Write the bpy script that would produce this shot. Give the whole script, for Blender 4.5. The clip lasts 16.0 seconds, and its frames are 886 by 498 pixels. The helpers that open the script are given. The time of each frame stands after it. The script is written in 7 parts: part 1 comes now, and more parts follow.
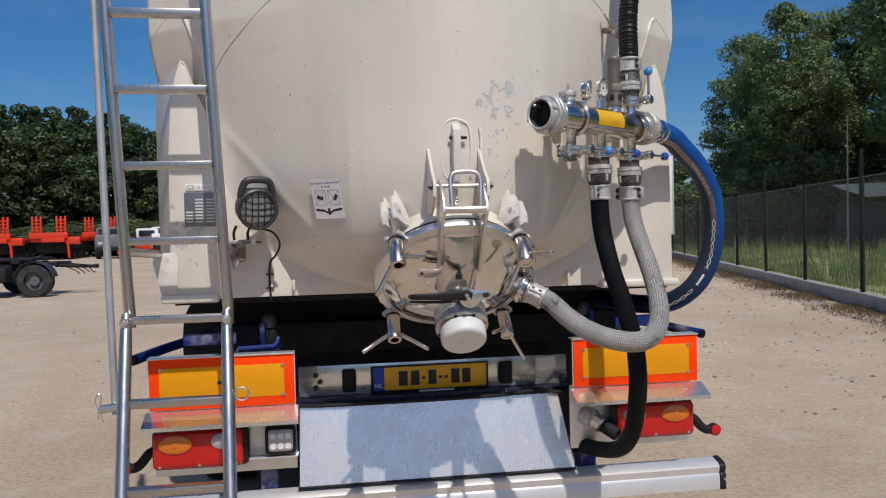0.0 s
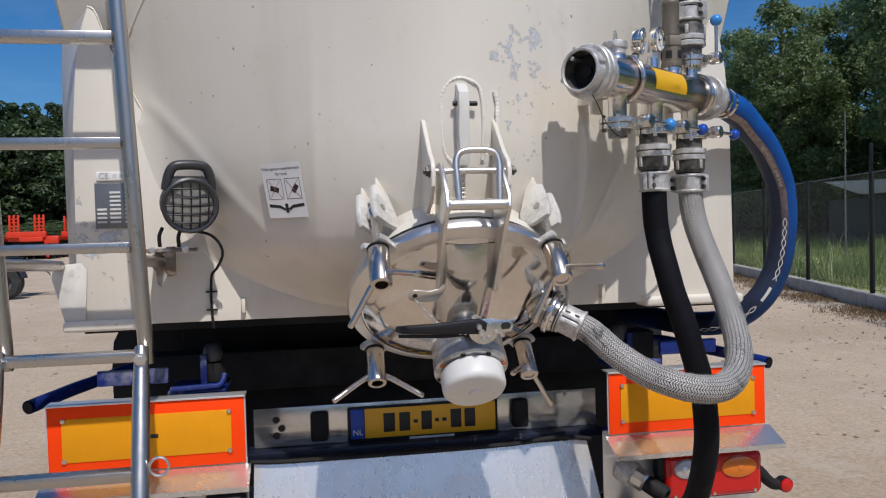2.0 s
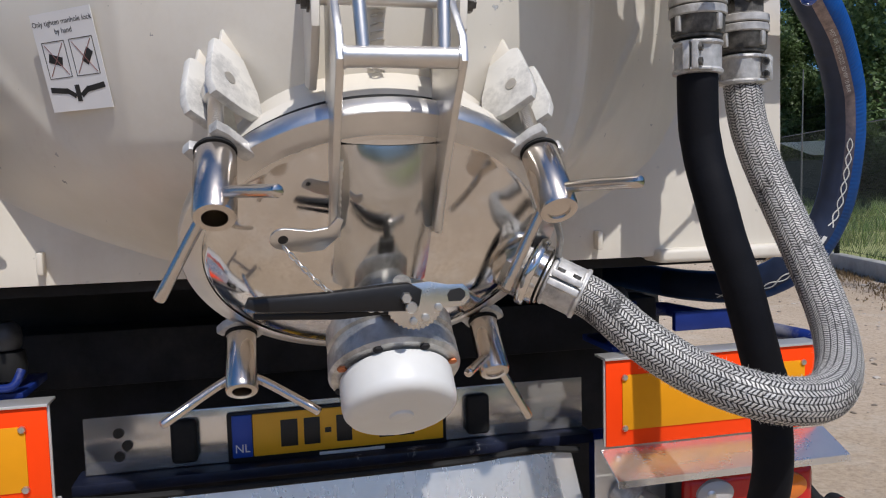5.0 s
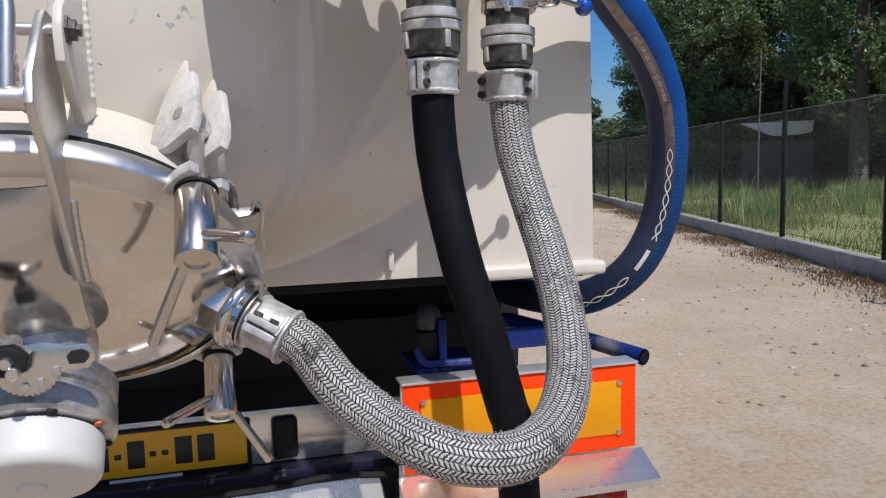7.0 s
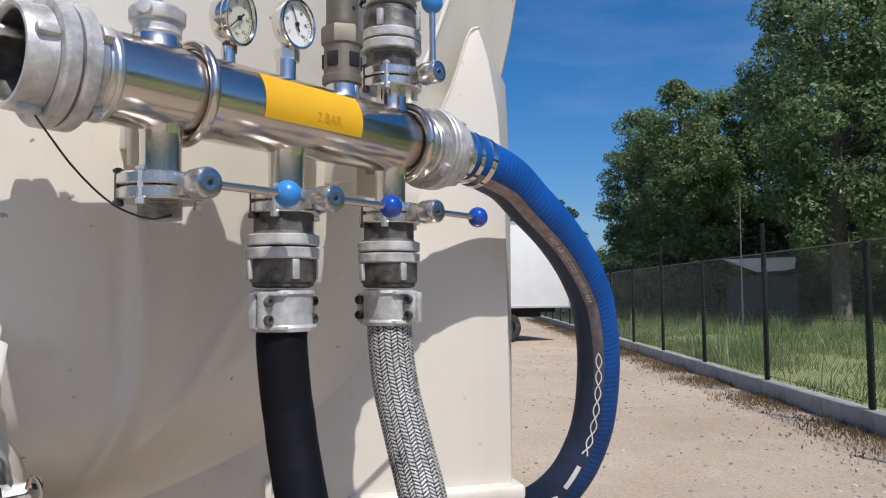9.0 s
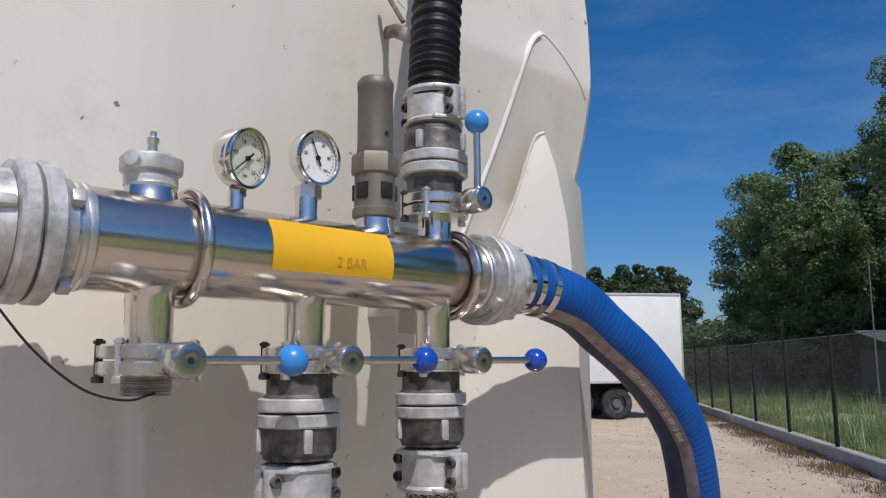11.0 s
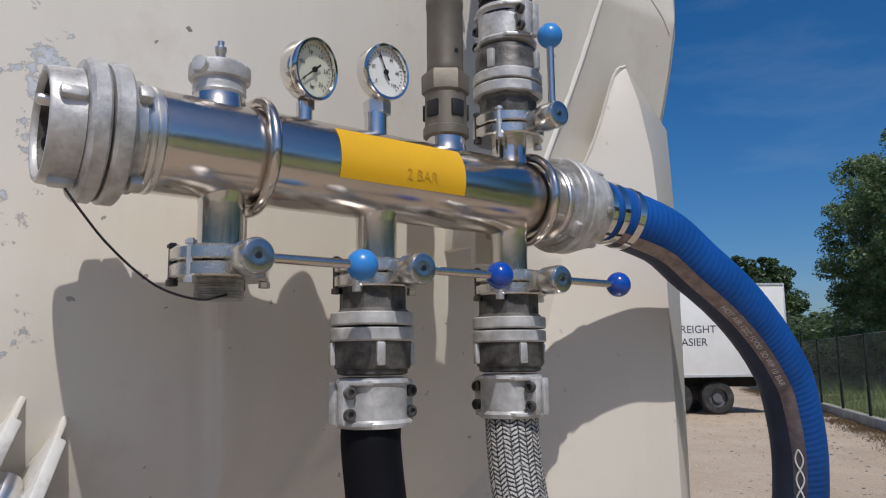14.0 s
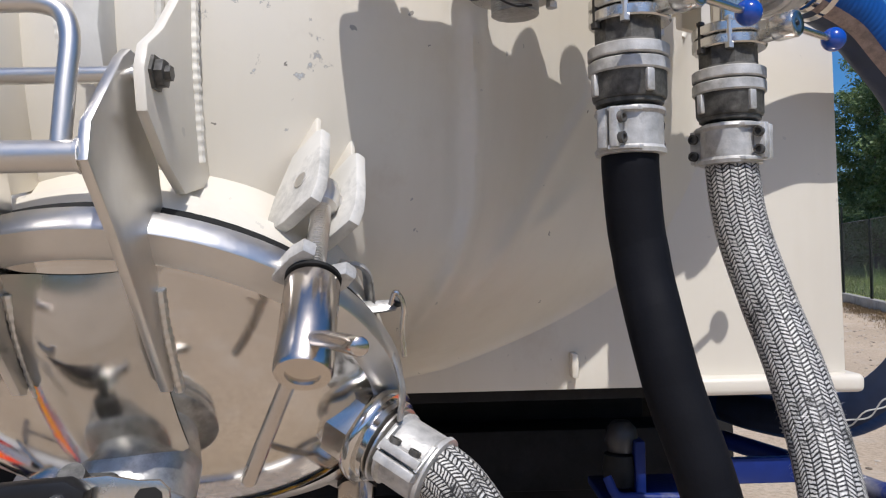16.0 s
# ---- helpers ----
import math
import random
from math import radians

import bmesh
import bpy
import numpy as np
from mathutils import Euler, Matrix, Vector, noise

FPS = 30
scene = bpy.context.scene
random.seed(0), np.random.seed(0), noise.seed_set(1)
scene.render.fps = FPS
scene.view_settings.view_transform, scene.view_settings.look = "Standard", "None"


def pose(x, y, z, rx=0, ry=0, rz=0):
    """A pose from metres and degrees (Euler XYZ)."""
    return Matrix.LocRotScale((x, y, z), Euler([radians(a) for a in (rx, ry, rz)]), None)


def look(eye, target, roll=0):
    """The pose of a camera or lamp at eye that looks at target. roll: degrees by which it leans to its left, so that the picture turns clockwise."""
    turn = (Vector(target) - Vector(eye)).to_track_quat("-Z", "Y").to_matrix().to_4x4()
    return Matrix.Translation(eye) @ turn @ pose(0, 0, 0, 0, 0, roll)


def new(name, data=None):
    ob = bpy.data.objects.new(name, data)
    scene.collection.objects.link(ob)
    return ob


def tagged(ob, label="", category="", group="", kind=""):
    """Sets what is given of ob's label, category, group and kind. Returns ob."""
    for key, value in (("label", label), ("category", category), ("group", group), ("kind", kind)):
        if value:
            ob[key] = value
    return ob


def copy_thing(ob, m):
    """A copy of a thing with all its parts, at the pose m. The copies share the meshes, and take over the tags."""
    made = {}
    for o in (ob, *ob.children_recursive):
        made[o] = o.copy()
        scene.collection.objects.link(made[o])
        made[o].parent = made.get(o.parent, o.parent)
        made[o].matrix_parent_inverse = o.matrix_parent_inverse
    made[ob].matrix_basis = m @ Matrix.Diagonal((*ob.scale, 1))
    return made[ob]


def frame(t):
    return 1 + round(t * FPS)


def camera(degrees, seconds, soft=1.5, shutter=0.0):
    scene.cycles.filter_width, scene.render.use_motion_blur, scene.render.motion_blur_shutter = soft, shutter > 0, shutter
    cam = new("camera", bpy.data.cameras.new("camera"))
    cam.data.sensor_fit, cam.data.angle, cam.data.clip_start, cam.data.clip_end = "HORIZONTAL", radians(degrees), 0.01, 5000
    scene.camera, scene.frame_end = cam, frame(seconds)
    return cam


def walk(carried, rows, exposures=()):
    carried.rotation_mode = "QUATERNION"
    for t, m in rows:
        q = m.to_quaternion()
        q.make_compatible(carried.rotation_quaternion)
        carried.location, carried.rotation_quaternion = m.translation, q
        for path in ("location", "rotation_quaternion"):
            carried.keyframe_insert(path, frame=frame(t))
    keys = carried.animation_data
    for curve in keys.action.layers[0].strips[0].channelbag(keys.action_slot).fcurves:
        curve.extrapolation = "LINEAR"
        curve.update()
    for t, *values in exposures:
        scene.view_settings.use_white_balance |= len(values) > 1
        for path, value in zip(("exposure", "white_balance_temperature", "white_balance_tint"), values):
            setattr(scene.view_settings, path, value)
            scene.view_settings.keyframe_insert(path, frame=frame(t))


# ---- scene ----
cam = camera(60.3, 16.0, 1.15)
PATH = [
    (0, (0.117, 0.22, 1.679), (0.416, 2.197, 1.626), -1.4),
    (0.5, (0.179, 0.449, 1.677), (0.488, 2.424, 1.609), -1.4),
    (1, (0.239, 0.633, 1.694), (0.55, 2.607, 1.616), -1.5),
    (1.5, (0.214, 0.815, 1.7), (0.536, 2.788, 1.632), -1.5),
    (2, (0.195, 0.967, 1.692), (0.528, 2.938, 1.633), -1.5),
    (2.5, (0.26, 1.146, 1.661), (0.598, 3.117, 1.607), -1.3),
    (3, (0.364, 1.311, 1.657), (0.714, 3.28, 1.606), -1.3),
    (3.2, (0.391, 1.366, 1.641), (0.746, 3.334, 1.594), -1.4),
    (5.3, (0.406, 1.791, 1.591), (0.868, 3.729, 1.416), -1.4),
    (5.5, (0.451, 1.796, 1.594), (0.92, 3.732, 1.411), -1.4),
    (6, (0.594, 1.792, 1.609), (1.076, 3.723, 1.409), -1.3),
    (6.5, (0.727, 1.8, 1.634), (1.232, 3.724, 1.429), -1.3),
    (7, (0.821, 1.772, 1.663), (1.334, 3.692, 1.446), -1.3),
    (7.5, (0.874, 1.733, 1.691), (1.395, 3.655, 1.509), -1.3),
    (8, (0.952, 1.79, 1.729), (1.476, 3.717, 1.618), -1.1),
    (8.5, (1.018, 1.863, 1.776), (1.549, 3.791, 1.769), -0.5),
    (9, (1.053, 1.909, 1.822), (1.598, 3.83, 1.936), -0.5),
    (9.5, (1.089, 1.946, 1.87), (1.647, 3.853, 2.096), -0.5),
    (10, (1.127, 1.971, 1.907), (1.626, 3.885, 2.202), -0.3),
    (10.2, (1.137, 1.977, 1.923), (1.561, 3.91, 2.215), -0.0),
    (12.3, (1.21, 2.099, 1.946), (1.382, 4.068, 2.249), -0.5),
    (12.5, (1.216, 2.087, 1.947), (1.353, 4.061, 2.242), -0.4),
    (13, (1.23, 2.059, 1.942), (1.315, 4.035, 2.24), -0.5),
    (13.5, (1.227, 2.057, 1.907), (1.277, 4.034, 2.202), -0.6),
    (14, (1.192, 2.068, 1.844), (1.227, 4.046, 2.137), -0.7),
    (14.5, (1.126, 2.078, 1.791), (1.154, 4.057, 2.081), -0.9),
    (15, (1.068, 2.047, 1.751), (1.097, 4.034, 1.976), -0.9),
    (15.5, (1.002, 2.024, 1.699), (1.032, 4.02, 1.824), -1.0),
    (16, (0.882, 2.044, 1.655), (0.919, 4.043, 1.68), -1.3),
]
EXPOSURES = [(0.0, -0.30), (2.5, -0.22), (5.5, -0.14), (7.0, -0.10), (8.5, -0.04), (9.5, 0.09), (10.2, -0.01), (12.5, -0.31), (14.5, -0.40), (15.5, -0.36), (16.0, 0.01)]
walk(cam, [(t, look(eye, target, roll)) for t, eye, target, roll in PATH], [(t, stops, 6500 if t < 1 else 6280, 11) for t, stops in EXPOSURES])

# ---- world, sun and exposure ----
SUN_TO = Vector((0.11, -0.573, 0.812)).normalized()
world = bpy.data.worlds.new("world")
scene.world = world
world.use_nodes = True
wn = world.node_tree.nodes
sky = wn.new("ShaderNodeTexSky")
sky.sky_type = "NISHITA"
sky.sun_disc = False
sky.sun_elevation = math.asin(SUN_TO.z)
sky.sun_rotation = math.atan2(SUN_TO.x, SUN_TO.y)
sky.air_density, sky.dust_density, sky.ozone_density = 0.85, 1.6, 5.0
wn["Background"].inputs["Strength"].default_value = 0.118
# deep blue with faint thin clouds
wl = world.node_tree.links
hs = wn.new("ShaderNodeHueSaturation")
hs.inputs["Saturation"].default_value = 1.32
wl.new(sky.outputs[0], hs.inputs["Color"])
wc = wn.new("ShaderNodeTexCoord")
wm = wn.new("ShaderNodeMapping")
wm.inputs["Scale"].default_value = (1.6, 2.2, 7.0)
wl.new(wc.outputs["Generated"], wm.inputs["Vector"])
cl = wn.new("ShaderNodeTexNoise")
cl.inputs["Scale"].default_value, cl.inputs["Detail"].default_value, cl.inputs["Roughness"].default_value = 1.4, 8.0, 0.62
wl.new(wm.outputs[0], cl.inputs["Vector"])
cr = wn.new("ShaderNodeMapRange")
cr.inputs["From Min"].default_value, cr.inputs["From Max"].default_value, cr.inputs["To Max"].default_value = 0.50, 0.85, 0.10
wl.new(cl.outputs["Fac"], cr.inputs["Value"])
cm = wn.new("ShaderNodeMix")
cm.data_type = "RGBA"
wl.new(cr.outputs[0], cm.inputs[0])
wl.new(hs.outputs[0], cm.inputs[6])
cm.inputs[7].default_value = (8.5, 8.7, 9.0, 1)
wl.new(cm.outputs[2], wn["Background"].inputs["Color"])
sun_data = bpy.data.lights.new("sun", "SUN")
sun_data.energy, sun_data.angle, sun_data.color = 3.9, radians(0.55), (1.0, 0.95, 0.89)
sun = new("sun", sun_data)
sun.matrix_world = look(SUN_TO * 60, (0, 0, 0))
scene.view_settings.exposure = 0.0

XC = 0.553          # centre line of the tanker
GZ = 0.15           # height of the yard
UP = Vector((0, 0, 1))


# ---- material helpers ----
class Mat:
    """A procedural material with short calls for its nodes."""

    def __init__(self, name):
        self.m = bpy.data.materials.new(name)
        self.m.use_nodes = True
        self.t = self.m.node_tree
        self.b = self.t.nodes["Principled BSDF"]
        self.pos = self.node("ShaderNodeTexCoord").outputs["Object"]

    def node(self, kind):
        return self.t.nodes.new(kind)

    def link(self, a, b):
        self.t.links.new(a, b)

    def put(self, socket, value):
        if isinstance(value, bpy.types.NodeSocket):
            self.link(value, self.b.inputs[socket])
        else:
            self.b.inputs[socket].default_value = value

    def noise(self, scale, detail=4.0, rough=0.55, vec=None, stretch=None):
        n = self.node("ShaderNodeTexNoise")
        n.inputs["Scale"].default_value = scale
        n.inputs["Detail"].default_value = detail
        n.inputs["Roughness"].default_value = rough
        v = vec or self.pos
        if stretch:
            mp = self.node("ShaderNodeMapping")
            mp.inputs["Scale"].default_value = stretch
            self.link(v, mp.inputs["Vector"])
            v = mp.outputs[0]
        self.link(v, n.inputs["Vector"])
        return n.outputs["Fac"]

    def ramp(self, fac, *stops):
        r = self.node("ShaderNodeValToRGB")
        e = r.color_ramp.elements
        while len(e) < len(stops):
            e.new(0.5)
        for k, (p, c) in enumerate(stops):
            e[k].position = p
            e[k].color = c if len(c) == 4 else (*c, 1)
        self.link(fac, r.inputs[0])
        return r.outputs[0]

    def mix(self, fac, a, b, blend="MIX"):
        n = self.node("ShaderNodeMix")
        n.data_type, n.blend_type = "RGBA", blend
        for i, v in ((0, fac), (6, a), (7, b)):
            if isinstance(v, bpy.types.NodeSocket):
                self.link(v, n.inputs[i])
            elif i == 0:
                n.inputs[i].default_value = v
            else:
                n.inputs[i].default_value = v if len(v) == 4 else (*v, 1)
        return n.outputs[2]

    def math(self, op, a, b=0.0, c=0.0):
        n = self.node("ShaderNodeMath")
        n.operation = op
        for i, v in enumerate((a, b, c)):
            if isinstance(v, bpy.types.NodeSocket):
                self.link(v, n.inputs[i])
            else:
                n.inputs[i].default_value = v
        return n.outputs[0]

    def bump(self, height, strength, distance=0.002):
        n = self.node("ShaderNodeBump")
        n.inputs["Strength"].default_value = strength
        n.inputs["Distance"].default_value = distance
        self.link(height, n.inputs["Height"])
        self.link(n.outputs[0], self.b.inputs["Normal"])


def grey(v):
    return (v, v, v)


def plain(name, color, rough=0.5, metal=0.0, vary=0.12, scale=9.0, bump=0.1, grain=120.0, dirt=None, sheen=0.5, dirty=(0.5, 0.75)):
    """A surface of one base colour with blotches, fine grain and some dirt."""
    M = Mat(name)
    dark = tuple(c * (1 - vary) for c in color)
    light = tuple(min(1, c * (1 + vary)) for c in color)
    col = M.ramp(M.noise(scale, 6), (0.3, dark), (0.7, light))
    if dirt:
        col = M.mix(M.ramp(M.noise(scale * 0.4, 8, 0.7), (dirty[0], grey(0)), (dirty[1], grey(0.8))), col, dirt)
    M.put("Base Color", col)
    M.put("Metallic", metal)
    M.put("Specular IOR Level", sheen)
    fine = M.noise(grain, 3)
    M.put("Roughness", M.math("MULTIPLY_ADD", fine, 0.25, rough - 0.12))
    M.bump(fine, bump, 0.001)
    return M.m


def tank_paint(name, chips=1.0, field=(0.725, 2.88, 2.09)):
    """Cream white paint with grime, streaks, scuffs and flaked spots that show the grey primer."""
    M = Mat(name)
    base = M.ramp(M.noise(1.6, 5), (0.3, (0.645, 0.60, 0.515)), (0.7, (0.72, 0.68, 0.60)))
    streak = M.ramp(M.noise(7.0, 5, 0.6, stretch=(1, 1, 0.08)), (0.5, grey(0)), (0.8, grey(0.35)))
    base = M.mix(streak, base, (0.52, 0.46, 0.37))
    grime = M.ramp(M.noise(3.2, 8, 0.7), (0.55, grey(0)), (0.8, grey(0.4)))
    base = M.mix(grime, base, (0.50, 0.43, 0.335))
    # single flecks, gathered in loose fields
    where = M.ramp(M.noise(2.6, 4, 0.6), (0.36, grey(0.08)), (0.58, grey(1)))
    ragged = M.node("ShaderNodeVectorMath")
    ragged.operation = "MULTIPLY_ADD"
    fuzz = M.node("ShaderNodeTexNoise")
    fuzz.inputs["Scale"].default_value, fuzz.inputs["Detail"].default_value = 110.0, 4.0
    M.link(M.pos, fuzz.inputs["Vector"])
    M.link(fuzz.outputs["Color"], ragged.inputs[0])
    ragged.inputs[1].default_value = (0.016, 0.016, 0.016)
    M.link(M.pos, ragged.inputs[2])
    vo = M.node("ShaderNodeTexVoronoi")
    vo.inputs["Scale"].default_value = 31.0
    M.link(ragged.outputs[0], vo.inputs["Vector"])
    rnd = M.node("ShaderNodeSeparateColor")
    M.link(vo.outputs["Color"], rnd.inputs[0])
    size = M.math("MULTIPLY", M.math("POWER", rnd.outputs[0], 2.1), 0.14)
    fleck = M.math("MULTIPLY", M.math("LESS_THAN", vo.outputs["Distance"], size), M.math("LESS_THAN", rnd.outputs[1], where))
    flaked = M.math("MULTIPLY", fleck, chips)
    # a large flaked field beside the manifold that shows pale primer
    geo = M.node("ShaderNodeNewGeometry").outputs["Position"]
    far = M.node("ShaderNodeVectorMath")
    far.operation = "SUBTRACT"
    M.link(geo, far.inputs[0])
    far.inputs[1].default_value = field
    squash = M.node("ShaderNodeVectorMath")
    squash.operation = "MULTIPLY"
    M.link(far.outputs[0], squash.inputs[0])
    squash.inputs[1].default_value = (7.5, 1.0, 3.4)
    span_len = M.node("ShaderNodeVectorMath")
    span_len.operation = "LENGTH"
    M.link(squash.outputs[0], span_len.inputs[0])
    near = M.math("MULTIPLY_ADD", span_len.outputs["Value"], -0.13, 0.037)
    peel = M.math("ADD", M.noise(21.0, 8, 0.66), near)
    primer = M.ramp(peel, (0.575, grey(0)), (0.585, grey(1)))
    rim = M.math("MULTIPLY", M.ramp(peel, (0.56, grey(0)), (0.575, grey(1)), (0.592, grey(1)), (0.60, grey(0))), 1.0)
    smudge = M.ramp(M.noise(5.5, 7, 0.7), (0.60, grey(0)), (0.72, grey(0.28)))
    base = M.mix(smudge, base, (0.50, 0.42, 0.33))
    base = M.mix(primer, base, M.ramp(M.noise(60, 5), (0.3, (0.42, 0.45, 0.48)), (0.7, (0.60, 0.62, 0.63))))
    base = M.mix(M.math("MULTIPLY", rim, 0.55), base, (0.27, 0.25, 0.23))
    base = M.mix(flaked, base, M.ramp(rnd.outputs[2], (0.0, (0.20, 0.18, 0.15)), (1.0, (0.44, 0.43, 0.41))))
    flaked = M.math("MAXIMUM", flaked, primer)
    M.put("Base Color", base)
    M.put("Roughness", M.math("MULTIPLY_ADD", M.noise(30, 4), 0.22, 0.24))
    h = M.math("SUBTRACT", M.math("MULTIPLY", M.noise(14, 4), 0.35), M.math("MULTIPLY", flaked, 0.5))
    M.bump(h, 0.18, 0.003)
    return M.m


def steel(name, rough=0.16, brush=(1, 1, 1), color=(0.72, 0.70, 0.67), scratch=0.08, scale=60.0, dull=0.0, metal=1.0):
    """Stainless steel or aluminium: metal, with brushed grain, smears and dull patches."""
    M = Mat(name)
    g = M.noise(scale, 5, 0.6, stretch=brush)
    smear = M.noise(6.0, 5, 0.65)
    M.put("Base Color", M.mix(M.ramp(smear, (0.4, grey(0)), (0.75, grey(0.5 + dull))), color, tuple(c * 0.72 for c in color)))
    M.put("Metallic", metal)
    r = M.math("MULTIPLY_ADD", g, scratch * 2, rough - scratch)
    M.put("Roughness", M.math("MULTIPLY_ADD", M.ramp(smear, (0.45, grey(0)), (0.8, grey(1))), 0.14, r))
    M.bump(g, 0.12, 0.0008)
    return M.m


def glossy(name, color, rough=0.25, sheen=0.5, coat=0.0):
    M = Mat(name)
    M.put("Base Color", M.mix(M.noise(15, 4), tuple(c * 0.9 for c in color), tuple(min(1, c * 1.08) for c in color)))
    M.put("Roughness", M.math("MULTIPLY_ADD", M.noise(40, 3), 0.12, rough - 0.05))
    M.put("Coat Weight", coat)
    M.put("Specular IOR Level", sheen)
    return M.m


def braid_mat():
    """Woven steel braid: herringbone strands, bright and black, from the sweep's own coordinates."""
    M = Mat("woven_braid")
    uv = M.node("ShaderNodeUVMap")
    uv.uv_map = "along"
    sep = M.node("ShaderNodeSeparateXYZ")
    M.link(uv.outputs[0], sep.inputs[0])
    wob = M.math("MULTIPLY_ADD", M.noise(60, 6, 0.85), 1.7, -0.85)
    u = M.math("MULTIPLY", sep.outputs[0], 22.0)
    tri = M.math("PINGPONG", u, 1.0)
    v = M.math("MULTIPLY_ADD", sep.outputs[1], 172.0, M.math("ADD", M.math("MULTIPLY", tri, 1.05), wob))
    strand = M.math("PINGPONG", v, 0.5)
    gap = M.math("PINGPONG", M.math("ADD", u, 0.0), 0.5)
    h = M.math("MULTIPLY", M.ramp(strand, (0.14, grey(0)), (0.26, grey(1))), M.ramp(gap, (0.03, grey(0.1)), (0.14, grey(1))))
    wear = M.ramp(M.noise(14, 6, 0.7), (0.3, grey(0.0)), (0.62, grey(1)))
    stain = M.math("MULTIPLY", M.ramp(M.noise(19, 8, 0.8), (0.56, grey(1)), (0.64, grey(0.04))), M.ramp(M.noise(330, 3, 0.6), (0.28, grey(0.4)), (0.42, grey(1))))
    h = M.math("MULTIPLY", h, stain)
    bright = M.ramp(M.noise(150, 4), (0.2, (0.52, 0.51, 0.485)), (0.8, (0.84, 0.82, 0.785)))
    worn = M.mix(M.math("MULTIPLY", wear, 0.3), bright, (0.30, 0.28, 0.25))
    M.put("Base Color", M.mix(h, (0.016, 0.016, 0.016), worn))
    M.put("Roughness", 0.55)
    M.put("Metallic", 0.15)
    M.bump(h, 0.7, 0.003)
    return M.m


def ribbed_mat(name, color, count, depth=0.5, rough=0.5, dirt=(0.3, 0.27, 0.22), sheen=0.5, worn=None):
    """Rubber hose with wrapped ribs along its length; worn: the darker colour its low stretch takes on."""
    M = Mat(name)
    uv = M.node("ShaderNodeUVMap")
    uv.uv_map = "along"
    sep = M.node("ShaderNodeSeparateXYZ")
    M.link(uv.outputs[0], sep.inputs[0])
    v = M.math("MULTIPLY_ADD", sep.outputs[1], count, M.math("MULTIPLY", M.noise(9, 2), 0.8))
    rib = M.math("PINGPONG", v, 0.5)
    col = M.ramp(M.noise(11, 6), (0.3, tuple(c * 0.8 for c in color)), (0.7, tuple(c * 1.15 for c in color)))
    col = M.mix(M.ramp(M.noise(5, 8, 0.75), (0.52, grey(0)), (0.85, grey(0.45))), col, dirt)
    # turns to the darker colour towards the low end, by height
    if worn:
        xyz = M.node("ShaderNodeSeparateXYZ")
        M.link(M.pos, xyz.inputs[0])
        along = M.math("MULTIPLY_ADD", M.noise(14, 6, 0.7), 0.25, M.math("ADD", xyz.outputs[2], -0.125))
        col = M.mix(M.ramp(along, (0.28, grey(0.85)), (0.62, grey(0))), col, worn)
    M.put("Base Color", col)
    M.put("Roughness", M.math("MULTIPLY_ADD", M.noise(60, 3), 0.2, rough - 0.1))
    M.put("Specular IOR Level", sheen)
    M.bump(M.math("ADD", rib, M.math("MULTIPLY", M.noise(220, 2), 0.15)), depth, 0.0025)
    return M.m


# ---- mesh helpers ----
def finish(bm, smooth=True, angle=35):
    """Faces out, smooth with sharp edges past the angle."""
    bmesh.ops.recalc_face_normals(bm, faces=bm.faces[:])
    for f in bm.faces:
        f.smooth = smooth
    if smooth:
        lim = radians(angle)
        for e in bm.edges:
            if len(e.link_faces) == 2 and e.calc_face_angle(0) > lim:
                e.smooth = False


def thing(name, base, label, category, group="", kind=""):
    ob = new(name)
    ob.empty_display_size = 0.05
    ob.location = base
    return tagged(ob, label, category, group, kind)


def at_world(ob):
    m = Matrix.Translation(ob.location)
    return at_world(ob.parent) @ m if ob.parent else m


def part(name, bm, mat, parent=None, label="", smooth=True, angle=35):
    """Links a bmesh, given in world places, as one mesh object under a thing or a part."""
    finish(bm, smooth, angle)
    if parent is not None:
        bmesh.ops.transform(bm, matrix=at_world(parent).inverted(), verts=bm.verts)
    me = bpy.data.meshes.new(name)
    bm.to_mesh(me)
    bm.free()
    me.materials.append(mat)
    ob = new(name, me)
    if parent is not None:
        ob.parent = parent
    if label:
        ob["label"] = label
    return ob


def frame_of(z, x=None):
    """A turn whose z axis points along z."""
    z = Vector(z).normalized()
    x = Vector(x) if x is not None else (Vector((1, 0, 0)) if abs(z.x) < 0.9 else Vector((0, 1, 0)))
    y = z.cross(x).normalized()
    x = y.cross(z)
    return Matrix((x, y, z)).transposed().to_4x4()


def place(at, z, x=None):
    return Matrix.Translation(at) @ frame_of(z, x)


def box(bm, size, m=Matrix(), bevel=0.0, seg=2):
    r = bmesh.ops.create_cube(bm, size=1.0, matrix=m @ Matrix.Diagonal((*size, 1)))
    if bevel > 0:
        vs = r["verts"]
        es = {e for v in vs for e in v.link_edges}
        bmesh.ops.bevel(bm, geom=list(es), offset=bevel, segments=seg, profile=0.5, affect="EDGES")
    return bm


def span(bm, lo, hi, bevel=0.0, seg=2):
    lo, hi = Vector(lo), Vector(hi)
    return box(bm, hi - lo, Matrix.Translation((lo + hi) / 2), bevel, seg)


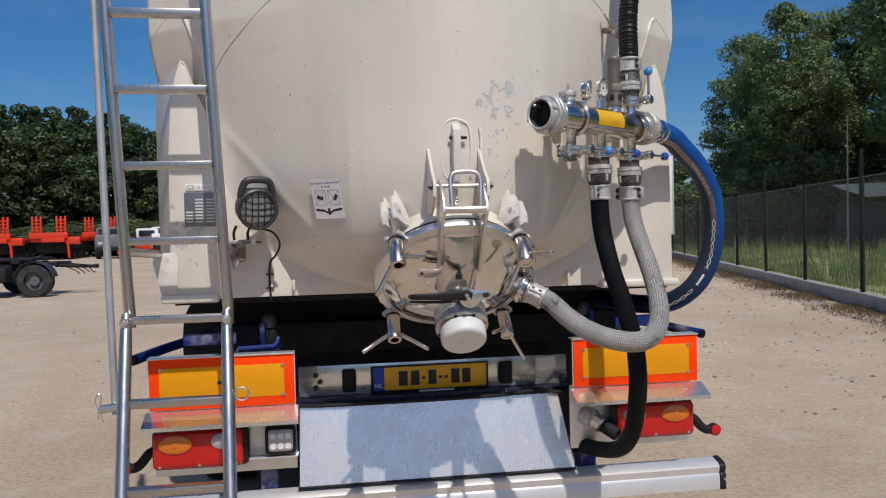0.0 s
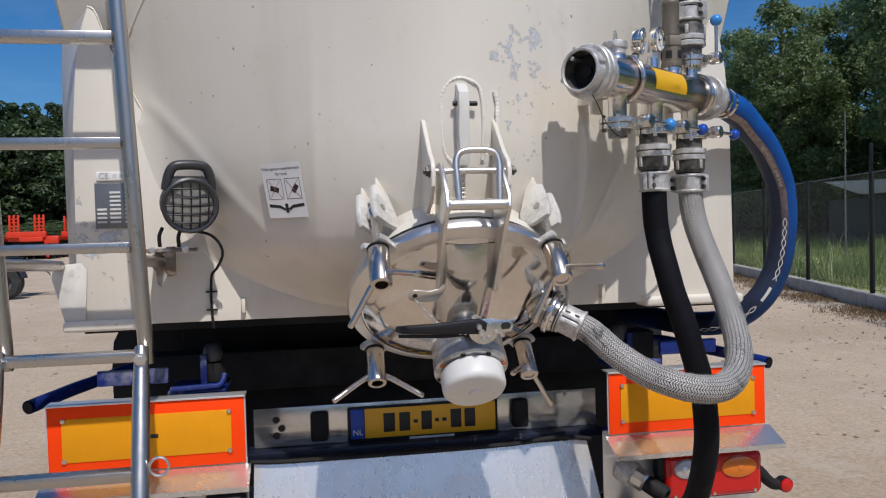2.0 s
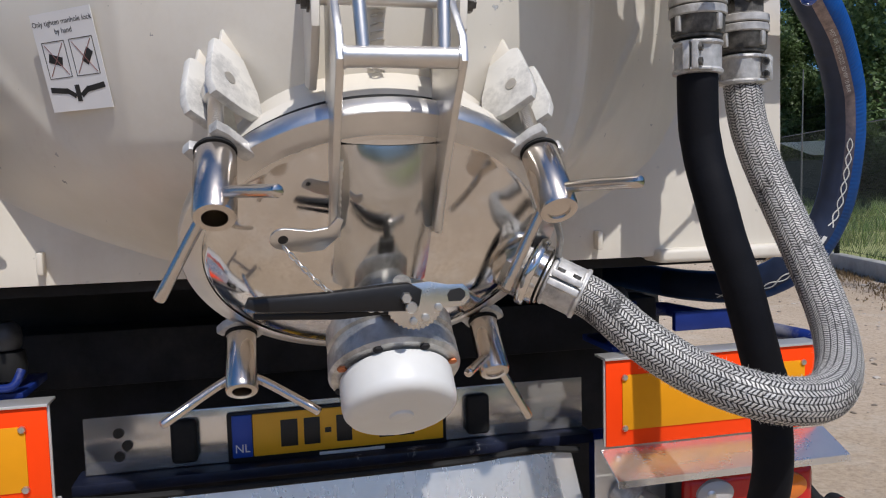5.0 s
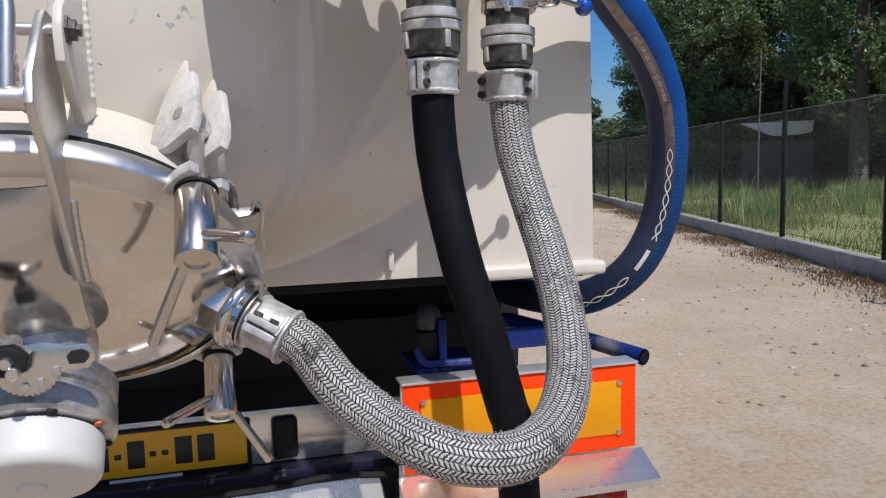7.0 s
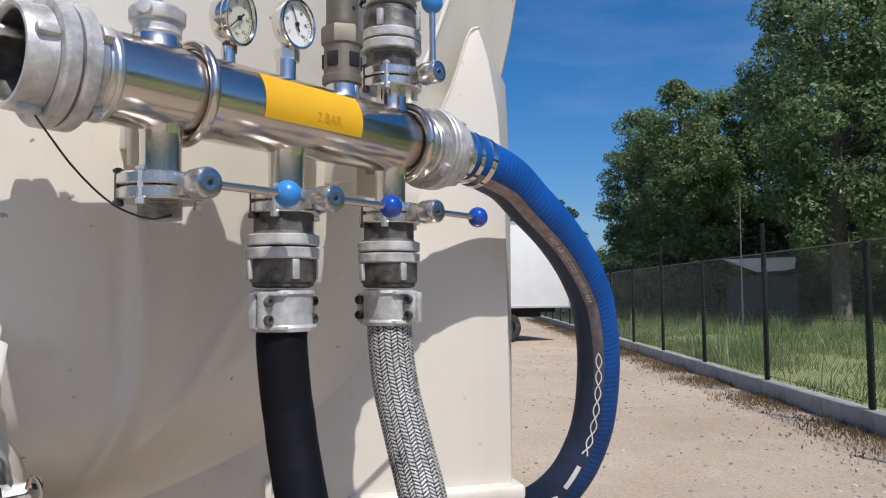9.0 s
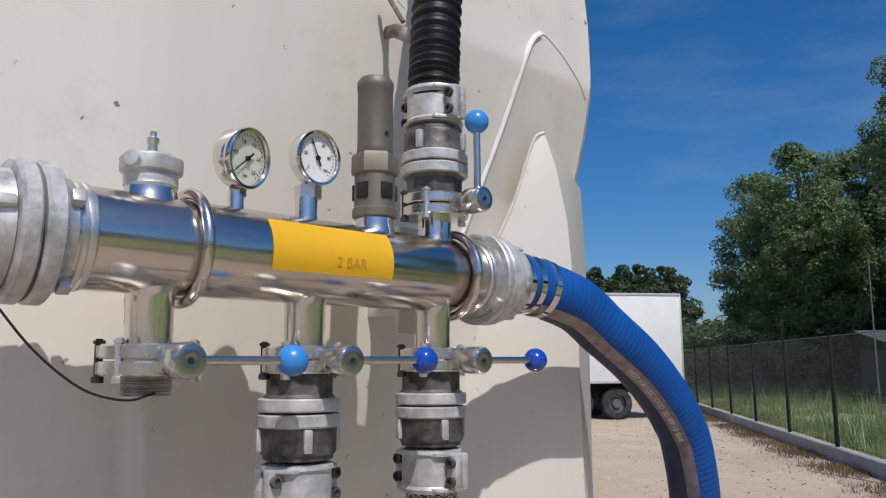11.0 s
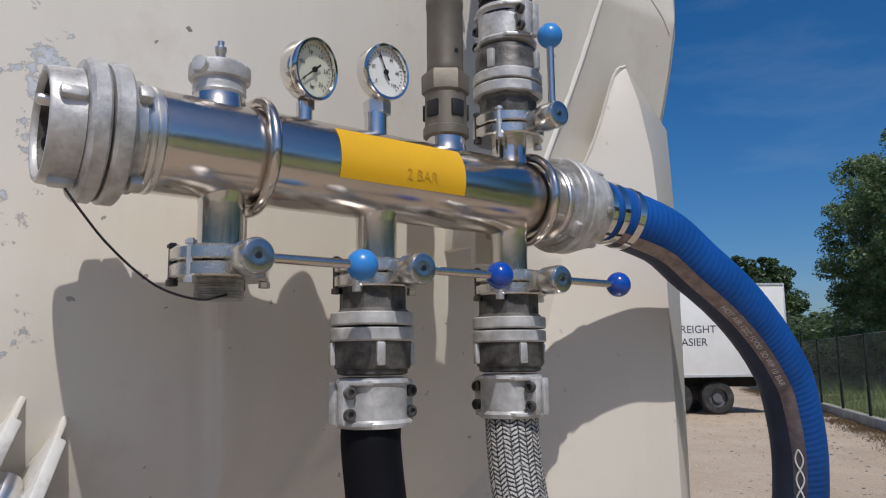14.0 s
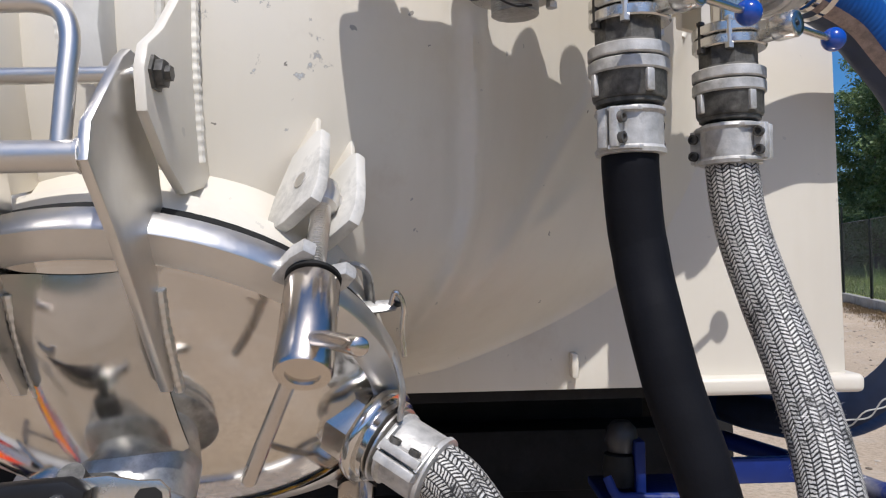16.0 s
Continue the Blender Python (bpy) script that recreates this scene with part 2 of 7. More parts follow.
def lathe(bm, profile, m=Matrix(), n=32, close=True):
    """Turns (radius, height) pairs about z."""
    rings = []
    for r, h in profile:
        if r < 1e-6:
            rings.append([bm.verts.new(m @ Vector((0, 0, h)))])
        else:
            rings.append([bm.verts.new(m @ Vector((r * math.cos(2 * math.pi * k / n), r * math.sin(2 * math.pi * k / n), h))) for k in range(n)])
    for a, b in zip(rings, rings[1:]):
        for k in range(n):
            j = (k + 1) % n
            q = [a[k % len(a)], a[j % len(a)], b[j % len(b)], b[k % len(b)]]
            q = list(dict.fromkeys(q))
            if len(q) > 2:
                try:
                    bm.faces.new(q)
                except ValueError:
                    pass
    if close:
        for ring in (rings[0], rings[-1]):
            if len(ring) > 2:
                try:
                    bm.faces.new(ring)
                except ValueError:
                    pass
    return bm


def rod(bm, a, b, r, n=16, r2=None, round_end=0.0):
    a, b = Vector(a), Vector(b)
    L = (b - a).length
    r2 = r if r2 is None else r2
    e = round_end
    prof = [(max(r - e, 1e-4), 0), (r, e), (r2, L - e), (max(r2 - e, 1e-4), L)] if e else [(r, 0), (r2, L)]
    return lathe(bm, prof, place(a, b - a), n)


def spline(pts, n):
    """Catmull-Rom through the points, n samples a span."""
    p = [Vector(q) for q in pts]
    p = [2 * p[0] - p[1]] + p + [2 * p[-1] - p[-2]]
    out = []
    for i in range(1, len(p) - 2):
        for k in range(n):
            t = k / n
            a, b, c, d = p[i - 1], p[i], p[i + 1], p[i + 2]
            out.append(0.5 * ((2 * b) + (c - a) * t + (2 * a - 5 * b + 4 * c - d) * t * t + (3 * b - 3 * c + d - a) * t ** 3))
    out.append(p[-2])
    return out


def frames_along(pts, first=None):
    """Places with turned frames along a line, without twist."""
    tang = []
    for i in range(len(pts)):
        tang.append((pts[min(i + 1, len(pts) - 1)] - pts[max(i - 1, 0)]).normalized())
    x = Vector(first) if first is not None else (Vector((0, 0, 1)) if abs(tang[0].z) < 0.9 else Vector((0, 1, 0)))
    out = []
    for p, t in zip(pts, tang):
        x = (x - t * x.dot(t)).normalized()
        out.append((p, x.copy(), t.cross(x)))
    return out


def sweep(bm, pts, radius, n=20, first=None, caps=True, ripple=0.0, wave=0.02, flat=1.0):
    """A tube along the points with coordinates round and along it; radius may be a number or a function of the length."""
    fr = frames_along(pts, first)
    lay = bm.loops.layers.uv.new("along") if "along" not in bm.loops.layers.uv else bm.loops.layers.uv["along"]
    s, rings, ss = 0.0, [], []
    for i, (p, x, y) in enumerate(fr):
        if i:
            s += (p - fr[i - 1][0]).length
        r = radius(s) if callable(radius) else radius
        if ripple:
            r += ripple * math.sin(2 * math.pi * s / wave)
        rings.append([bm.verts.new(p + r * (x * math.cos(2 * math.pi * k / n) + y * flat * math.sin(2 * math.pi * k / n))) for k in range(n)])
        ss.append(s)
    for i in range(len(rings) - 1):
        for k in range(n):
            j = (k + 1) % n
            f = bm.faces.new((rings[i][k], rings[i][j], rings[i + 1][j], rings[i + 1][k]))
            for lp, (u, v) in zip(f.loops, ((k / n, ss[i]), ((k + 1) / n, ss[i]), ((k + 1) / n, ss[i + 1]), (k / n, ss[i + 1]))):
                lp[lay].uv = (u, v)
    if caps:
        bm.faces.new(rings[0])
        bm.faces.new(rings[-1])
    return bm


def plate(bm, outline, m, thick, bevel=0.0):
    """A flat plate: an outline in the x, y plane of m, thickened along z."""
    lo = [bm.verts.new(m @ Vector((x, y, -thick / 2))) for x, y in outline]
    hi = [bm.verts.new(m @ Vector((x, y, thick / 2))) for x, y in outline]
    fs = [bm.faces.new(lo), bm.faces.new(hi)]
    n = len(outline)
    for k in range(n):
        fs.append(bm.faces.new((lo[k], lo[(k + 1) % n], hi[(k + 1) % n], hi[k])))
    if bevel:
        bmesh.ops.recalc_face_normals(bm, faces=fs)
        es = {e for f in fs[:2] for e in f.edges}
        bmesh.ops.bevel(bm, geom=list(es), offset=bevel, segments=2, profile=0.5, affect="EDGES")
    return bm


def mesh_from(name, verts, faces, mat, parent=None, smooth=False):
    me = bpy.data.meshes.new(name)
    me.from_pydata(verts, [], faces)
    me.materials.append(mat)
    me.polygons.foreach_set("use_smooth", [smooth] * len(me.polygons))
    ob = new(name, me)
    if parent is not None:
        ob.parent = parent
    return ob


def BM():
    return bmesh.new()


def letters(name, text, size, m, mat, parent, depth=0.0004, label="", align="CENTER"):
    """Raised writing with the built-in font, in the x, y plane of m."""
    cu = bpy.data.curves.new(name, "FONT")
    cu.body, cu.size, cu.extrude, cu.align_x, cu.align_y = text, size, depth, align, "CENTER"
    tmp = bpy.data.objects.new(name, cu)
    scene.collection.objects.link(tmp)
    me = bpy.data.meshes.new_from_object(tmp.evaluated_get(bpy.context.evaluated_depsgraph_get()))
    bpy.data.objects.remove(tmp)
    bm = BM()
    bm.from_mesh(me)
    bpy.data.meshes.remove(me)
    bmesh.ops.transform(bm, matrix=m, verts=bm.verts)
    return part(name, bm, mat, parent, label, smooth=False)

# ---- materials ----
PAINT = tank_paint("cream_tank_paint")
PAINT_SKIRT = tank_paint("cream_skirt_paint", 0.35, (-0.42, 3.37, 1.68))
LUG_PAINT = plain("worn_lug_paint", (0.66, 0.64, 0.59), 0.5, vary=0.1, scale=14, bump=0.4, grain=80, dirt=(0.34, 0.33, 0.31), dirty=(0.52, 0.62))
WELD = plain("painted_weld", (0.72, 0.69, 0.62), 0.45, vary=0.06, bump=0.5, grain=90)
POLISHED = steel("polished_stainless", 0.07, color=(0.75, 0.72, 0.68), scratch=0.02, scale=25)
BRUSHED = steel("brushed_stainless", 0.13, (9, 0.4, 0.4), color=(0.62, 0.605, 0.575), scratch=0.05, scale=60, dull=0.25)
PIPE = steel("satin_stainless_pipe", 0.17, color=(0.66, 0.605, 0.55), scratch=0.045, scale=90)
STUB = steel("polished_steel_stub", 0.13, color=(0.70, 0.68, 0.65), scratch=0.04, scale=60)
SATIN = steel("satin_stainless", 0.32, scratch=0.09, scale=110)
DULL = steel("dull_stainless_tube", 0.38, color=(0.70, 0.67, 0.63), scratch=0.09, scale=110)
CAST = plain("cast_aluminium", (0.52, 0.51, 0.49), 0.44, metal=0.35, vary=0.28, scale=48, bump=0.55, grain=160, dirt=(0.09, 0.085, 0.078), dirty=(0.525, 0.75))
CAST_DARK = plain("dirty_cast_aluminium", (0.13, 0.125, 0.115), 0.5, metal=0.45, vary=0.6, scale=60, bump=0.6, grain=150, dirt=(0.025, 0.024, 0.022), dirty=(0.42, 0.66))
ALU_SHEET = steel("scratched_aluminium_sheet", 0.38, (1, 0.2, 1), color=(0.78, 0.775, 0.76), scratch=0.14, scale=45, dull=0.15, metal=0.72)
CHUTE = steel("streaked_chute_sheet", 0.26, (1, 0.2, 0.25), color=(0.90, 0.87, 0.83), scratch=0.09, scale=30, dull=0.0, metal=0.7)
ALU = steel("ladder_aluminium", 0.29, (1, 1, 0.1), color=(0.54, 0.51, 0.47), scratch=0.1, scale=80, metal=1.0)
DARK_BOLT = plain("dark_bolt_steel", (0.06, 0.055, 0.05), 0.4, metal=0.6, vary=0.3)
MACHINED = steel("machined_steel", 0.2, color=(0.70, 0.68, 0.64), scratch=0.06, scale=100, metal=0.95)
TURNED = steel("turned_steel", 0.17, color=(0.50, 0.47, 0.44), scratch=0.07, scale=140)
BRASS_GREY = plain("weathered_bronze", (0.17, 0.15, 0.118), 0.55, metal=0.5, vary=0.18, scale=20, bump=0.25)
RUBBER = ribbed_mat("black_rubber_hose", (0.0055, 0.006, 0.0085), 17.0, 0.6, 0.66, dirt=(0.014, 0.0135, 0.014), sheen=0.14)
CORRUGATED = ribbed_mat("corrugated_black_hose", (0.008, 0.008, 0.009), 90.0, 0.6, 0.45, dirt=(0.018, 0.018, 0.018), sheen=0.25)
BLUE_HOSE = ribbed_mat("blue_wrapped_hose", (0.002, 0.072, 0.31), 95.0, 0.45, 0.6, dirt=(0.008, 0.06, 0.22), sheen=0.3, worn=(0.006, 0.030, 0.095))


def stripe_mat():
    """The hose's printed stripe: dusty pink by the coupling, shade painted in dark blue lower down."""
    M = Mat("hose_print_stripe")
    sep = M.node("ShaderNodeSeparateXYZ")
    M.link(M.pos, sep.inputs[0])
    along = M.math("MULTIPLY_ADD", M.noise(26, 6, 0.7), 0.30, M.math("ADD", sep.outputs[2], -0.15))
    # the low end's shade is mixed into the colour by height
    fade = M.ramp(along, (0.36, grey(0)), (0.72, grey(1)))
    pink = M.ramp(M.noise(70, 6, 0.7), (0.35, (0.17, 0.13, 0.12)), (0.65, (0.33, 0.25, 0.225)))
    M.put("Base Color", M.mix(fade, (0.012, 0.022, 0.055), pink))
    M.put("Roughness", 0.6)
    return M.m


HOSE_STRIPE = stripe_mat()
# painted shade for the hose's inner underside
HOSE_UNDER_SHADE = plain("hose_underside_shade", (0.012, 0.022, 0.055), 0.55, vary=0.2, scale=30)
PRINT = plain("pale_print", (0.62, 0.62, 0.60), 0.6, vary=0.15)
BRAID = braid_mat()
STRAND = plain("frayed_strand", (0.64, 0.62, 0.585), 0.6, vary=0.4, scale=40)
BLACK = plain("black_plastic", (0.010, 0.010, 0.011), 0.42, vary=0.2, bump=0.2, sheen=0.35)
BLACK_RUB = plain("matt_black_rubber", (0.015, 0.015, 0.015), 0.7, vary=0.25, bump=0.3, sheen=0.25)
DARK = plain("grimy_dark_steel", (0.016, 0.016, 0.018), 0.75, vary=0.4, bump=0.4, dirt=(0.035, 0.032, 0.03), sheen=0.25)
CAST_GRIMY = plain("grimy_cast_valve_body", (0.52, 0.515, 0.50), 0.38, metal=0.75, vary=0.3, scale=30, bump=0.4, grain=160, dirt=(0.035, 0.033, 0.03), dirty=(0.48, 0.68))
CHASSIS_BLUE = plain("chipped_blue_frame_paint", (0.008, 0.022, 0.14), 0.42, vary=0.3, bump=0.2, sheen=0.25, dirty=(0.56, 0.66), dirt=(0.22, 0.22, 0.25))
WHITE_PLASTIC = plain("white_nylon", (0.68, 0.68, 0.655), 0.42, vary=0.05, bump=0.08, dirt=(0.62, 0.60, 0.55))
WHITE = plain("white_vinyl", (0.76, 0.75, 0.73), 0.45, vary=0.04)
RED_FOIL = glossy("fluorescent_red_foil", (1.0, 0.06, 0.004), 0.5, sheen=0.1)
AMBER_FOIL = glossy("amber_reflective_foil", (0.74, 0.30, 0.006), 0.5, sheen=0.15)
YELLOW = glossy("yellow_plate", (0.82, 0.42, 0.015), 0.4)
YELLOW_TAPE = glossy("yellow_label", (0.74, 0.41, 0.010), 0.4)
EU_BLUE = glossy("blue_band", (0.01, 0.06, 0.38), 0.4)
# print; solid pieces of it also stand in for shade inside holes
INK = plain("ink_and_hole_black", (0.012, 0.012, 0.012), 0.5)
RED_LENS = glossy("red_lens", (0.52, 0.010, 0.008), 0.14, coat=0.3, sheen=0.4)
AMBER_LENS = glossy("amber_lens", (0.68, 0.17, 0.010), 0.12, coat=0.5)
CLEAR_LENS = glossy("clear_lens", (0.46, 0.45, 0.44), 0.1, coat=0.6)
LAMP_GLASS = glossy("lamp_reflector", (0.24, 0.24, 0.225), 0.1, coat=0.8)
LED = glossy("led_lens_cell", (0.74, 0.75, 0.77), 0.12, coat=0.5)
GREY_PLASTIC = plain("grey_plastic", (0.034, 0.034, 0.038), 0.4, vary=0.12, bump=0.12)
BALL_BLUE = glossy("blue_knob", (0.004, 0.06, 0.38), 0.12, coat=0.6)
BALL_PALE = glossy("faded_blue_knob", (0.04, 0.24, 0.62), 0.3)
DIAL = plain("dial_face", (0.80, 0.80, 0.76), 0.4, vary=0.03)
DIAL_CREAM = plain("cream_dial_face", (0.72, 0.72, 0.58), 0.4, vary=0.03)
RUSTY = plain("rusty_bracket_steel", (0.20, 0.15, 0.11), 0.75, vary=0.5, scale=30, bump=0.6, dirt=(0.44, 0.42, 0.39), dirty=(0.5, 0.6))
RUST = plain("copper_gasket", (0.52, 0.16, 0.05), 0.45, metal=0.4)
CONCRETE = plain("kerb_concrete", (0.36, 0.35, 0.32), 0.85, vary=0.2, scale=5, bump=0.5, grain=60, dirt=(0.25, 0.22, 0.17))
FENCE_PAINT = plain("dark_fence_coating", (0.010, 0.013, 0.012), 0.6, vary=0.2, sheen=0.15)
FENCE_TOP = plain("galvanised_wire", (0.17, 0.17, 0.17), 0.5, metal=0.5)
TYRE = plain("tyre", (0.022, 0.022, 0.023), 0.8, vary=0.25, bump=0.4, dirt=(0.10, 0.09, 0.075))
TRAILER_RED = glossy("red_vehicle_paint", (0.62, 0.04, 0.012), 0.35)
TRAILER_WHITE = plain("white_trailer_panel", (0.72, 0.72, 0.70), 0.4, vary=0.05, scale=2)
VEHICLE_GREY = plain("grey_vehicle_paint", (0.13, 0.14, 0.15), 0.35, vary=0.15)
BARK = plain("bark", (0.13, 0.115, 0.09), 0.9, vary=0.4, scale=6, bump=0.8, grain=30)


def ground_mat():
    M = Mat("sandy_ground")
    base = M.ramp(M.noise(0.35, 8, 0.6), (0.3, (0.455, 0.355, 0.247)), (0.7, (0.625, 0.502, 0.372)))
    pebble = M.noise(26, 8, 0.8)
    base = M.mix(M.ramp(pebble, (0.36, grey(0.75)), (0.55, grey(0))), base, (0.28, 0.21, 0.145))
    base = M.mix(M.ramp(pebble, (0.6, grey(0)), (0.72, grey(0.5))), base, (0.68, 0.635, 0.565))
    base = M.mix(M.ramp(M.noise(2.4, 7, 0.65), (0.52, grey(0)), (0.75, grey(0.5))), base, (0.60, 0.54, 0.46))
    track = M.noise(0.9, 5, 0.6, stretch=(2.4, 0.25, 1))
    base = M.mix(M.ramp(track, (0.5, grey(0)), (0.72, grey(0.4))), base, (0.42, 0.325, 0.235))
    M.put("Base Color", base)
    M.put("Roughness", 0.95)
    M.bump(M.math("ADD", pebble, M.math("MULTIPLY", M.noise(3.0, 6), 2.0)), 0.7, 0.02)
    return M.m


def turf_mat():
    M = Mat("meadow_soil")
    base = M.ramp(M.noise(0.5, 7), (0.3, (0.14, 0.18, 0.05)), (0.7, (0.34, 0.33, 0.15)))
    M.put("Base Color", M.mix(M.noise(9, 6), base, (0.24, 0.27, 0.08)))
    M.put("Roughness", 0.9)
    M.bump(M.noise(6, 6), 0.8, 0.05)
    return M.m


def leaf_mat(name, a, b):
    M = Mat(name)
    isl = M.node("ShaderNodeNewGeometry").outputs["Random Per Island"]
    col = M.mix(isl, a, b)
    M.put("Base Color", M.mix(M.ramp(M.noise(0.6, 4), (0.36, grey(0)), (0.64, grey(1))), col, tuple(c * 0.65 for c in a)))
    M.put("Roughness", 0.5)
    tr = M.node("ShaderNodeBsdfTranslucent")
    M.link(col, tr.inputs[0])
    mx = M.node("ShaderNodeMixShader")
    mx.inputs[0].default_value = 0.4
    M.link(M.b.outputs[0], mx.inputs[1])
    M.link(tr.outputs[0], mx.inputs[2])
    M.link(mx.outputs[0], M.t.nodes["Material Output"].inputs[0])
    return M.m


def stone_mat():
    M = Mat("yard_stone")
    isl = M.node("ShaderNodeNewGeometry").outputs["Random Per Island"]
    M.put("Base Color", M.ramp(isl, (0.0, (0.16, 0.13, 0.10)), (0.55, (0.36, 0.30, 0.235)), (1.0, (0.56, 0.51, 0.45))))
    M.put("Roughness", 0.9)
    M.bump(M.noise(70, 5), 0.5, 0.003)
    return M.m


STONE = stone_mat()
GROUND = ground_mat()
TURF = turf_mat()
LEAF = leaf_mat("poplar_leaves", (0.108, 0.18, 0.06), (0.29, 0.38, 0.18))
LEAF_OAK = leaf_mat("oak_crown_leaves", (0.045, 0.085, 0.032), (0.125, 0.185, 0.068))
LEAF_DARK = leaf_mat("thicket_leaves", (0.09, 0.145, 0.062), (0.22, 0.29, 0.125))
GRASS = leaf_mat("grass_blades", (0.13, 0.22, 0.052), (0.42, 0.42, 0.185))
WEEDS = leaf_mat("weed_leaves", (0.16, 0.27, 0.07), (0.50, 0.56, 0.26))
DRY = leaf_mat("dry_weeds", (0.22, 0.145, 0.07), (0.47, 0.35, 0.19))

# ---- ground, kerb, meadow ----
FA, FD = Vector((9.28, 12.20, 0)), Vector((0.2924, 0.9563, 0)).normalized()     # the fence's line
FN = Vector((FD.y, -FD.x, 0))


def fence_at(s, off=0.0, z=0.0):
    return FA + FD * s + FN * off + UP * z


def sheet(name, corners, mat, label, category):
    bm = BM()
    bm.faces.new([bm.verts.new(c) for c in corners])
    return tagged(part(name, bm, mat, smooth=False), label, category, kind="structure")


sheet("ground", [(-900, -900, GZ), (900, -900, GZ), (900, 900, GZ), (-900, 900, GZ)], GROUND, "pale sandy yard with fine gravel and tyre marks", "ground")
bm = BM()
v = {}
for i in range(61):
    for j in range(25):
        s, o = -30 + i * 2.2, 0.16 + j * j * 0.1
        p = fence_at(s, o)
        v[i, j] = bm.verts.new((p.x, p.y, GZ + 0.20 + 0.012 * o + 0.12 * noise.noise(Vector((p.x * 0.3, p.y * 0.3, 0))) * min(1, j / 3)))
for i in range(60):
    for j in range(24):
        bm.faces.new((v[i, j], v[i + 1, j], v[i + 1, j + 1], v[i, j + 1]))
tagged(part("meadow", bm, TURF), "rough meadow soil behind the fence", "ground", kind="structure")
kerb = thing("kerb", fence_at(0), "long grey concrete kerb under the wire fence", "kerb", kind="structure")
for k in range(-8, 30):
    bm = BM()
    m = Matrix.Translation(fence_at(k * 2.0 + 1.0, 0.0, GZ + 0.12)) @ frame_of(UP, FD)
    box(bm, (1.985, 0.20, 0.26), m, 0.012)
    part("kerb_stone", bm, CONCRETE, kerb)


# ---- the tank ----
def shell_y(x, z):
    """How far back the tank's rear cone lies at a place across and up."""
    dx = abs(x - XC)
    y0 = 2.808 + 0.84 * max(0.0, 1.95 - z) ** 2 + 5.5 * max(0.0, 1.68 - z) ** 2 + 0.36 * max(0.0, z - 2.62) ** 2
    y = y0 + math.sqrt(0.15 ** 2 + (0.75 * dx) ** 2) - 0.15
    y += 0.45 * max(0.0, dx - 0.35) * max(-0.08, 2.42 - z)
    return y


def shell_soft(x, z, flat=3.373, k=0.07):
    y = shell_y(x, z)
    h = max(k - abs(y - flat), 0.0) / k
    w = min(1.0, max(0.0, (2.24 - z) / 0.22))
    return y + w * (min(y, flat) - h * h * k * 0.25 - y)


# soft pressed ridges: lines of (across, up), height, half width and side (0: both)
RIDGES = (([(0.72, 1.93), (0.765, 2.02), (0.82, 2.14), (0.871, 2.268), (0.915, 2.383), (0.959, 2.51), (0.979, 2.555), (0.999, 2.575)], 0.005, 0.010, 1),
          ([(0.391, 1.98), (0.393, 1.88), (0.393, 1.79), (0.388, 1.715), (0.365, 1.64), (0.318, 1.565), (0.27, 1.51)], 0.026, 0.014, 1),
          ([(0.602, 1.944), (0.569, 1.877), (0.516, 1.796), (0.443, 1.672), (0.36, 1.57)], 0.010, 0.011, 1),
          ([(0.455, 1.68), (0.485, 1.697), (0.515, 1.718), (0.56, 1.76)], 0.007, 0.012, 1),
          ([(0.84, 2.10), (0.705, 1.947), (0.614, 1.83), (0.505, 1.705), (0.391, 1.594), (0.30, 1.50)], 0.006, 0.020, -1))


def pressed(x, z):
    """How far the pressed ridges stand out at a place."""
    dx, out = abs(x - XC), 0.0
    for line, high, wide, side in RIDGES:
        if side * (x - XC) < 0:
            continue
        best = 9.0
        for (a, b), (c, d) in zip(line, line[1:]):
            ux, uz = c - a, d - b
            t = min(1.0, max(0.0, ((dx - a) * ux + (z - b) * uz) / (ux * ux + uz * uz)))
            best = min(best, math.hypot(dx - a - t * ux, z - b - t * uz))
        if best < 4 * wide:
            ends = min(math.hypot(dx - line[0][0], z - line[0][1]), math.hypot(dx - line[-1][0], z - line[-1][1]))
            out += high * math.exp(-(best / wide) ** 2) * min(1.0, 0.15 + ends / 0.06)
    return out


ZC, RT, RB = 2.57, 1.131, 1.165


def half_width(z):
    c = math.sqrt(max(0.0, RT * RT - (z - ZC) ** 2))
    return max(1.0, c) if z < ZC else c


tank = thing("silo_tank", (XC, 6.0, 1.42), "cream white silo tank with conical rear end, chipped and stained", "tank")
bm = BM()
def steps(stops):
    """Values from stop to stop: (value, spacing up to the next stop)."""
    out = []
    for (a, d), (b, _) in zip(stops, stops[1:]):
        n = max(1, round((b - a) / d))
        out += [a + (b - a) * k / n for k in range(n)]
    return out + [stops[-1][0]]


# finer where the pressed ridges run
half = steps(((0.0, 0.016), (0.24, 0.0065), (0.66, 0.011), (0.94, 0.006), (0.985, 0.0025), (1.0, 0)))
across = [-f for f in reversed(half[1:])] + half
grid = []
for z in steps(((1.422, 0.006), (2.02, 0.009), (2.62, 0.018), (ZC + RT - 0.01, 0))):
    w = half_width(z)
    row = []
    for f in across:
        x = XC + w * f
        row.append(bm.verts.new((x, shell_soft(x, z) - pressed(x, z), z)))
    grid.append(row)
for low, high in zip(grid, grid[1:]):
    for i in range(len(across) - 1):
        bm.faces.new((low[i], low[i + 1], high[i + 1], high[i]))
part("rear_cone", bm, PAINT, tank, angle=60)
bm = BM()
ring = []
for k in range(96):
    a = 2 * math.pi * k / 96
    ring.append((XC + RT * math.sin(a), ZC - RT * math.cos(a)))
rows = []
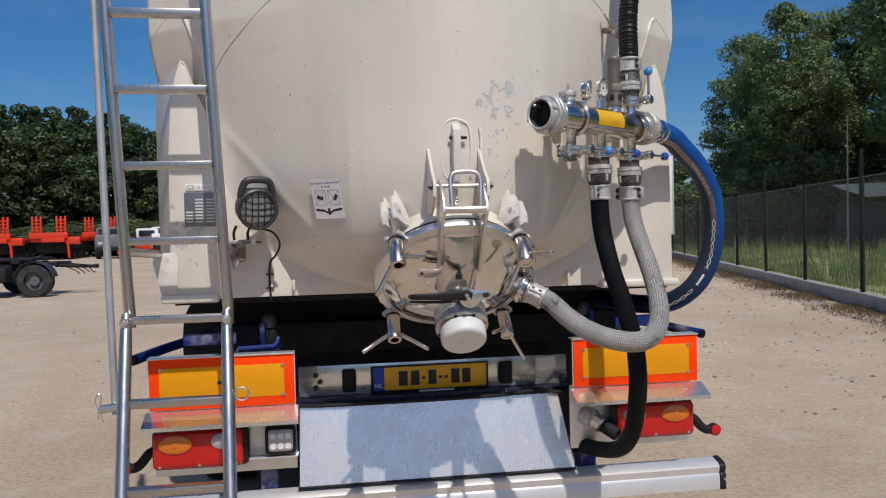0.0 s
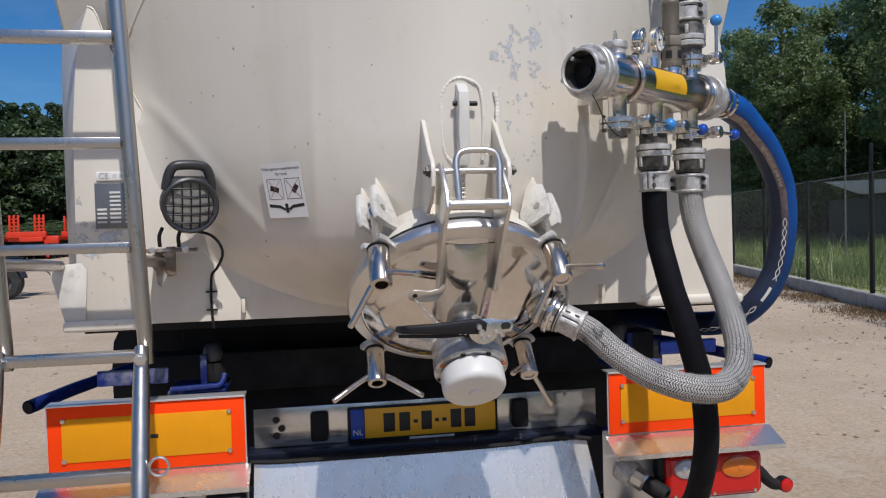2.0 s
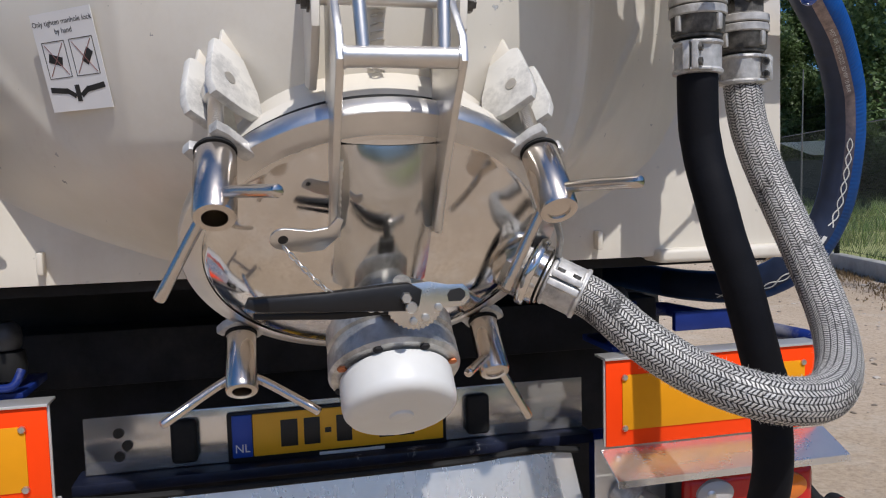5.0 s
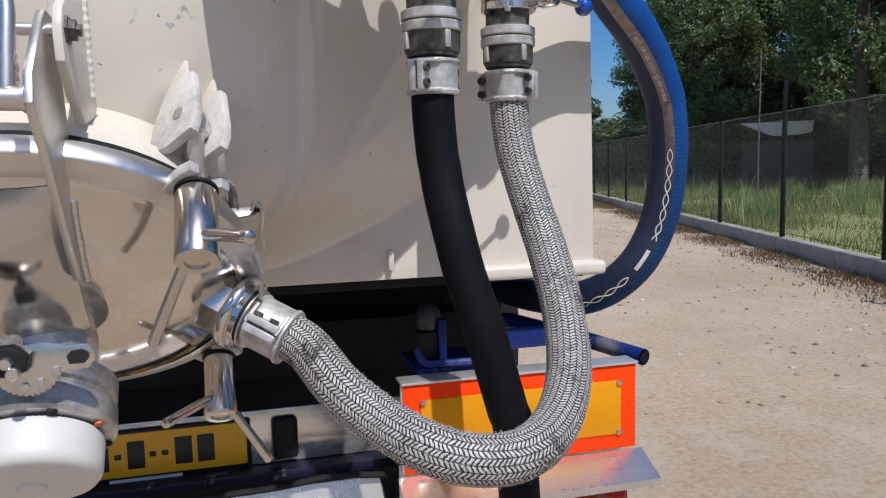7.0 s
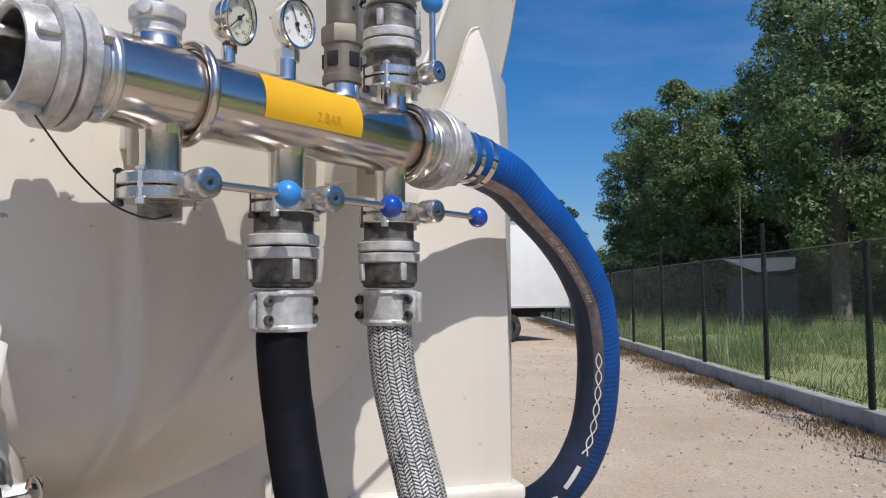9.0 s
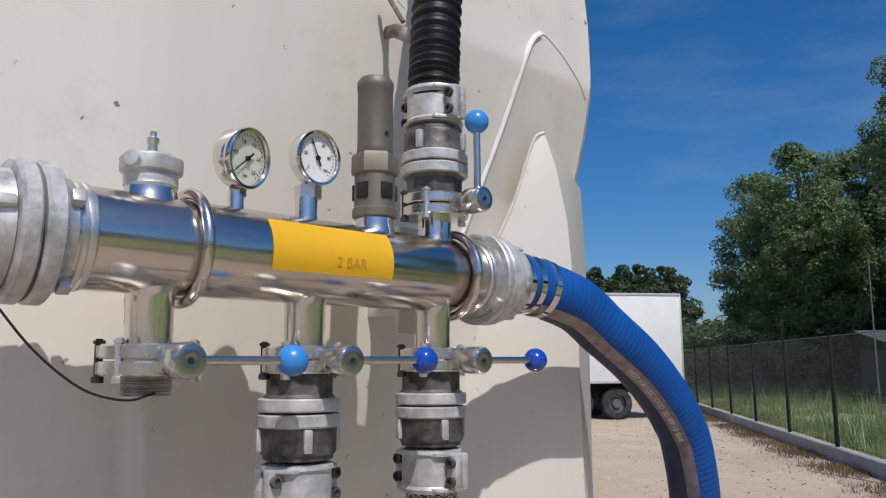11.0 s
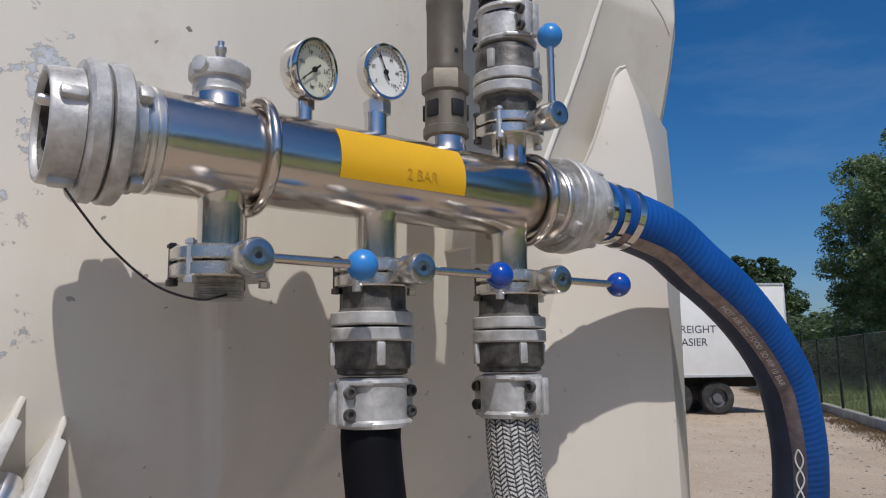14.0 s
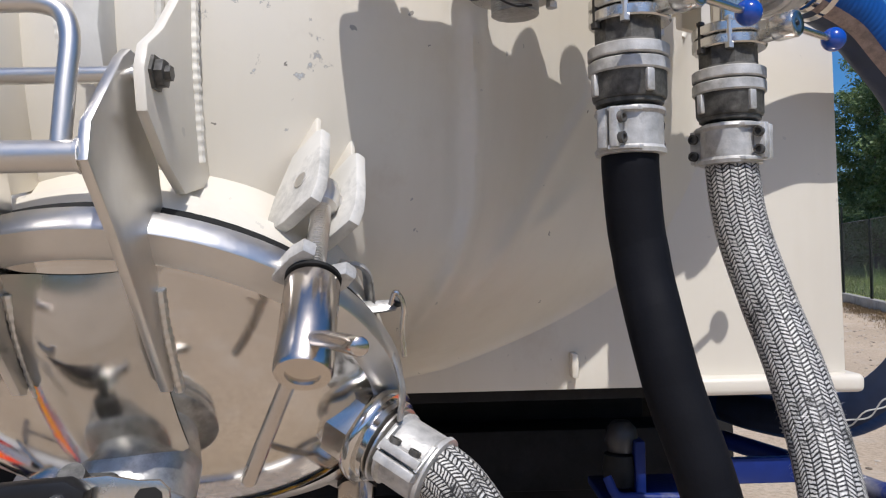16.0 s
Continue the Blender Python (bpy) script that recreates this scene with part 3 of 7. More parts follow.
# a rounded shoulder leads from the cone's rim onto the barrel
for r, back in ((RT * 0.999, -0.004), (1.146, 0.045), (1.157, 0.10), (RB, 0.22)):
    rows.append([bm.verts.new((XC + (x - XC) * r / RT, shell_y(x, z) + back, ZC + (z - ZC) * r / RT)) for x, z in ring])
for r, y in ((RB, 4.6), (RB, 7.0), (RB, 11.0), (RB * 0.8, 11.4)):
    rows.append([bm.verts.new((XC + (x - XC) * r / RT, y, ZC + (z - ZC) * r / RT)) for x, z in ring])
for a, b in zip(rows, rows[1:]):
    for k in range(96):
        bm.faces.new((a[k], a[(k + 1) % 96], b[(k + 1) % 96], b[k]))
bm.faces.new(rows[-1])
part("barrel", bm, PAINT, tank, angle=60)


def on_shell(dx, z, out=0.0):
    x = XC + dx
    return Vector((x, shell_soft(x, z) - out, z))


def weld_bead(name, pts, r, parent, mat=None):
    bm = BM()
    sweep(bm, spline(pts, 30), lambda s: r * (1 + 0.09 * math.sin(s * 620) + 0.08 * math.sin(s * 143)), 8)
    return part(name, bm, mat or WELD, parent)


arc = [(-0.93, 2.2), (-0.83, 2.36), (-0.73, 2.46), (-0.61, 2.555), (-0.4, 2.68), (0, 2.78), (0.4, 2.70), (0.63, 2.575), (0.79, 2.46)]
for s in (-1, 1):
    bm = BM()
    run = ((0.765, 2.02), (0.82, 2.14), (0.871, 2.268), (0.915, 2.383), (0.959, 2.51), (0.979, 2.555), (0.999, 2.575))
    sweep(bm, spline([on_shell(s * a, b, 0.003) for a, b in (run if s > 0 else run[3:])], 8), 0.0062, 10, first=(1, 0, 0), flat=0.55)
    part("gusset_edge", bm, WELD, tank)
    bm = BM()
    sweep(bm, spline([on_shell(s * a, b, -0.0006) for a, b in ((0.997, 2.575), (1.010, 2.576), (1.024, 2.57), (1.045, 2.556), (1.07, 2.535), (1.095, 2.508), (1.116, 2.48))], 8), 0.0028, 8)
    part("gusset_seam", bm, WELD, tank)
weld_bead("ring_seam", [on_shell(a, b) for a, b in arc], 0.0035, tank)
# side supports: a front plate that peaks as a fin, an oblique cheek and a bottom lip
for s, side in ((-1, "left"), (1, "right")):
    sup = thing("tank_support", (XC + s * 1.0, 3.4, 1.41), "cream sheet steel tank support with pointed fin and lip", "tank support", "tank supports")
    bm = BM()
    front = [(0.26, 1.422), (1.055, 1.422), (1.048, 2.0), (1.034, 2.2), (1.016, 2.30), (0.995, 2.365), (0.972, 2.345), (0.93, 2.22), (0.86, 2.07), (0.62, 1.8), (0.30, 1.5)]
    plate(bm, [(s * a, b) for a, b in front], Matrix.Translation((XC, 3.374, 0)) @ Matrix(((1, 0, 0, 0), (0, 0, -1, 0), (0, 1, 0, 0), (0, 0, 0, 1))), 0.006, 0.002)
    part("front_plate", bm, PAINT_SKIRT, sup)
    bm = BM()
    edge = [(1.055, 1.422), (1.048, 2.0), (1.034, 2.2), (1.016, 2.30), (0.995, 2.365)]
    back = [(1.128, 1.422), (1.131, 2.0), (1.129, 2.14), (1.126, 2.24), (1.123, 2.305)]
    a = [bm.verts.new((XC + s * p, 3.3745, q)) for p, q in edge]
    b = [bm.verts.new((XC + s * p, 3.56, q)) for p, q in back]
    c = [bm.verts.new((XC + s * (p + 0.01), 6.4, q)) for p, q in back]
    for u, w in ((a, b), (b, c)):
        for k in range(4):
            bm.faces.new((u[k], u[k + 1], w[k + 1], w[k]))
    part("cheek", bm, PAINT_SKIRT, sup)
    bm = BM()
    lip = 0.72 if s > 0 else 0.87
    end = 1.076 if s > 0 else 1.092
    span(bm, (XC + min(s * lip, s * end), 3.345, 1.408), (XC + max(s * lip, s * end), 3.46, 1.440), 0.010, 3)
    part("bottom_lip", bm, PAINT_SKIRT, sup)
    bm = BM()
    span(bm, (XC + s * 0.575 - 0.006, 3.345, 1.445), (XC + s * 0.575 + 0.006, 3.372, 1.488), 0.003)
    part("tab", bm, PAINT_SKIRT, sup)
    if s < 0:
        bm = BM()
        plate(bm, [(-1.088, 1.436), (-1.030, 1.440), (-1.022, 1.590), (-1.036, 1.612), (-1.112, 1.606), (-1.123, 1.580)], Matrix.Translation((XC, 3.3645, 0)) @ Matrix(((1, 0, 0, 0), (0, 0, -1, 0), (0, 1, 0, 0), (0, 0, 0, 1))), 0.005, 0.001)
        part("corner_plate", bm, LUG_PAINT, sup, "bare scuffed grey corner plate")
    weld_bead("fin_seam", [(XC + s * p, 3.372, q) for p, q in ((0.80, 1.97), (0.86, 2.08), (0.93, 2.225), (0.972, 2.347), (0.995, 2.367))], 0.003, sup, PAINT_SKIRT)

# ---- chassis under the tank ----
chassis = thing("chassis", (XC, 5.0, 0.6), "blue painted trailer chassis, dirty and dark underneath", "chassis")
for s in (-1, 1):
    bm = BM()
    span(bm, (XC + s * 0.45 - 0.045, 4.0, 1.0), (XC + s * 0.45 + 0.045, 11.0, 1.34), 0.006)
    part("frame_rail", bm, CHASSIS_BLUE, chassis)
for y in (3.78, 4.9, 6.2):
    bm = BM()
    span(bm, (XC - 0.95, y, 1.12), (XC + 0.95, y + 0.12, 1.26), 0.006)
    part("cross_member", bm, DARK, chassis)
# added near-black panels stand in for the deep shade under the tank
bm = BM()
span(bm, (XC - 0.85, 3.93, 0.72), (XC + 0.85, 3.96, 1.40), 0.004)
part("rear_dark_panel", bm, DARK, chassis)
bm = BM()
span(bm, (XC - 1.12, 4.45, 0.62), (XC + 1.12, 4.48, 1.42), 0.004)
part("axle_dark_panel", bm, DARK, chassis)
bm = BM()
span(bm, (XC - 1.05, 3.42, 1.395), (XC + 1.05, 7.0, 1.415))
part("underside_dark_panel", bm, DARK, chassis)
for s in (-1, 1):
    bm = BM()
    sweep(bm, [Vector((XC + s * 1.226, 3.44, 1.177)), Vector((XC + s * 1.15, 3.63, 1.19)), Vector((XC + s * 1.02, 3.85, 1.21)), Vector((XC + s * 0.55, 4.0, 1.22))], 0.021, 16, caps=False)
    tube = part("side_tube", bm, CHASSIS_BLUE, chassis, "chipped blue steel tube with an open end")
    bm = BM()
    e0, e1 = Vector((XC + s * 1.226, 3.44, 1.177)), Vector((XC + s * 1.15, 3.63, 1.19))
    lathe(bm, [(0.017, 0.0), (0.0, 0.0)], place(e0 - (e1 - e0).normalized() * 0.0015, e0 - e1), 18)
    part("bore", bm, INK, tube)
    def side_span(bm, a, b, bevel=0.003):
        span(bm, (min(XC + s * a[0], XC + s * b[0]), a[1], a[2]), (max(XC + s * a[0], XC + s * b[0]), b[1], b[2]), bevel)
    bm = BM()
    side_span(bm, (0.646, 3.44, 1.184), (0.822, 3.62, 1.20))
    hb = part("hinge_bracket", bm, CHASSIS_BLUE, chassis)
    bm = BM()
    sweep(bm, spline([(XC + s * 0.81, 3.432, 1.208), (XC + s * 0.70, 3.432, 1.212), (XC + s * 0.662, 3.434, 1.216), (XC + s * 0.648, 3.45, 1.245)], 6), 0.009, 12)
    part("edge_rod", bm, CHASSIS_BLUE, hb)
    bm = BM()
    side_span(bm, (0.705, 3.465, 1.2), (0.725, 3.54, 1.305))
    part("upright", bm, CHASSIS_BLUE, hb)
    bm = BM()
    side_span(bm, (0.82, 3.45, 1.225), (1.03, 3.468, 1.272))
    part("cross_strap", bm, CHASSIS_BLUE, hb)
    bm = BM()
    lathe(bm, [(0.0, 0), (0.03, 0.002), (0.034, 0.03), (0.030, 0.06), (0.0, 0.062)], Matrix.Translation((XC + s * 0.685, 3.50, 1.215)), 18)
    part("rubber_buffer", bm, BLACK_RUB, hb)
    bm = BM()
    lathe(bm, [(0.0, 0), (0.026, 0.001), (0.032, 0.02), (0.028, 0.045), (0.016, 0.058), (0.0, 0.06)], Matrix.Translation((XC + s * 0.69, 3.505, 1.278)), 18)
    part("buffer_cap", bm, GREY_PLASTIC, hb, "scuffed rubber buffer cap")
for s in (-1, 1):
    bm = BM()
    flap = [(0.72, 0.50), (1.15, 0.50), (1.16, 1.16), (1.15, 1.27), (1.11, 1.35), (1.04, 1.392), (0.72, 1.392)]
    plate(bm, [(s * a, b) for a, b in flap], Matrix.Translation((XC, 4.15, 0)) @ Matrix(((1, 0, 0, 0), (0, 0, -1, 0), (0, 1, 0, 0), (0, 0, 0, 1))), 0.012, 0.003)
    part("mud_flap", bm, BLACK_RUB, chassis, "black rubber mud flap")
for y in (5.2, 6.5):
    bm = BM()
    rod(bm, (XC - 1.0, y, GZ + 0.52), (XC + 1.0, y, GZ + 0.52), 0.06)
    part("axle", bm, DARK, chassis)
    for s in (-1, 1):
        bm = BM()
        lathe(bm, [(0.28, -0.17), (0.47, -0.165), (0.515, -0.13), (0.522, 0), (0.515, 0.13), (0.47, 0.165), (0.28, 0.17)], place((XC + s * 1.06, y, GZ + 0.522), (1, 0, 0)), 40)
        part("wheel", bm, TYRE, chassis)

# rear light bar with the number plate
bar = thing("rear_plate_bar", (XC + 0.03, 3.55, 0.96), "polished aluminium rear bar carrying the number plate", "plate bar")
bm = BM()
span(bm, (-0.03, 3.552, 0.966), (1.19, 3.56, 1.10), 0.002)
part("face", bm, steel("bar_aluminium", 0.15, (0.1, 1, 1), color=(0.82, 0.80, 0.76), scratch=0.05, scale=60, metal=0.82), bar)
bm = BM()
span(bm, (-0.05, 3.50, 0.938), (1.20, 3.60, 0.964), 0.004)
part("lower_rail", bm, plain("chipped_rail_paint", (0.008, 0.011, 0.028), 0.45, vary=0.4, scale=24, bump=0.4, dirt=(0.34, 0.34, 0.34), dirty=(0.62, 0.67)), bar, "dark blue-black chipped steel strip")
for x in (0.19, 0.90):
    bm = BM()
    span(bm, (x - 0.03, 3.525, 0.98), (x + 0.03, 3.556, 1.083), 0.012, 3)
    part("rubber_stop", bm, BLACK_RUB, bar)
for dx, dz in ((0.0, 0.02), (0.0, -0.035), (0.018, -0.01)):
    bm = BM()
    lathe(bm, [(0.012, 0), (0.012, 0.004), (0.0, 0.004)], place((0.045 + dx, 3.553, 1.04 + dz), (0, -1, 0)), 14)
    part("bolt_hole", bm, INK, bar)
plate_ob = thing("number_plate", (0.55, 3.545, 1.0), "yellow number plate with a blue band in a black holder", "number plate")
bm = BM()
span(bm, (0.286, 3.540, 0.962), (0.819, 3.551, 1.088), 0.006)
part("holder", bm, BLACK, plate_ob)
bm = BM()
span(bm, (0.345, 3.535, 0.978), (0.809, 3.541, 1.081), 0.003)
part("face", bm, YELLOW, plate_ob)
bm = BM()
span(bm, (0.297, 3.535, 0.978), (0.344, 3.541, 1.081), 0.003)
part("band", bm, EU_BLUE, plate_ob)
for x0, x1 in ((0.385, 0.425), (0.440, 0.478), (0.490, 0.505), (0.518, 0.555), (0.566, 0.580), (0.592, 0.607), (0.622, 0.66), (0.672, 0.71)):
    lo = 0.997 if x1 - x0 > 0.02 else 1.022
    hi = 1.062 if x1 - x0 > 0.02 else 1.034
    bm = BM()
    span(bm, (x0 + 0.025, 3.5325, lo), (x1 + 0.025, 3.536, hi), 0.001)
    part("bar", bm, INK, plate_ob)
letters("band_letters", "NL", 0.028, place((0.3205, 3.534, 1.0), (0, -1, 0), (1, 0, 0)), WHITE, plate_ob)
bm = BM()
span(bm, (0.50, 3.538, 0.965), (0.66, 3.5405, 0.973), 0.001)
part("holder_mark", bm, PRINT, plate_ob)

for ob in (bar, plate_ob):
    ob.location += Vector((0.004, 0.062, -0.013))


def marker_board(x0, x1):
    t = thing("marker_board", ((x0 + x1) / 2, 3.37, 0.98), "red and amber reflective marker board in an aluminium edge", "marker board", "marker boards")
    bm = BM()
    span(bm, (x0, 3.366, 0.983), (x1, 3.370, 1.187), 0.001)
    part("red_panel", bm, RED_FOIL, t)
    bm = BM()
    span(bm, (x0 + 0.04, 3.363, 1.02), (x1 - 0.04, 3.3665, 1.15), 0.0005)
    part("amber_panel", bm, AMBER_FOIL, t)
    bm = BM()
    span(bm, (x0 - 0.004, 3.36, 1.187), (x1 + 0.004, 3.42, 1.193), 0.001)
    span(bm, (x0 - 0.004, 3.3705, 0.983), (x1 + 0.004, 3.376, 1.187), 0.001)
    part("edge_strip", bm, ALU_SHEET, t)
    for x in (x0 + 0.045, x1 - 0.045):
        for z in (1.025, 1.145):
            bm = BM()
            lathe(bm, [(0.008, 0), (0.008, 0.002), (0.006, 0.005), (0.0, 0.006)], place((x, 3.363, z), (0, -1, 0)), 14)
            part("screw", bm, SATIN, t)
    bm = BM()
    span(bm, ((x0 + x1) / 2 - 0.02, 3.3615, 1.078), ((x0 + x1) / 2 + 0.03, 3.3635, 1.09), 0.0004)
    part("stamp_bar", bm, INK, t)
    u = thing("light_shelf", ((x0 + x1) / 2, 3.33, 0.94), "bright folded aluminium shelf under the marker board", "shelf", "light shelves")
    bm = BM()
    plate(bm, [(3.366, 0.979), (3.272, 0.938), (3.272, 0.922), (3.276, 0.922), (3.278, 0.934), (3.368, 0.973)], Matrix.Translation(((x0 + x1) / 2, 0, 0)) @ Matrix(((0, 0, 1, 0), (1, 0, 0, 0), (0, 1, 0, 0), (0, 0, 0, 1))), x1 - x0 + 0.03)
    part("folded_sheet", bm, steel("shelf_aluminium", 0.24, (0.2, 1, 1), color=(0.76, 0.75, 0.73), scratch=0.1, metal=0.88), u, smooth=False)
    bm = BM()
    span(bm, (x0, 3.43, 0.70), (x1, 3.436, 0.98), 0.002)
    part("back_panel", bm, ALU_SHEET, u)


marker_board(-0.598, -0.032)
marker_board(1.148, 1.714)

# chute plate between the lights
chute = thing("chute_plate", (0.55, 3.45, 0.62), "scuffed bright aluminium guard plate above the bumper beam", "guard plate")
bm = BM()
a = [(-0.019, 3.495, 0.935), (1.112, 3.495, 0.935), (1.16, 3.412, 0.622), (-0.024, 3.412, 0.622)]
vs = [bm.verts.new(p) for p in a] + [bm.verts.new((p[0], p[1] + 0.006, p[2])) for p in a]
bm.faces.new(vs[:4]), bm.faces.new(vs[4:])
for k in range(4):
    bm.faces.new((vs[k], vs[(k + 1) % 4], vs[4 + (k + 1) % 4], vs[4 + k]))
part("sheet", bm, CHUTE, chute)
bm = BM()
b = [(1.113, 3.497, 0.935), (1.161, 3.414, 0.622), (1.19, 3.50, 0.64)]
bm.faces.new([bm.verts.new(p) for p in b])
part("side_flap", bm, CHUTE, chute)
bm = BM()
sweep(bm, [Vector((-0.03, 3.41, 0.618)), Vector((1.165, 3.41, 0.618))], 0.006, 8)
part("bottom_edge", bm, DARK, chute)
bm = BM()
sweep(bm, spline([(-0.03, 3.49, 0.945), (0.1, 3.485, 0.94), (0.5, 3.487, 0.938), (0.85, 3.485, 0.942), (1.0, 3.48, 0.955), (1.13, 3.485, 0.94)], 6), 0.008, 8)
part("rubber_strip", bm, BLACK_RUB, chute)

beam = thing("bumper_beam", (0.55, 3.42, 0.48), "bright aluminium under-run bumper beam with black end caps", "bumper")
bm = BM()
prof = [(3.385, 0.486), (3.465, 0.49), (3.47, 0.60), (3.45, 0.612), (3.40, 0.60), (3.385, 0.585), (3.392, 0.555), (3.385, 0.545)]
plate(bm, prof, Matrix.Translation((0.545, 0, 0)) @ Matrix(((0, 0, 1, 0), (1, 0, 0, 0), (0, 1, 0, 0), (0, 0, 0, 1))), 2.56, 0.003)
part("extrusion", bm, steel("beam_aluminium", 0.42, (0.1, 1, 1), color=(0.74, 0.735, 0.72), scratch=0.12, metal=0.55), beam)
for s in (-1, 1):
    bm = BM()
    plate(bm, [(p * 1.0 + (p - 3.43) * 0.06, q + (q - 0.55) * 0.06) for p, q in prof], Matrix.Translation((0.545 + s * 1.295, 0, 0)) @ Matrix(((0, 0, 1, 0), (1, 0, 0, 0), (0, 1, 0, 0), (0, 0, 0, 1))), 0.03, 0.006)
    cap = part("end_cap", bm, BLACK, beam)
    bm = BM()
    lathe(bm, [(0.007, 0), (0.006, 0.004), (0, 0.005)], place((0.545 + s * 1.3, 3.382, 0.53), (0, -1, 0)), 12)
    part("screw", bm, SATIN, cap)
for x in (-0.15, 1.24):
    bm = BM()
    span(bm, (x - 0.035, 3.46, 0.50), (x + 0.035, 3.60, 0.95), 0.006)
    part("bracket", bm, CHASSIS_BLUE, beam)


def tail_light(s):
    """A long rear lamp cluster; s: the side."""
    def X(v):
        return XC + s * v
    t = thing("tail_light", (X(0.97), 3.42, 0.74), "red rear lamp cluster with amber and clear lenses", "tail light", "tail lights")
    bm = BM()
    span(bm, (min(X(0.78), X(1.155)), 3.405, 0.735), (max(X(0.78), X(1.155)), 3.46, 0.892), 0.02, 3)
    part("housing", bm, BLACK, t)
    bm = BM()
    span(bm, (min(X(0.80), X(1.15)), 3.385, 0.74), (max(X(0.80), X(1.15)), 3.42, 0.887), 0.022, 4)
    part("red_lens", bm, RED_LENS, t)
    bm = BM()
    lathe(bm, [(0.0, 0.012), (0.03, 0.01), (0.05, 0.004), (0.055, -0.01)], place((X(1.06), 3.383, 0.84), (0, -1, 0)) @ Matrix.Diagonal((1.25, 0.7, 1, 1)), 28)
    part("amber_lens", bm, AMBER_LENS, t)
    bm = BM()
    lathe(bm, [(0.0, 0.014), (0.03, 0.011), (0.05, 0.004), (0.055, -0.01)], place((X(0.875), 3.383, 0.845), (0, -1, 0)) @ Matrix.Diagonal((0.95, 0.62, 1, 1)), 28)
    part("clear_lens", bm, CLEAR_LENS, t)
    for dx, z in ((0.86, 0.845), (1.06, 0.84)):
        bm = BM()
        lathe(bm, [(0.0, 0.004), (0.008, 0.003), (0.013, 0.0), (0.017, -0.003)], place((X(dx), 3.3715, z), (0, -1, 0)), 18)
        part("bulb_ring", bm, SATIN if dx < 1 else AMBER_LENS, t)
    for dx in (0.83, 0.97, 1.12):
        bm = BM()
        lathe(bm, [(0.006, 0), (0.005, 0.004), (0, 0.004)], place((X(dx), 3.385, 0.755), (0, -1, 0)), 10)
        part("screw", bm, SATIN, t)
    w = thing("side_marker_lamp", (X(1.25), 3.40, 0.72), "small red end marker lamp on a bent black rubber stalk", "marker lamp", "side marker lamps")
    bm = BM()
    sweep(bm, spline([(X(1.13), 3.44, 0.81), (X(1.17), 3.43, 0.80), (X(1.20), 3.42, 0.765), (X(1.225), 3.42, 0.748), (X(1.255), 3.42, 0.747)], 8), 0.02, 14)
    part("stalk", bm, BLACK_RUB, w)
    bm = BM()
    lathe(bm, [(0.024, 0), (0.027, 0.01), (0.026, 0.035)], place((X(1.262), 3.435, 0.747), (0, -1, 0)), 20)
    part("housing", bm, BLACK_RUB, w)
    bm = BM()
    lathe(bm, [(0.024, 0), (0.022, 0.006), (0.01, 0.011), (0, 0.012)], place((X(1.262), 3.401, 0.747), (0, -1, 0)), 20)
    part("lens", bm, RED_LENS, w)
    return t


for side, shift in ((-1, 0.009), (1, -0.022)):
    tail_light(side).location += Vector((shift, -0.055, 0.013))

# ---- the outlet door at the foot of the cone ----
DO = Vector((0.547, 2.922, 1.521))
DN = Vector((0, -0.669, -0.743)).normalized()
DM = place(DO, DN, (1, 0, 0))


def dp(u, v, h):
    return DM @ Vector((u, v, h))


def dm(u, v, h):
    return Matrix.Translation(dp(u, v, h)) @ DM.to_3x3().to_4x4()


YZ = Matrix(((0, 0, 1, 0), (1, 0, 0, 0), (0, 1, 0, 0), (0, 0, 0, 1)))      # outline (y, z), thick along x


def yz_plate(bm, outline, x, thick, bevel=0.002):
    return plate(bm, outline, Matrix.Translation((x, 0, 0)) @ YZ, thick, bevel)


neck = thing("outlet_neck", dp(0, 0, -0.05), "cream painted steel outlet neck below the cone", "outlet neck")
bm = BM()
lathe(bm, [(0.225, -0.30), (0.238, -0.12), (0.247, -0.06), (0.266, -0.053), (0.271, -0.024), (0.235, -0.022)], DM, 72)
part("neck_ring", bm, PAINT_SKIRT, neck)
bm = BM()
lathe(bm, [(0.24, -0.024), (0.273, -0.024), (0.276, -0.010), (0.24, -0.007)], DM, 72)
part("gasket", bm, BLACK_RUB, neck, "black rubber door gasket")

lid = thing("outlet_door", dp(0, 0, 0.0), "polished stainless steel domed outlet door, smeared and dusty", "tank door")
bm = BM()
prof = [(0.24, -0.008), (0.278, -0.007), (0.284, -0.002), (0.284, 0.018), (0.280, 0.021), (0.262, 0.0285), (0.252, 0.0305), (0.246, 0.034)]
for k in range(1, 15):
    a = k / 14
    r = 0.246 * (1 - a)
    prof.append((r, 0.034 + 0.068 * (1 - (r / 0.246) ** 2) ** 0.8))
lathe(bm, prof, DM, 96, close=False)
part("dome", bm, POLISHED, lid, angle=50)
bm = BM()
lathe(bm, [(0.2790, -0.0075), (0.2862, -0.004), (0.2872, 0.002), (0.2872, 0.0185), (0.2845, 0.0225), (0.2785, 0.0245), (0.268, 0.0285), (0.262, 0.0305), (0.254, 0.0315)], DM, 96, close=False)
part("rim_band", bm, SATIN, lid)


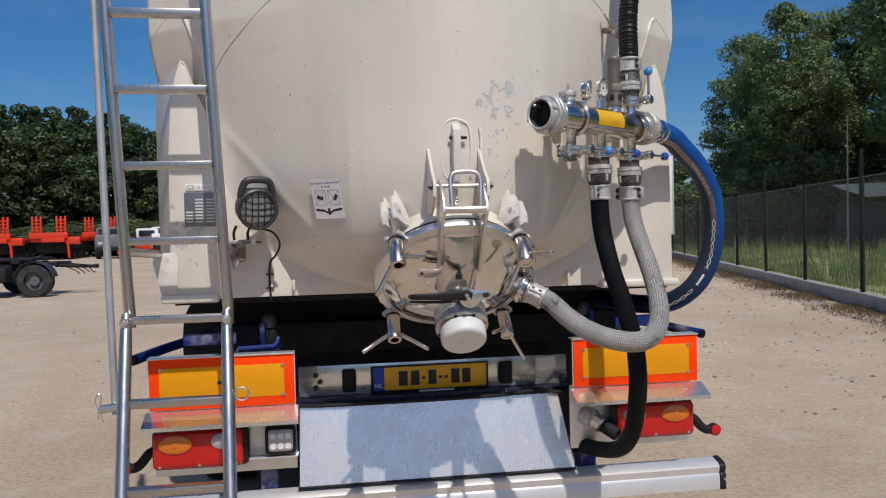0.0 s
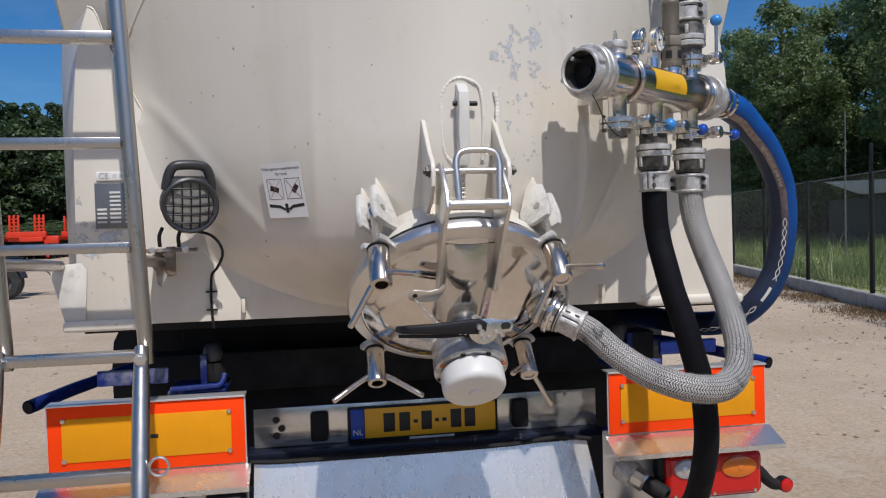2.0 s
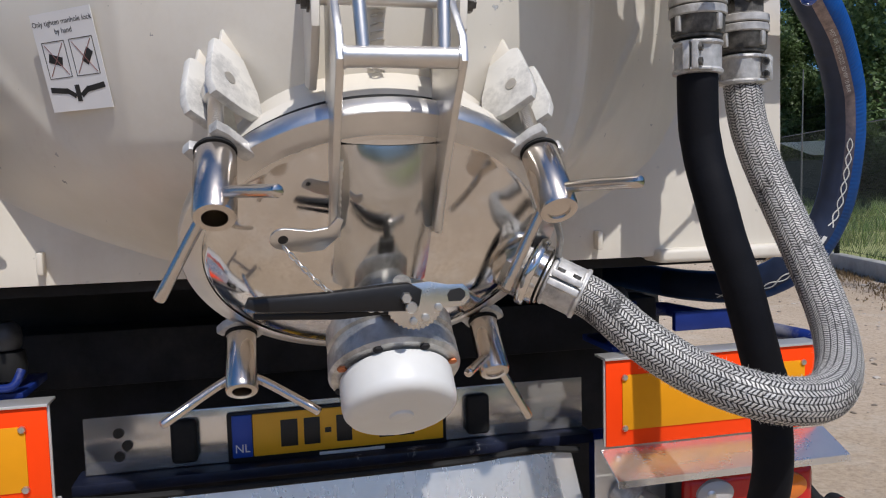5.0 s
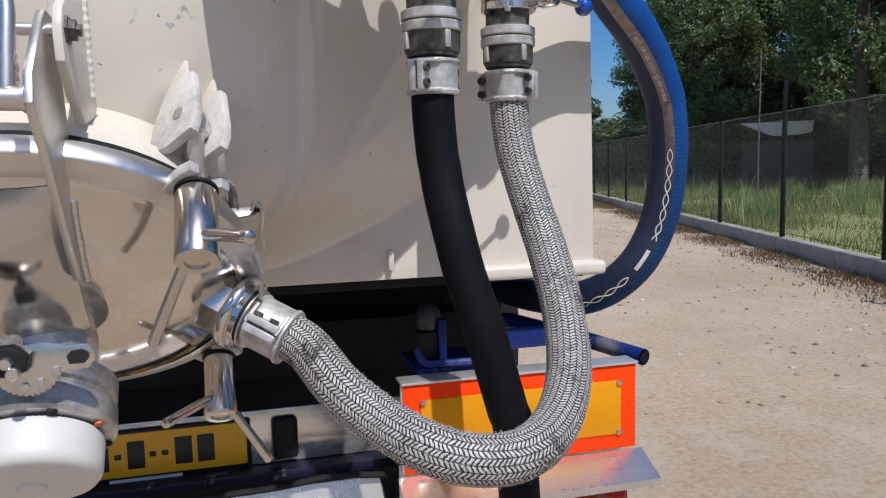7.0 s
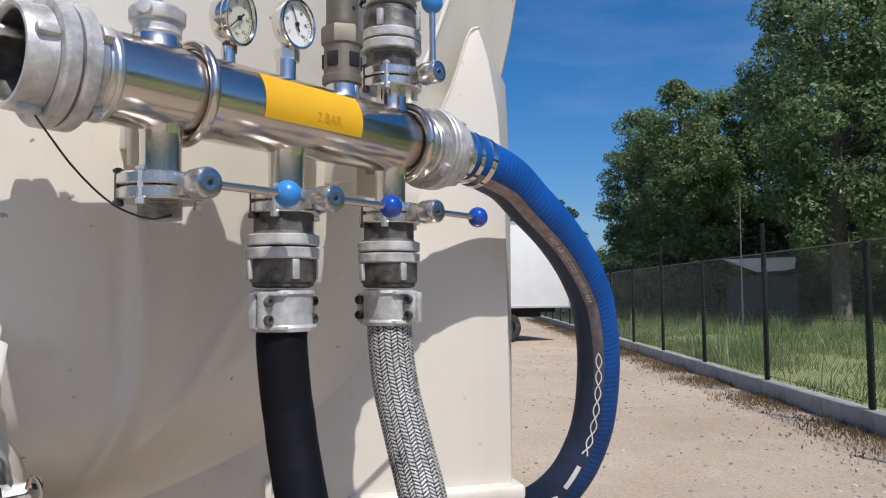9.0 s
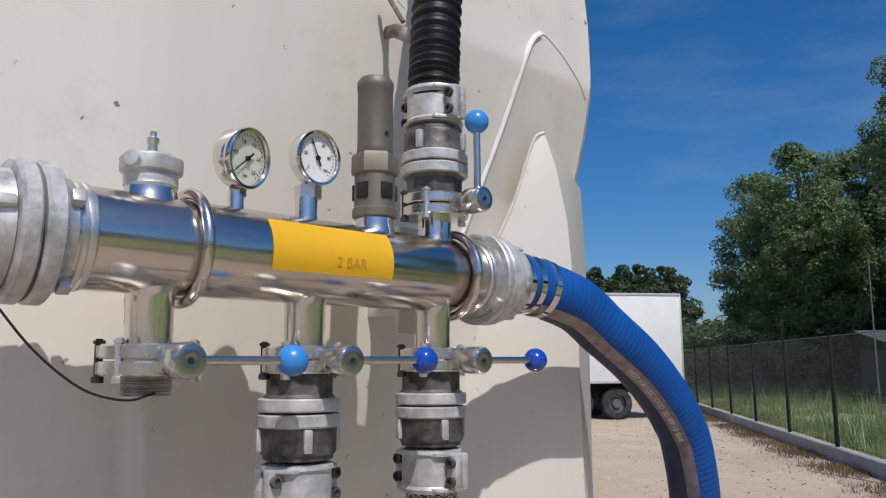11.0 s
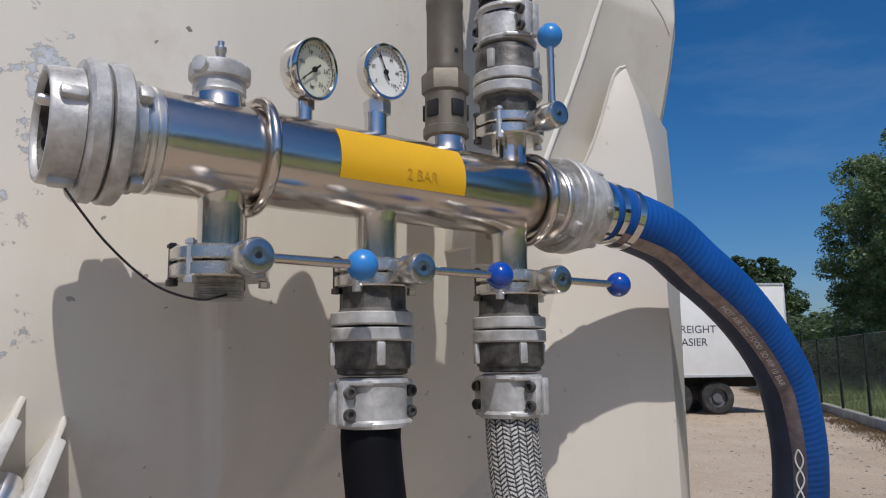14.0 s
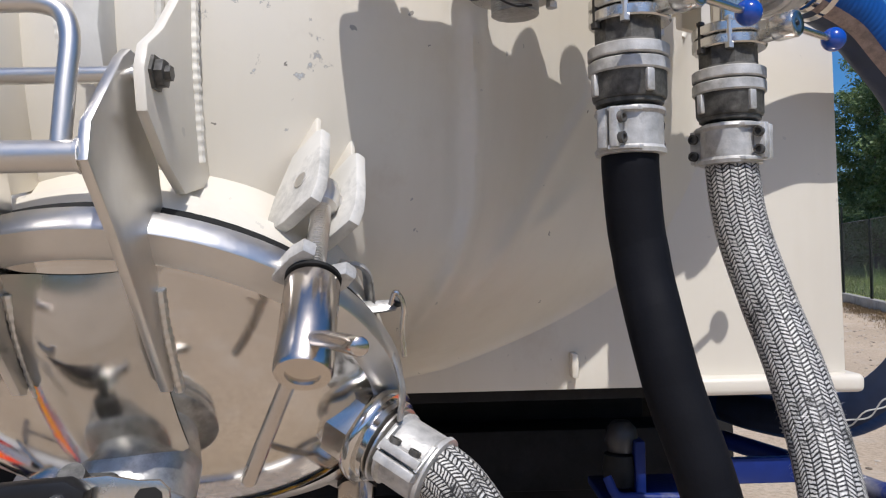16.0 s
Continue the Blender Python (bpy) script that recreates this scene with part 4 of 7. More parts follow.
def curved_strip(bm, u0, u1, v0, v1, lift, n=16, crown=0.0, m=4):
    vs = []
    for j in range(n + 1):
        row = []
        for i in range(m + 1):
            u, v = u0 + (u1 - u0) * i / m, v0 + (v1 - v0) * j / n
            r = min(0.245, math.hypot(u, v))
            row.append(bm.verts.new(dp(u, v, 0.034 + 0.068 * (1 - (r / 0.246) ** 2) ** 0.8 + lift + crown * min(1.0, (v1 - v) / 0.05) * (1 - (2 * (u - (u0 + u1) / 2) / (u1 - u0)) ** 2))))
        vs.append(row)
    for j in range(n):
        for i in range(m):
            bm.faces.new((vs[j][i], vs[j][i + 1], vs[j + 1][i + 1], vs[j + 1][i]))


bm = BM()
curved_strip(bm, -0.072, 0.062, 0.03, 0.242, 0.0014, 24, 0.024, 28)
part("brushed_panel", bm, BRUSHED, lid, "brushed dull strip between the arms")

arm_line = [(2.715, 1.842), (2.672, 1.846), (2.655, 1.835), (2.592, 1.770), (2.586, 1.740), (2.632, 1.690), (2.752, 1.540), (2.764, 1.538), (2.775, 1.56), (2.757, 1.65), (2.744, 1.72), (2.722, 1.80)]
for x in (0.472, 0.612):
    bm = BM()
    yz_plate(bm, arm_line, x, 0.010, 0.0025)
    part("lid_arm", bm, SATIN, lid)
bm = BM()
rod(bm, (0.474, 2.598, 1.745), (0.610, 2.598, 1.745), 0.0125, 20, round_end=0.002)
part("grip_bar", bm, DULL, lid)
for x in (0.477, 0.607):
    bm = BM()
    lathe(bm, [(0.0145, -0.0015), (0.0145, 0.0015)], place((x, 2.598, 1.745), (1, 0, 0)), 20)
    part("weld_collar", bm, SATIN, lid)
bm = BM()
sweep(bm, spline([(0.499, 2.598, 1.752), (0.497, 2.604, 1.80), (0.496, 2.610, 1.838), (0.503, 2.613, 1.858), (0.52, 2.614, 1.866), (0.545, 2.614, 1.867), (0.570, 2.614, 1.866), (0.587, 2.613, 1.858), (0.594, 2.610, 1.838), (0.593, 2.604, 1.80), (0.591, 2.598, 1.752)], 6), 0.0078, 16)
part("lift_loop", bm, DULL, lid)
bm = BM()
rod(bm, (0.448, 2.675, 1.825), (0.636, 2.675, 1.825), 0.0075, 16)
part("hinge_pin", bm, SATIN, lid)
weld_bead("arm_seam", [dp(-0.066, v, 0.036 + 0.068 * (1 - (math.hypot(0.066, v) / 0.246) ** 2) ** 0.8) for v in (0.225, 0.20, 0.175, 0.15, 0.12)], 0.005, lid, SATIN)
weld_bead("arm_seam", [dp(0.072, v, 0.036 + 0.068 * (1 - (math.hypot(0.072, v) / 0.246) ** 2) ** 0.8) for v in (0.225, 0.20, 0.175, 0.15, 0.12)], 0.005, lid, SATIN)
bm = BM()
out = []
for k in range(9):
    a = math.pi * (0.5 + k / 8)
    out.append((-0.058 + 0.016 * math.cos(a), 0.0 + 0.016 * math.sin(a)))
out += [(-0.03, -0.020), (-0.006, -0.016), (0.008, 0.002), (0.012, 0.030), (0.004, 0.034), (-0.006, 0.018), (-0.026, 0.013)]
hook_m = place((0.462, 2.690, 1.538), (0.1, -0.8, -0.55), (1, 0.1, -0.1))
plate(bm, out, hook_m, 0.004, 0.001)
hook = part("hook_plate", bm, SATIN, lid)
bm = BM()
lathe(bm, [(0.0062, -0.0024), (0.0062, 0.0024)], hook_m @ Matrix.Translation((-0.058, 0, 0)), 16)
part("hook_eye", bm, INK, hook)

# hinge cheeks on the tank
cheeks = thing("hinge_bracket", (0.547, 2.8, 1.74), "cream painted hinge plates with a worn steel stop", "hinge bracket")
cheek_line = [(2.86, 1.965), (2.838, 1.985), (2.820, 1.982), (2.70, 1.872), (2.662, 1.848), (2.652, 1.825), (2.658, 1.79), (2.705, 1.752), (2.755, 1.728), (2.87, 1.75)]
for x, y in ((0.452, 0.0), (0.630, 0.0)):
    bm = BM()
    yz_plate(bm, cheek_line, x, 0.011, 0.003)
    ch = part("cheek_plate", bm, PAINT_SKIRT, cheeks)
    s = -1 if x < XC else 1
    bm = BM()
    lathe(bm, [(0.0165, 0), (0.0165, 0.003), (0.0125, 0.0032), (0.0125, 0.010), (0.007, 0.0102), (0.007, 0.015), (0, 0.015)], place((x + s * 0.0055, 2.675, 1.825), (s, 0, 0)), 6)
    part("hinge_nut", bm, CAST_DARK, ch)
weld_bead("pad_seam", [on_shell(a, b, 0.024) for a, b in ((-0.028, 1.85), (-0.05, 1.88), (-0.057, 1.95), (-0.055, 2.01), (-0.04, 2.045), (-0.012, 2.06), (0.02, 2.052), (0.042, 2.03), (0.048, 1.96), (0.045, 1.86))], 0.0048, cheeks)
bm = BM()
yz_plate(bm, [(2.83, 2.045), (2.775, 2.045), (2.745, 2.02), (2.74, 1.98), (2.752, 1.93), (2.745, 1.89), (2.76, 1.845), (2.83, 1.84)], 0.545, 0.026, 0.003)
part("stop_plate", bm, LUG_PAINT, cheeks, "worn bare steel stop plate")
bm = BM()
rod(bm, (0.522, 2.768, 1.995), (0.582, 2.768, 1.995), 0.006, 12)
part("stop_pin", bm, BLACK, cheeks)
bm = BM()
pts = [Vector((0.545 + 0.009 * math.cos(k * 0.9), 2.80 + 0.009 * math.sin(k * 0.9), 1.76 + k * 0.0016)) for k in range(60)]
sweep(bm, pts, 0.0018, 6)
part("spring", bm, SATIN, cheeks)

# lugs and swing bolts
door_bolts = []
DOOR_SHIFT = Vector((0.015, 0.025, -0.006))      # brings the door and what hangs on it onto the cone's centre line
BOLTS = ((-0.219, 0.222, ((0.60, 0.80), (-0.60, -0.80))), (0.21, 0.215, ((0.5, 0.87), (-0.5, -0.87))), (-0.21, -0.21, ((-1, 0.0), (1, 0.0))), (0.215, -0.215, ((0.62, -0.78), (-0.62, 0.78))))
for u, v, arms in BOLTS:
    rad = Vector((u, v, 0)).normalized()
    tan = Vector((-rad.y, rad.x, 0))
    lug = thing("bolt_lug", dp(u, v, -0.12), "cream painted steel lug plates with chipped edges", "lug", "outlet lugs")
    top = v > 0
    for s in (-1, 1):
        bm = BM()
        m = DM @ Matrix.Translation(Vector((u, v, 0)) + tan * (s * 0.024)) @ Matrix((( rad.x, 0, tan.x, 0), (rad.y, 0, tan.y, 0), (0, 1, 0, 0), (0, 0, 0, 1)))
        if top:
            line = [(-0.054, -0.066), (-0.048, -0.095), (-0.022, -0.146), (0.020, -0.152), (0.030, -0.146), (0.035, -0.085), (0.034, -0.060), (0.026, -0.044), (-0.02, -0.042), (-0.058, -0.050)]
        else:
            line = [(-0.06, -0.13), (0.02, -0.115), (0.036, -0.08), (0.036, -0.045), (0.02, -0.032), (-0.03, -0.034), (-0.055, -0.05)]
        plate(bm, line, m, 0.014, 0.003)
        part("lug_plate", bm, LUG_PAINT if top else SATIN, lug)
        if top:
            bm = BM()
            plate(bm, [(-0.045, -0.10), (-0.006, -0.186), (0.006, -0.196), (0.012, -0.190), (0.020, -0.12)], m, 0.007, 0.002)
            part("gusset", bm, PAINT_SKIRT, lug, "thin cream gusset behind the lug plate")
    bm = BM()
    c = Vector((u, v, 0)) + rad * 0.004
    rod(bm, DM @ (c + tan * -0.0325 + Vector((0, 0, -0.085))), DM @ (c + tan * 0.0325 + Vector((0, 0, -0.085))), 0.009, 16)
    part("lug_pin", bm, SATIN, lug)

    sw = thing("swing_bolt", dp(u, v, 0.08), "stainless swing bolt with a long nut and bent handles", "swing bolt", "swing bolts")
    bm = BM()
    pts = [dp(u, v, -0.085 + 0.0011 * k) for k in range(0, 112)]
    sweep(bm, pts, lambda s: 0.0098 + 0.0009 * math.sin(s * 2 * math.pi / 0.0033), 14)
    part("threaded_stud", bm, SATIN, sw)
    bm = BM()
    lathe(bm, [(0.0, -0.105), (0.016, -0.1), (0.019, -0.085), (0.016, -0.07), (0.0, -0.065)], DM @ Matrix.Translation((u, v, 0)), 18)
    part("eye", bm, SATIN, sw)
    bm = BM()
    lathe(bm, [(0.010, 0.030), (0.024, 0.031), (0.0262, 0.036), (0.0262, 0.131), (0.0245, 0.135), (0.0155, 0.1355), (0.015, 0.1325)] + ([(0.0145, 0.09), (0.0, 0.09)] if u < 0 else [(0.0, 0.1318)]), DM @ Matrix.Translation((u, v, 0)), 36)
    nut = part("long_nut", bm, PIPE, sw)
    bm = BM()
    lathe(bm, [(0.011, 0.027), (0.0268, 0.027), (0.0268, 0.0305), (0.011, 0.0305)], DM @ Matrix.Translation((u, v, 0)), 30)
    part("rubber_washer", bm, BLACK_RUB, nut)
    for ax, ay in arms:
        a = Vector((ax, ay, 0)).normalized()
        c = Vector((u, v, 0.112))
        bm = BM()
        hp = spline([DM @ (c + a * 0.022), DM @ (c + a * 0.05 + Vector((0, 0, 0.018))), DM @ (c + a * 0.118 + Vector((0, 0, 0.068)))], 5)
        hd = (hp[-1] - hp[-2]).normalized()
        hp += [hp[-1] + hd * 0.002, hp[-1] + hd * 0.0034]
        hl = sum((q - p).length for p, q in zip(hp, hp[1:]))
        sweep(bm, hp, lambda q: 0.0076 if q < hl - 0.003 else (0.0068 if q < hl - 0.0004 else 0.0045), 14)
        part("handle", bm, PIPE, sw)
    door_bolts += [lug, sw]
    # claw on the lid that the nut bears on
    bm = BM()
    m = DM @ Matrix.Translation((u, v, 0.018)) @ frame_of((0, 0, 1), rad)
    for s in (-1, 1):
        out = [(-0.055, s * 0.010), (0.014, s * 0.011), (0.026, s * 0.018), (0.025, s * 0.031), (0.008, s * 0.034), (-0.02, s * 0.031), (-0.055, s * 0.029)]
        plate(bm, out if s > 0 else out[::-1], m, 0.017, 0.0035)
    part("claw", bm, CAST, lid, "bright cast claw on the lid edge")

# butterfly valve with white cap in the middle of the lid
valve = thing("outlet_valve", dp(0, 0, 0.16), "grey butterfly valve with a white screw cap and black lever", "valve")
bm = BM()
lathe(bm, [(0.062, 0.085), (0.062, 0.148), (0.084, 0.150), (0.090, 0.155), (0.090, 0.180), (0.085, 0.183), (0.085, 0.190), (0.091, 0.193), (0.092, 0.222), (0.088, 0.227), (0.07, 0.228)], DM, 56)
part("body", bm, CAST_GRIMY, valve)
for k in range(8):
    a = 2 * math.pi * (k + 0.5) / 8
    bm = BM()
    lathe(bm, [(0.0065, 0), (0.0065, 0.005), (0.0045, 0.006), (0, 0.006)], DM @ Matrix.Translation((0.0815 * math.cos(a), 0.0815 * math.sin(a), 0.2255)), 6)
    part("bolt", bm, DARK if k % 3 else RUST, valve)
bm = BM()
lathe(bm, [(0.06, 0.228), (0.0765, 0.231), (0.0780, 0.236), (0.0780, 0.270), (0.0765, 0.277), (0.0725, 0.2825), (0.066, 0.2855), (0.055, 0.287), (0.017, 0.2885), (0.015, 0.2915), (0.011, 0.2925), (0.0, 0.2925)], DM, 72)
part("screw_cap", bm, WHITE_PLASTIC, valve, "white nylon screw cap")
# maker's label on the upper flange
bm = BM()
rows = [[bm.verts.new(DM @ Vector((0.0906 * math.cos(a), 0.0906 * math.sin(a), h))) for h in (0.1575, 0.1775)] for a in [radians(-66 + 5 * k) for k in range(11)]]
for p, q in zip(rows, rows[1:]):
    bm.faces.new((p[0], q[0], q[1], p[1]))
tag = part("label", bm, WHITE, valve, "small white printed label")
for k, (a0, n) in enumerate(((-62, 4), (-46, 4))):
    for j in range(n):
        bm = BM()
        h = 0.1605 + 0.004 * j
        arc_pts = [[bm.verts.new(DM @ Vector((0.0909 * math.cos(a), 0.0909 * math.sin(a), h + d))) for d in (0, 0.0016)] for a in [radians(a0 + 3 * i) for i in range(4 - j % 2)]]
        for p, q in zip(arc_pts, arc_pts[1:]):
            bm.faces.new((p[0], q[0], q[1], p[1]))
        part("bar", bm, INK, tag)
bm = BM()
lathe(bm, [(0.012, 0.0), (0.012, 0.06), (0.0, 0.06)], DM @ Matrix.Translation((0.0, 0.088, 0.175)) @ frame_of((0, 1, 0)), 18)
part("stem", bm, CAST_DARK, valve)
bm = BM()
box(bm, (0.052, 0.03, 0.034), dm(0.0, 0.102, 0.172), 0.006)
part("stem_block", bm, CAST_DARK, valve, "greasy dark stem block")
bm = BM()
out = []
for k in range(29):
    a = math.pi * (1.1 + 0.78 * k / 28)
    r = 0.039 if k % 2 else 0.0365
    out.append((r * math.cos(a), r * math.sin(a)))
out += [(0.048, -0.014), (0.064, -0.013), (0.072, -0.004), (0.072, 0.006), (0.064, 0.015), (0.044, 0.016), (0.02, 0.022), (-0.03, 0.02)]
notch_m = DM @ Matrix.Translation((0.004, 0.140, 0.188)) @ frame_of((0, 0.75, 0.66), (1, 0, 0)) @ Matrix.Translation((0.011, -0.008, 0)) @ Matrix.Rotation(0.04, 4, "Z")
plate(bm, out, notch_m, 0.005, 0.0008)
np_ob = part("notch_plate", bm, MACHINED, valve, "bright toothed steel latch plate")
bm = BM()
plate(bm, [(0.044, -0.006), (0.060, -0.007), (0.066, -0.001), (0.066, 0.005), (0.060, 0.010), (0.047, 0.009), (0.042, 0.003)], notch_m, 0.0056)
part("slot", bm, INK, np_ob)
for x, y in ((0.012, -0.024), (-0.004, -0.027), (0.03, -0.012)):
    bm = BM()
    lathe(bm, [(0.005, 0.0025), (0.005, 0.006), (0.0, 0.007)], notch_m @ Matrix.Translation((x, y, 0)), 6)
    part("plate_screw", bm, SATIN, np_ob)
lev_m = DM @ Matrix.Translation((0.0, 0.146, 0.196)) @ frame_of((0, 0.75, 0.66), (1, 0, 0))
bm = BM()
out = [(-0.19, 0.009), (-0.195, -0.002), (-0.18, -0.009), (-0.10, -0.013), (0.0, -0.018), (0.018, -0.012), (0.022, 0.008), (0.005, 0.018), (-0.02, 0.017), (-0.10, 0.011)]
plate(bm, out, lev_m, 0.020, 0.005)
lever = part("lever", bm, BLACK, valve, "black plastic locking lever")
bm = BM()
out = [(-0.185, -0.012), (-0.185, -0.02), (-0.08, -0.026), (-0.01, -0.022), (-0.01, -0.014), (-0.09, -0.016)]
plate(bm, out, lev_m @ Matrix.Translation((0, 0, -0.014)), 0.008, 0.002)
part("trigger", bm, BLACK, lever)
for x, y in ((0.0, 0.0), (0.006, -0.012)):
    bm = BM()
    lathe(bm, [(0.0075, 0), (0.0075, 0.008), (0.006, 0.01), (0, 0.01)], lev_m @ Matrix.Translation((x, y, 0.009)), 6 if y == 0 else 14)
    part("pin", bm, SATIN, lever)
bm = BM()
ca, cb = Vector((0.404, 2.684, 1.538)), dp(0.0, 0.125, 0.195)
pts = [ca.lerp(cb, a) + UP * (-0.030 * math.sin(math.pi * a)) - Vector((0, 0.012 * math.sin(math.pi * a), 0)) for a in [k / 40 for k in range(41)]]
for k in range(0, 40, 2):
    d = (pts[k + 1] - pts[k]).normalized()
    sd = d.cross(DN).normalized() if (k // 2) % 2 else DN
    loop = [pts[k] + d * (0.006 * math.cos(q)) + sd * (0.0035 * math.sin(q)) for q in [2 * math.pi * j / 10 for j in range(11)]]
    sweep(bm, loop, 0.001, 5, caps=False)
part("chain", bm, SATIN, valve, "thin steel keeper chain")["kind"] = "stuff"

# side spigot with quick coupling
SA, SB = Vector((0.705, 2.952, 1.512)), Vector((0.897, 2.849, 1.409))
SD = (SB - SA).normalized()
spig = thing("side_spigot", SA, "stainless side spigot with an aluminium quick coupling", "pipe coupling")
SM = place(SA, SD)
bm = BM()
lathe(bm, [(0.036, -0.075), (0.036, 0.055)], SM, 32)
part("pipe_stub", bm, PIPE, spig)
bm = BM()
lathe(bm, [(0.040, 0.022), (0.054, 0.025), (0.057, 0.034), (0.057, 0.060), (0.052, 0.066), (0.044, 0.070), (0.044, 0.082)], SM, 12)
part("collar", bm, STUB, spig)
bm = BM()
lathe(bm, [(0.046, 0.078), (0.050, 0.080), (0.050, 0.110), (0.044, 0.114)], SM, 8)
part("hexagon", bm, STUB, spig)
bm = BM()
lathe(bm, [(0.040, 0.112), (0.056, 0.114), (0.058, 0.117), (0.058, 0.125), (0.056, 0.128), (0.050, 0.129), (0.050, 0.138), (0.042, 0.140)], SM, 36)
part("cam_ring", bm, STUB, spig)
bm = BM()
lathe(bm, [(0.040, 0.1405), (0.0455, 0.142), (0.0455, 0.1445), (0.040, 0.1455)], SM, 30)
part("gasket_ring", bm, SATIN, spig)


def hose_clamp(parent, m, length=0.055, r=0.040, side=-1):
    """A two-part cast hose clamp with bolted ears; its axis along m's z."""
    bm = BM()
    lathe(bm, [(r - 0.006, 0), (r, 0.002), (r + 0.001, 0.006), (r - 0.002, 0.010), (r - 0.002, length - 0.01), (r + 0.001, length - 0.006), (r, length - 0.001), (r - 0.006, length)], m, 40)
    c = part("hose_clamp", bm, CAST, parent, "cast aluminium two-part hose clamp")
    for s in (-1, 1):
        for e in (-1, 1):
            bm = BM()
            box(bm, (0.016, 0.011, length * 0.82), m @ Matrix.Translation((s * (r + 0.004), e * 0.0075, length / 2)), 0.002)
            part("ear", bm, CAST, c)
        for q in (0.06, 0.94):
            bm = BM()
            plate(bm, [(-0.018, 0.0), (0.010, 0.0), (0.009, 0.006), (-0.008, 0.030), (-0.018, 0.032)] if s * side > 0 else [(-0.018, 0.0), (-0.018, -0.032), (-0.008, -0.030), (0.009, -0.006), (0.010, 0.0)], m @ Matrix.Rotation(0 if s > 0 else math.pi, 4, "Z") @ Matrix.Translation((r + 0.001, 0, length * (0.5 + (q - 0.5) * 0.9))), 0.005, 0.001)
            part("web", bm, CAST, c)
        for q in (0.29, 0.71):
            bm = BM()
            lathe(bm, [(0.0068, 0), (0.0068, 0.006), (0.0042, 0.0062), (0.0042, 0.003), (0, 0.003)], m @ Matrix.Translation((s * (r + 0.005), side * 0.0125, length * q)) @ frame_of((0, side, 0)), 16)
            part("clamp_screw", bm, CAST_DARK, c)
    return c


hose_clamp(spig, SM @ Matrix.Translation((0, 0, 0.146)) @ Matrix.Rotation(2.2, 4, "Z"), 0.062, 0.042)
# keeper strap with a split pin beside the bolt above the spigot
strap = thing("keeper_strap", (0.80, 2.88, 1.60), "bent stainless keeper strap with a hanging split pin", "strap")
bm = BM()
sweep(bm, spline([(0.770, 2.845, 1.660), (0.796, 2.850, 1.652), (0.800, 2.866, 1.625), (0.802, 2.872, 1.590)], 6), 0.013, 12, first=(0, 1, 0), flat=0.28)
part("arm", bm, CAST_GRIMY, strap)
bm = BM()
plate(bm, [(-0.020, -0.009), (0.016, -0.007), (0.022, 0.0), (0.018, 0.007), (-0.018, 0.008)], place((0.812, 2.858, 1.610), (0.1, -0.75, 0.6), (1, 0.05, 0.16)), 0.004, 0.001)
part("tongue", bm, CAST_GRIMY, strap)
bm = BM()
lathe(bm, [(0.006, -0.004), (0.006, 0.003)], place((0.832, 2.858, 1.616), (0.1, -0.75, 0.6)), 14)
part("eyelet", bm, INK, strap)
bm = BM()
sweep(bm, spline([(0.824, 2.848, 1.612), (0.830, 2.845, 1.626), (0.838, 2.847, 1.612), (0.836, 2.850, 1.585), (0.838, 2.852, 1.555)], 8), 0.0028, 8)
part("split_pin", bm, PIPE, strap)
bm = BM()
sweep(bm, spline([(0.800, 2.880, 1.60), (0.822, 2.870, 1.56), (0.834, 2.864, 1.52), (0.831, 2.864, 1.485)], 8), 0.014, 12, first=(0, 1, 0), flat=0.25)
part("tail", bm, CAST_GRIMY, strap)

weld_bead("neck_seam", [on_shell(a, b, o) for a, b, o in ((0.080, 2.03, 0.024), (0.086, 1.995, 0.026), (0.083, 1.95, 0.032), (0.083, 1.875, 0.040), (0.083, 1.828, 0.042), (0.082, 1.765, 0.046))], 0.0055, cheeks)

valve.location += Vector((0.004, -0.004, -0.010))
for ob in [neck, lid, cheeks, valve, spig, strap] + door_bolts:
    ob.location += DOOR_SHIFT

# ---- the air manifold ----
MP, MD = Vector((1.119, 2.944, 2.062)), Vector((0.809, 0.588, 0)).normalized()
MS = Vector((MD.y, -MD.x, 0))          # out of the tank, towards the yard


def mp(s, out=0.0, up=0.0):
    return MP + MD * s + MS * out + UP * up


MX = place(MP, MD, UP)                 # z along the pipe
man = thing("air_manifold", mp(0, 0, -0.05), "satin stainless steel air manifold pipe on the tank cone", "manifold")
bm = BM()
lathe(bm, [(0.050, -0.270), (0.0515, -0.268), (0.0515, 0.295), (0.050, 0.298)], MX, 64)
part("main_pipe", bm, PIPE, man)
for s in (-0.258, -0.250, 0.291):
    bm = BM()
    lathe(bm, [(0.0515, s - 0.004), (0.053, s - 0.002), (0.053, s + 0.002), (0.0515, s + 0.004)], MX, 64, close=False)
    part("end_bead", bm, SATIN, man)
STUBS = ((-0.18, 0.0262, 0.045, 0.064), (-0.082, 0.0092, 0.045, 0.072), (0.012, 0.0135, 0.045, 0.078), (0.118, 0.0245, 0.045, 0.09), (0.226, 0.0235, 0.045, 0.084),
         (-0.174, 0.0235, -0.045, -0.112), (0.013, 0.0238, -0.045, -0.108), (0.222, 0.0238, -0.045, -0.108))
for s, r, a, b in STUBS:
    bm = BM()
    d = 1 if b > 0 else -1
    lathe(bm, [(r * 1.18, abs(a) - 0.006), (r * 1.05, abs(a) + 0.006), (r, abs(a) + 0.011), (r, abs(b))], place(mp(s), (0, 0, d)), 32)
    part("stub", bm, STUB, man)
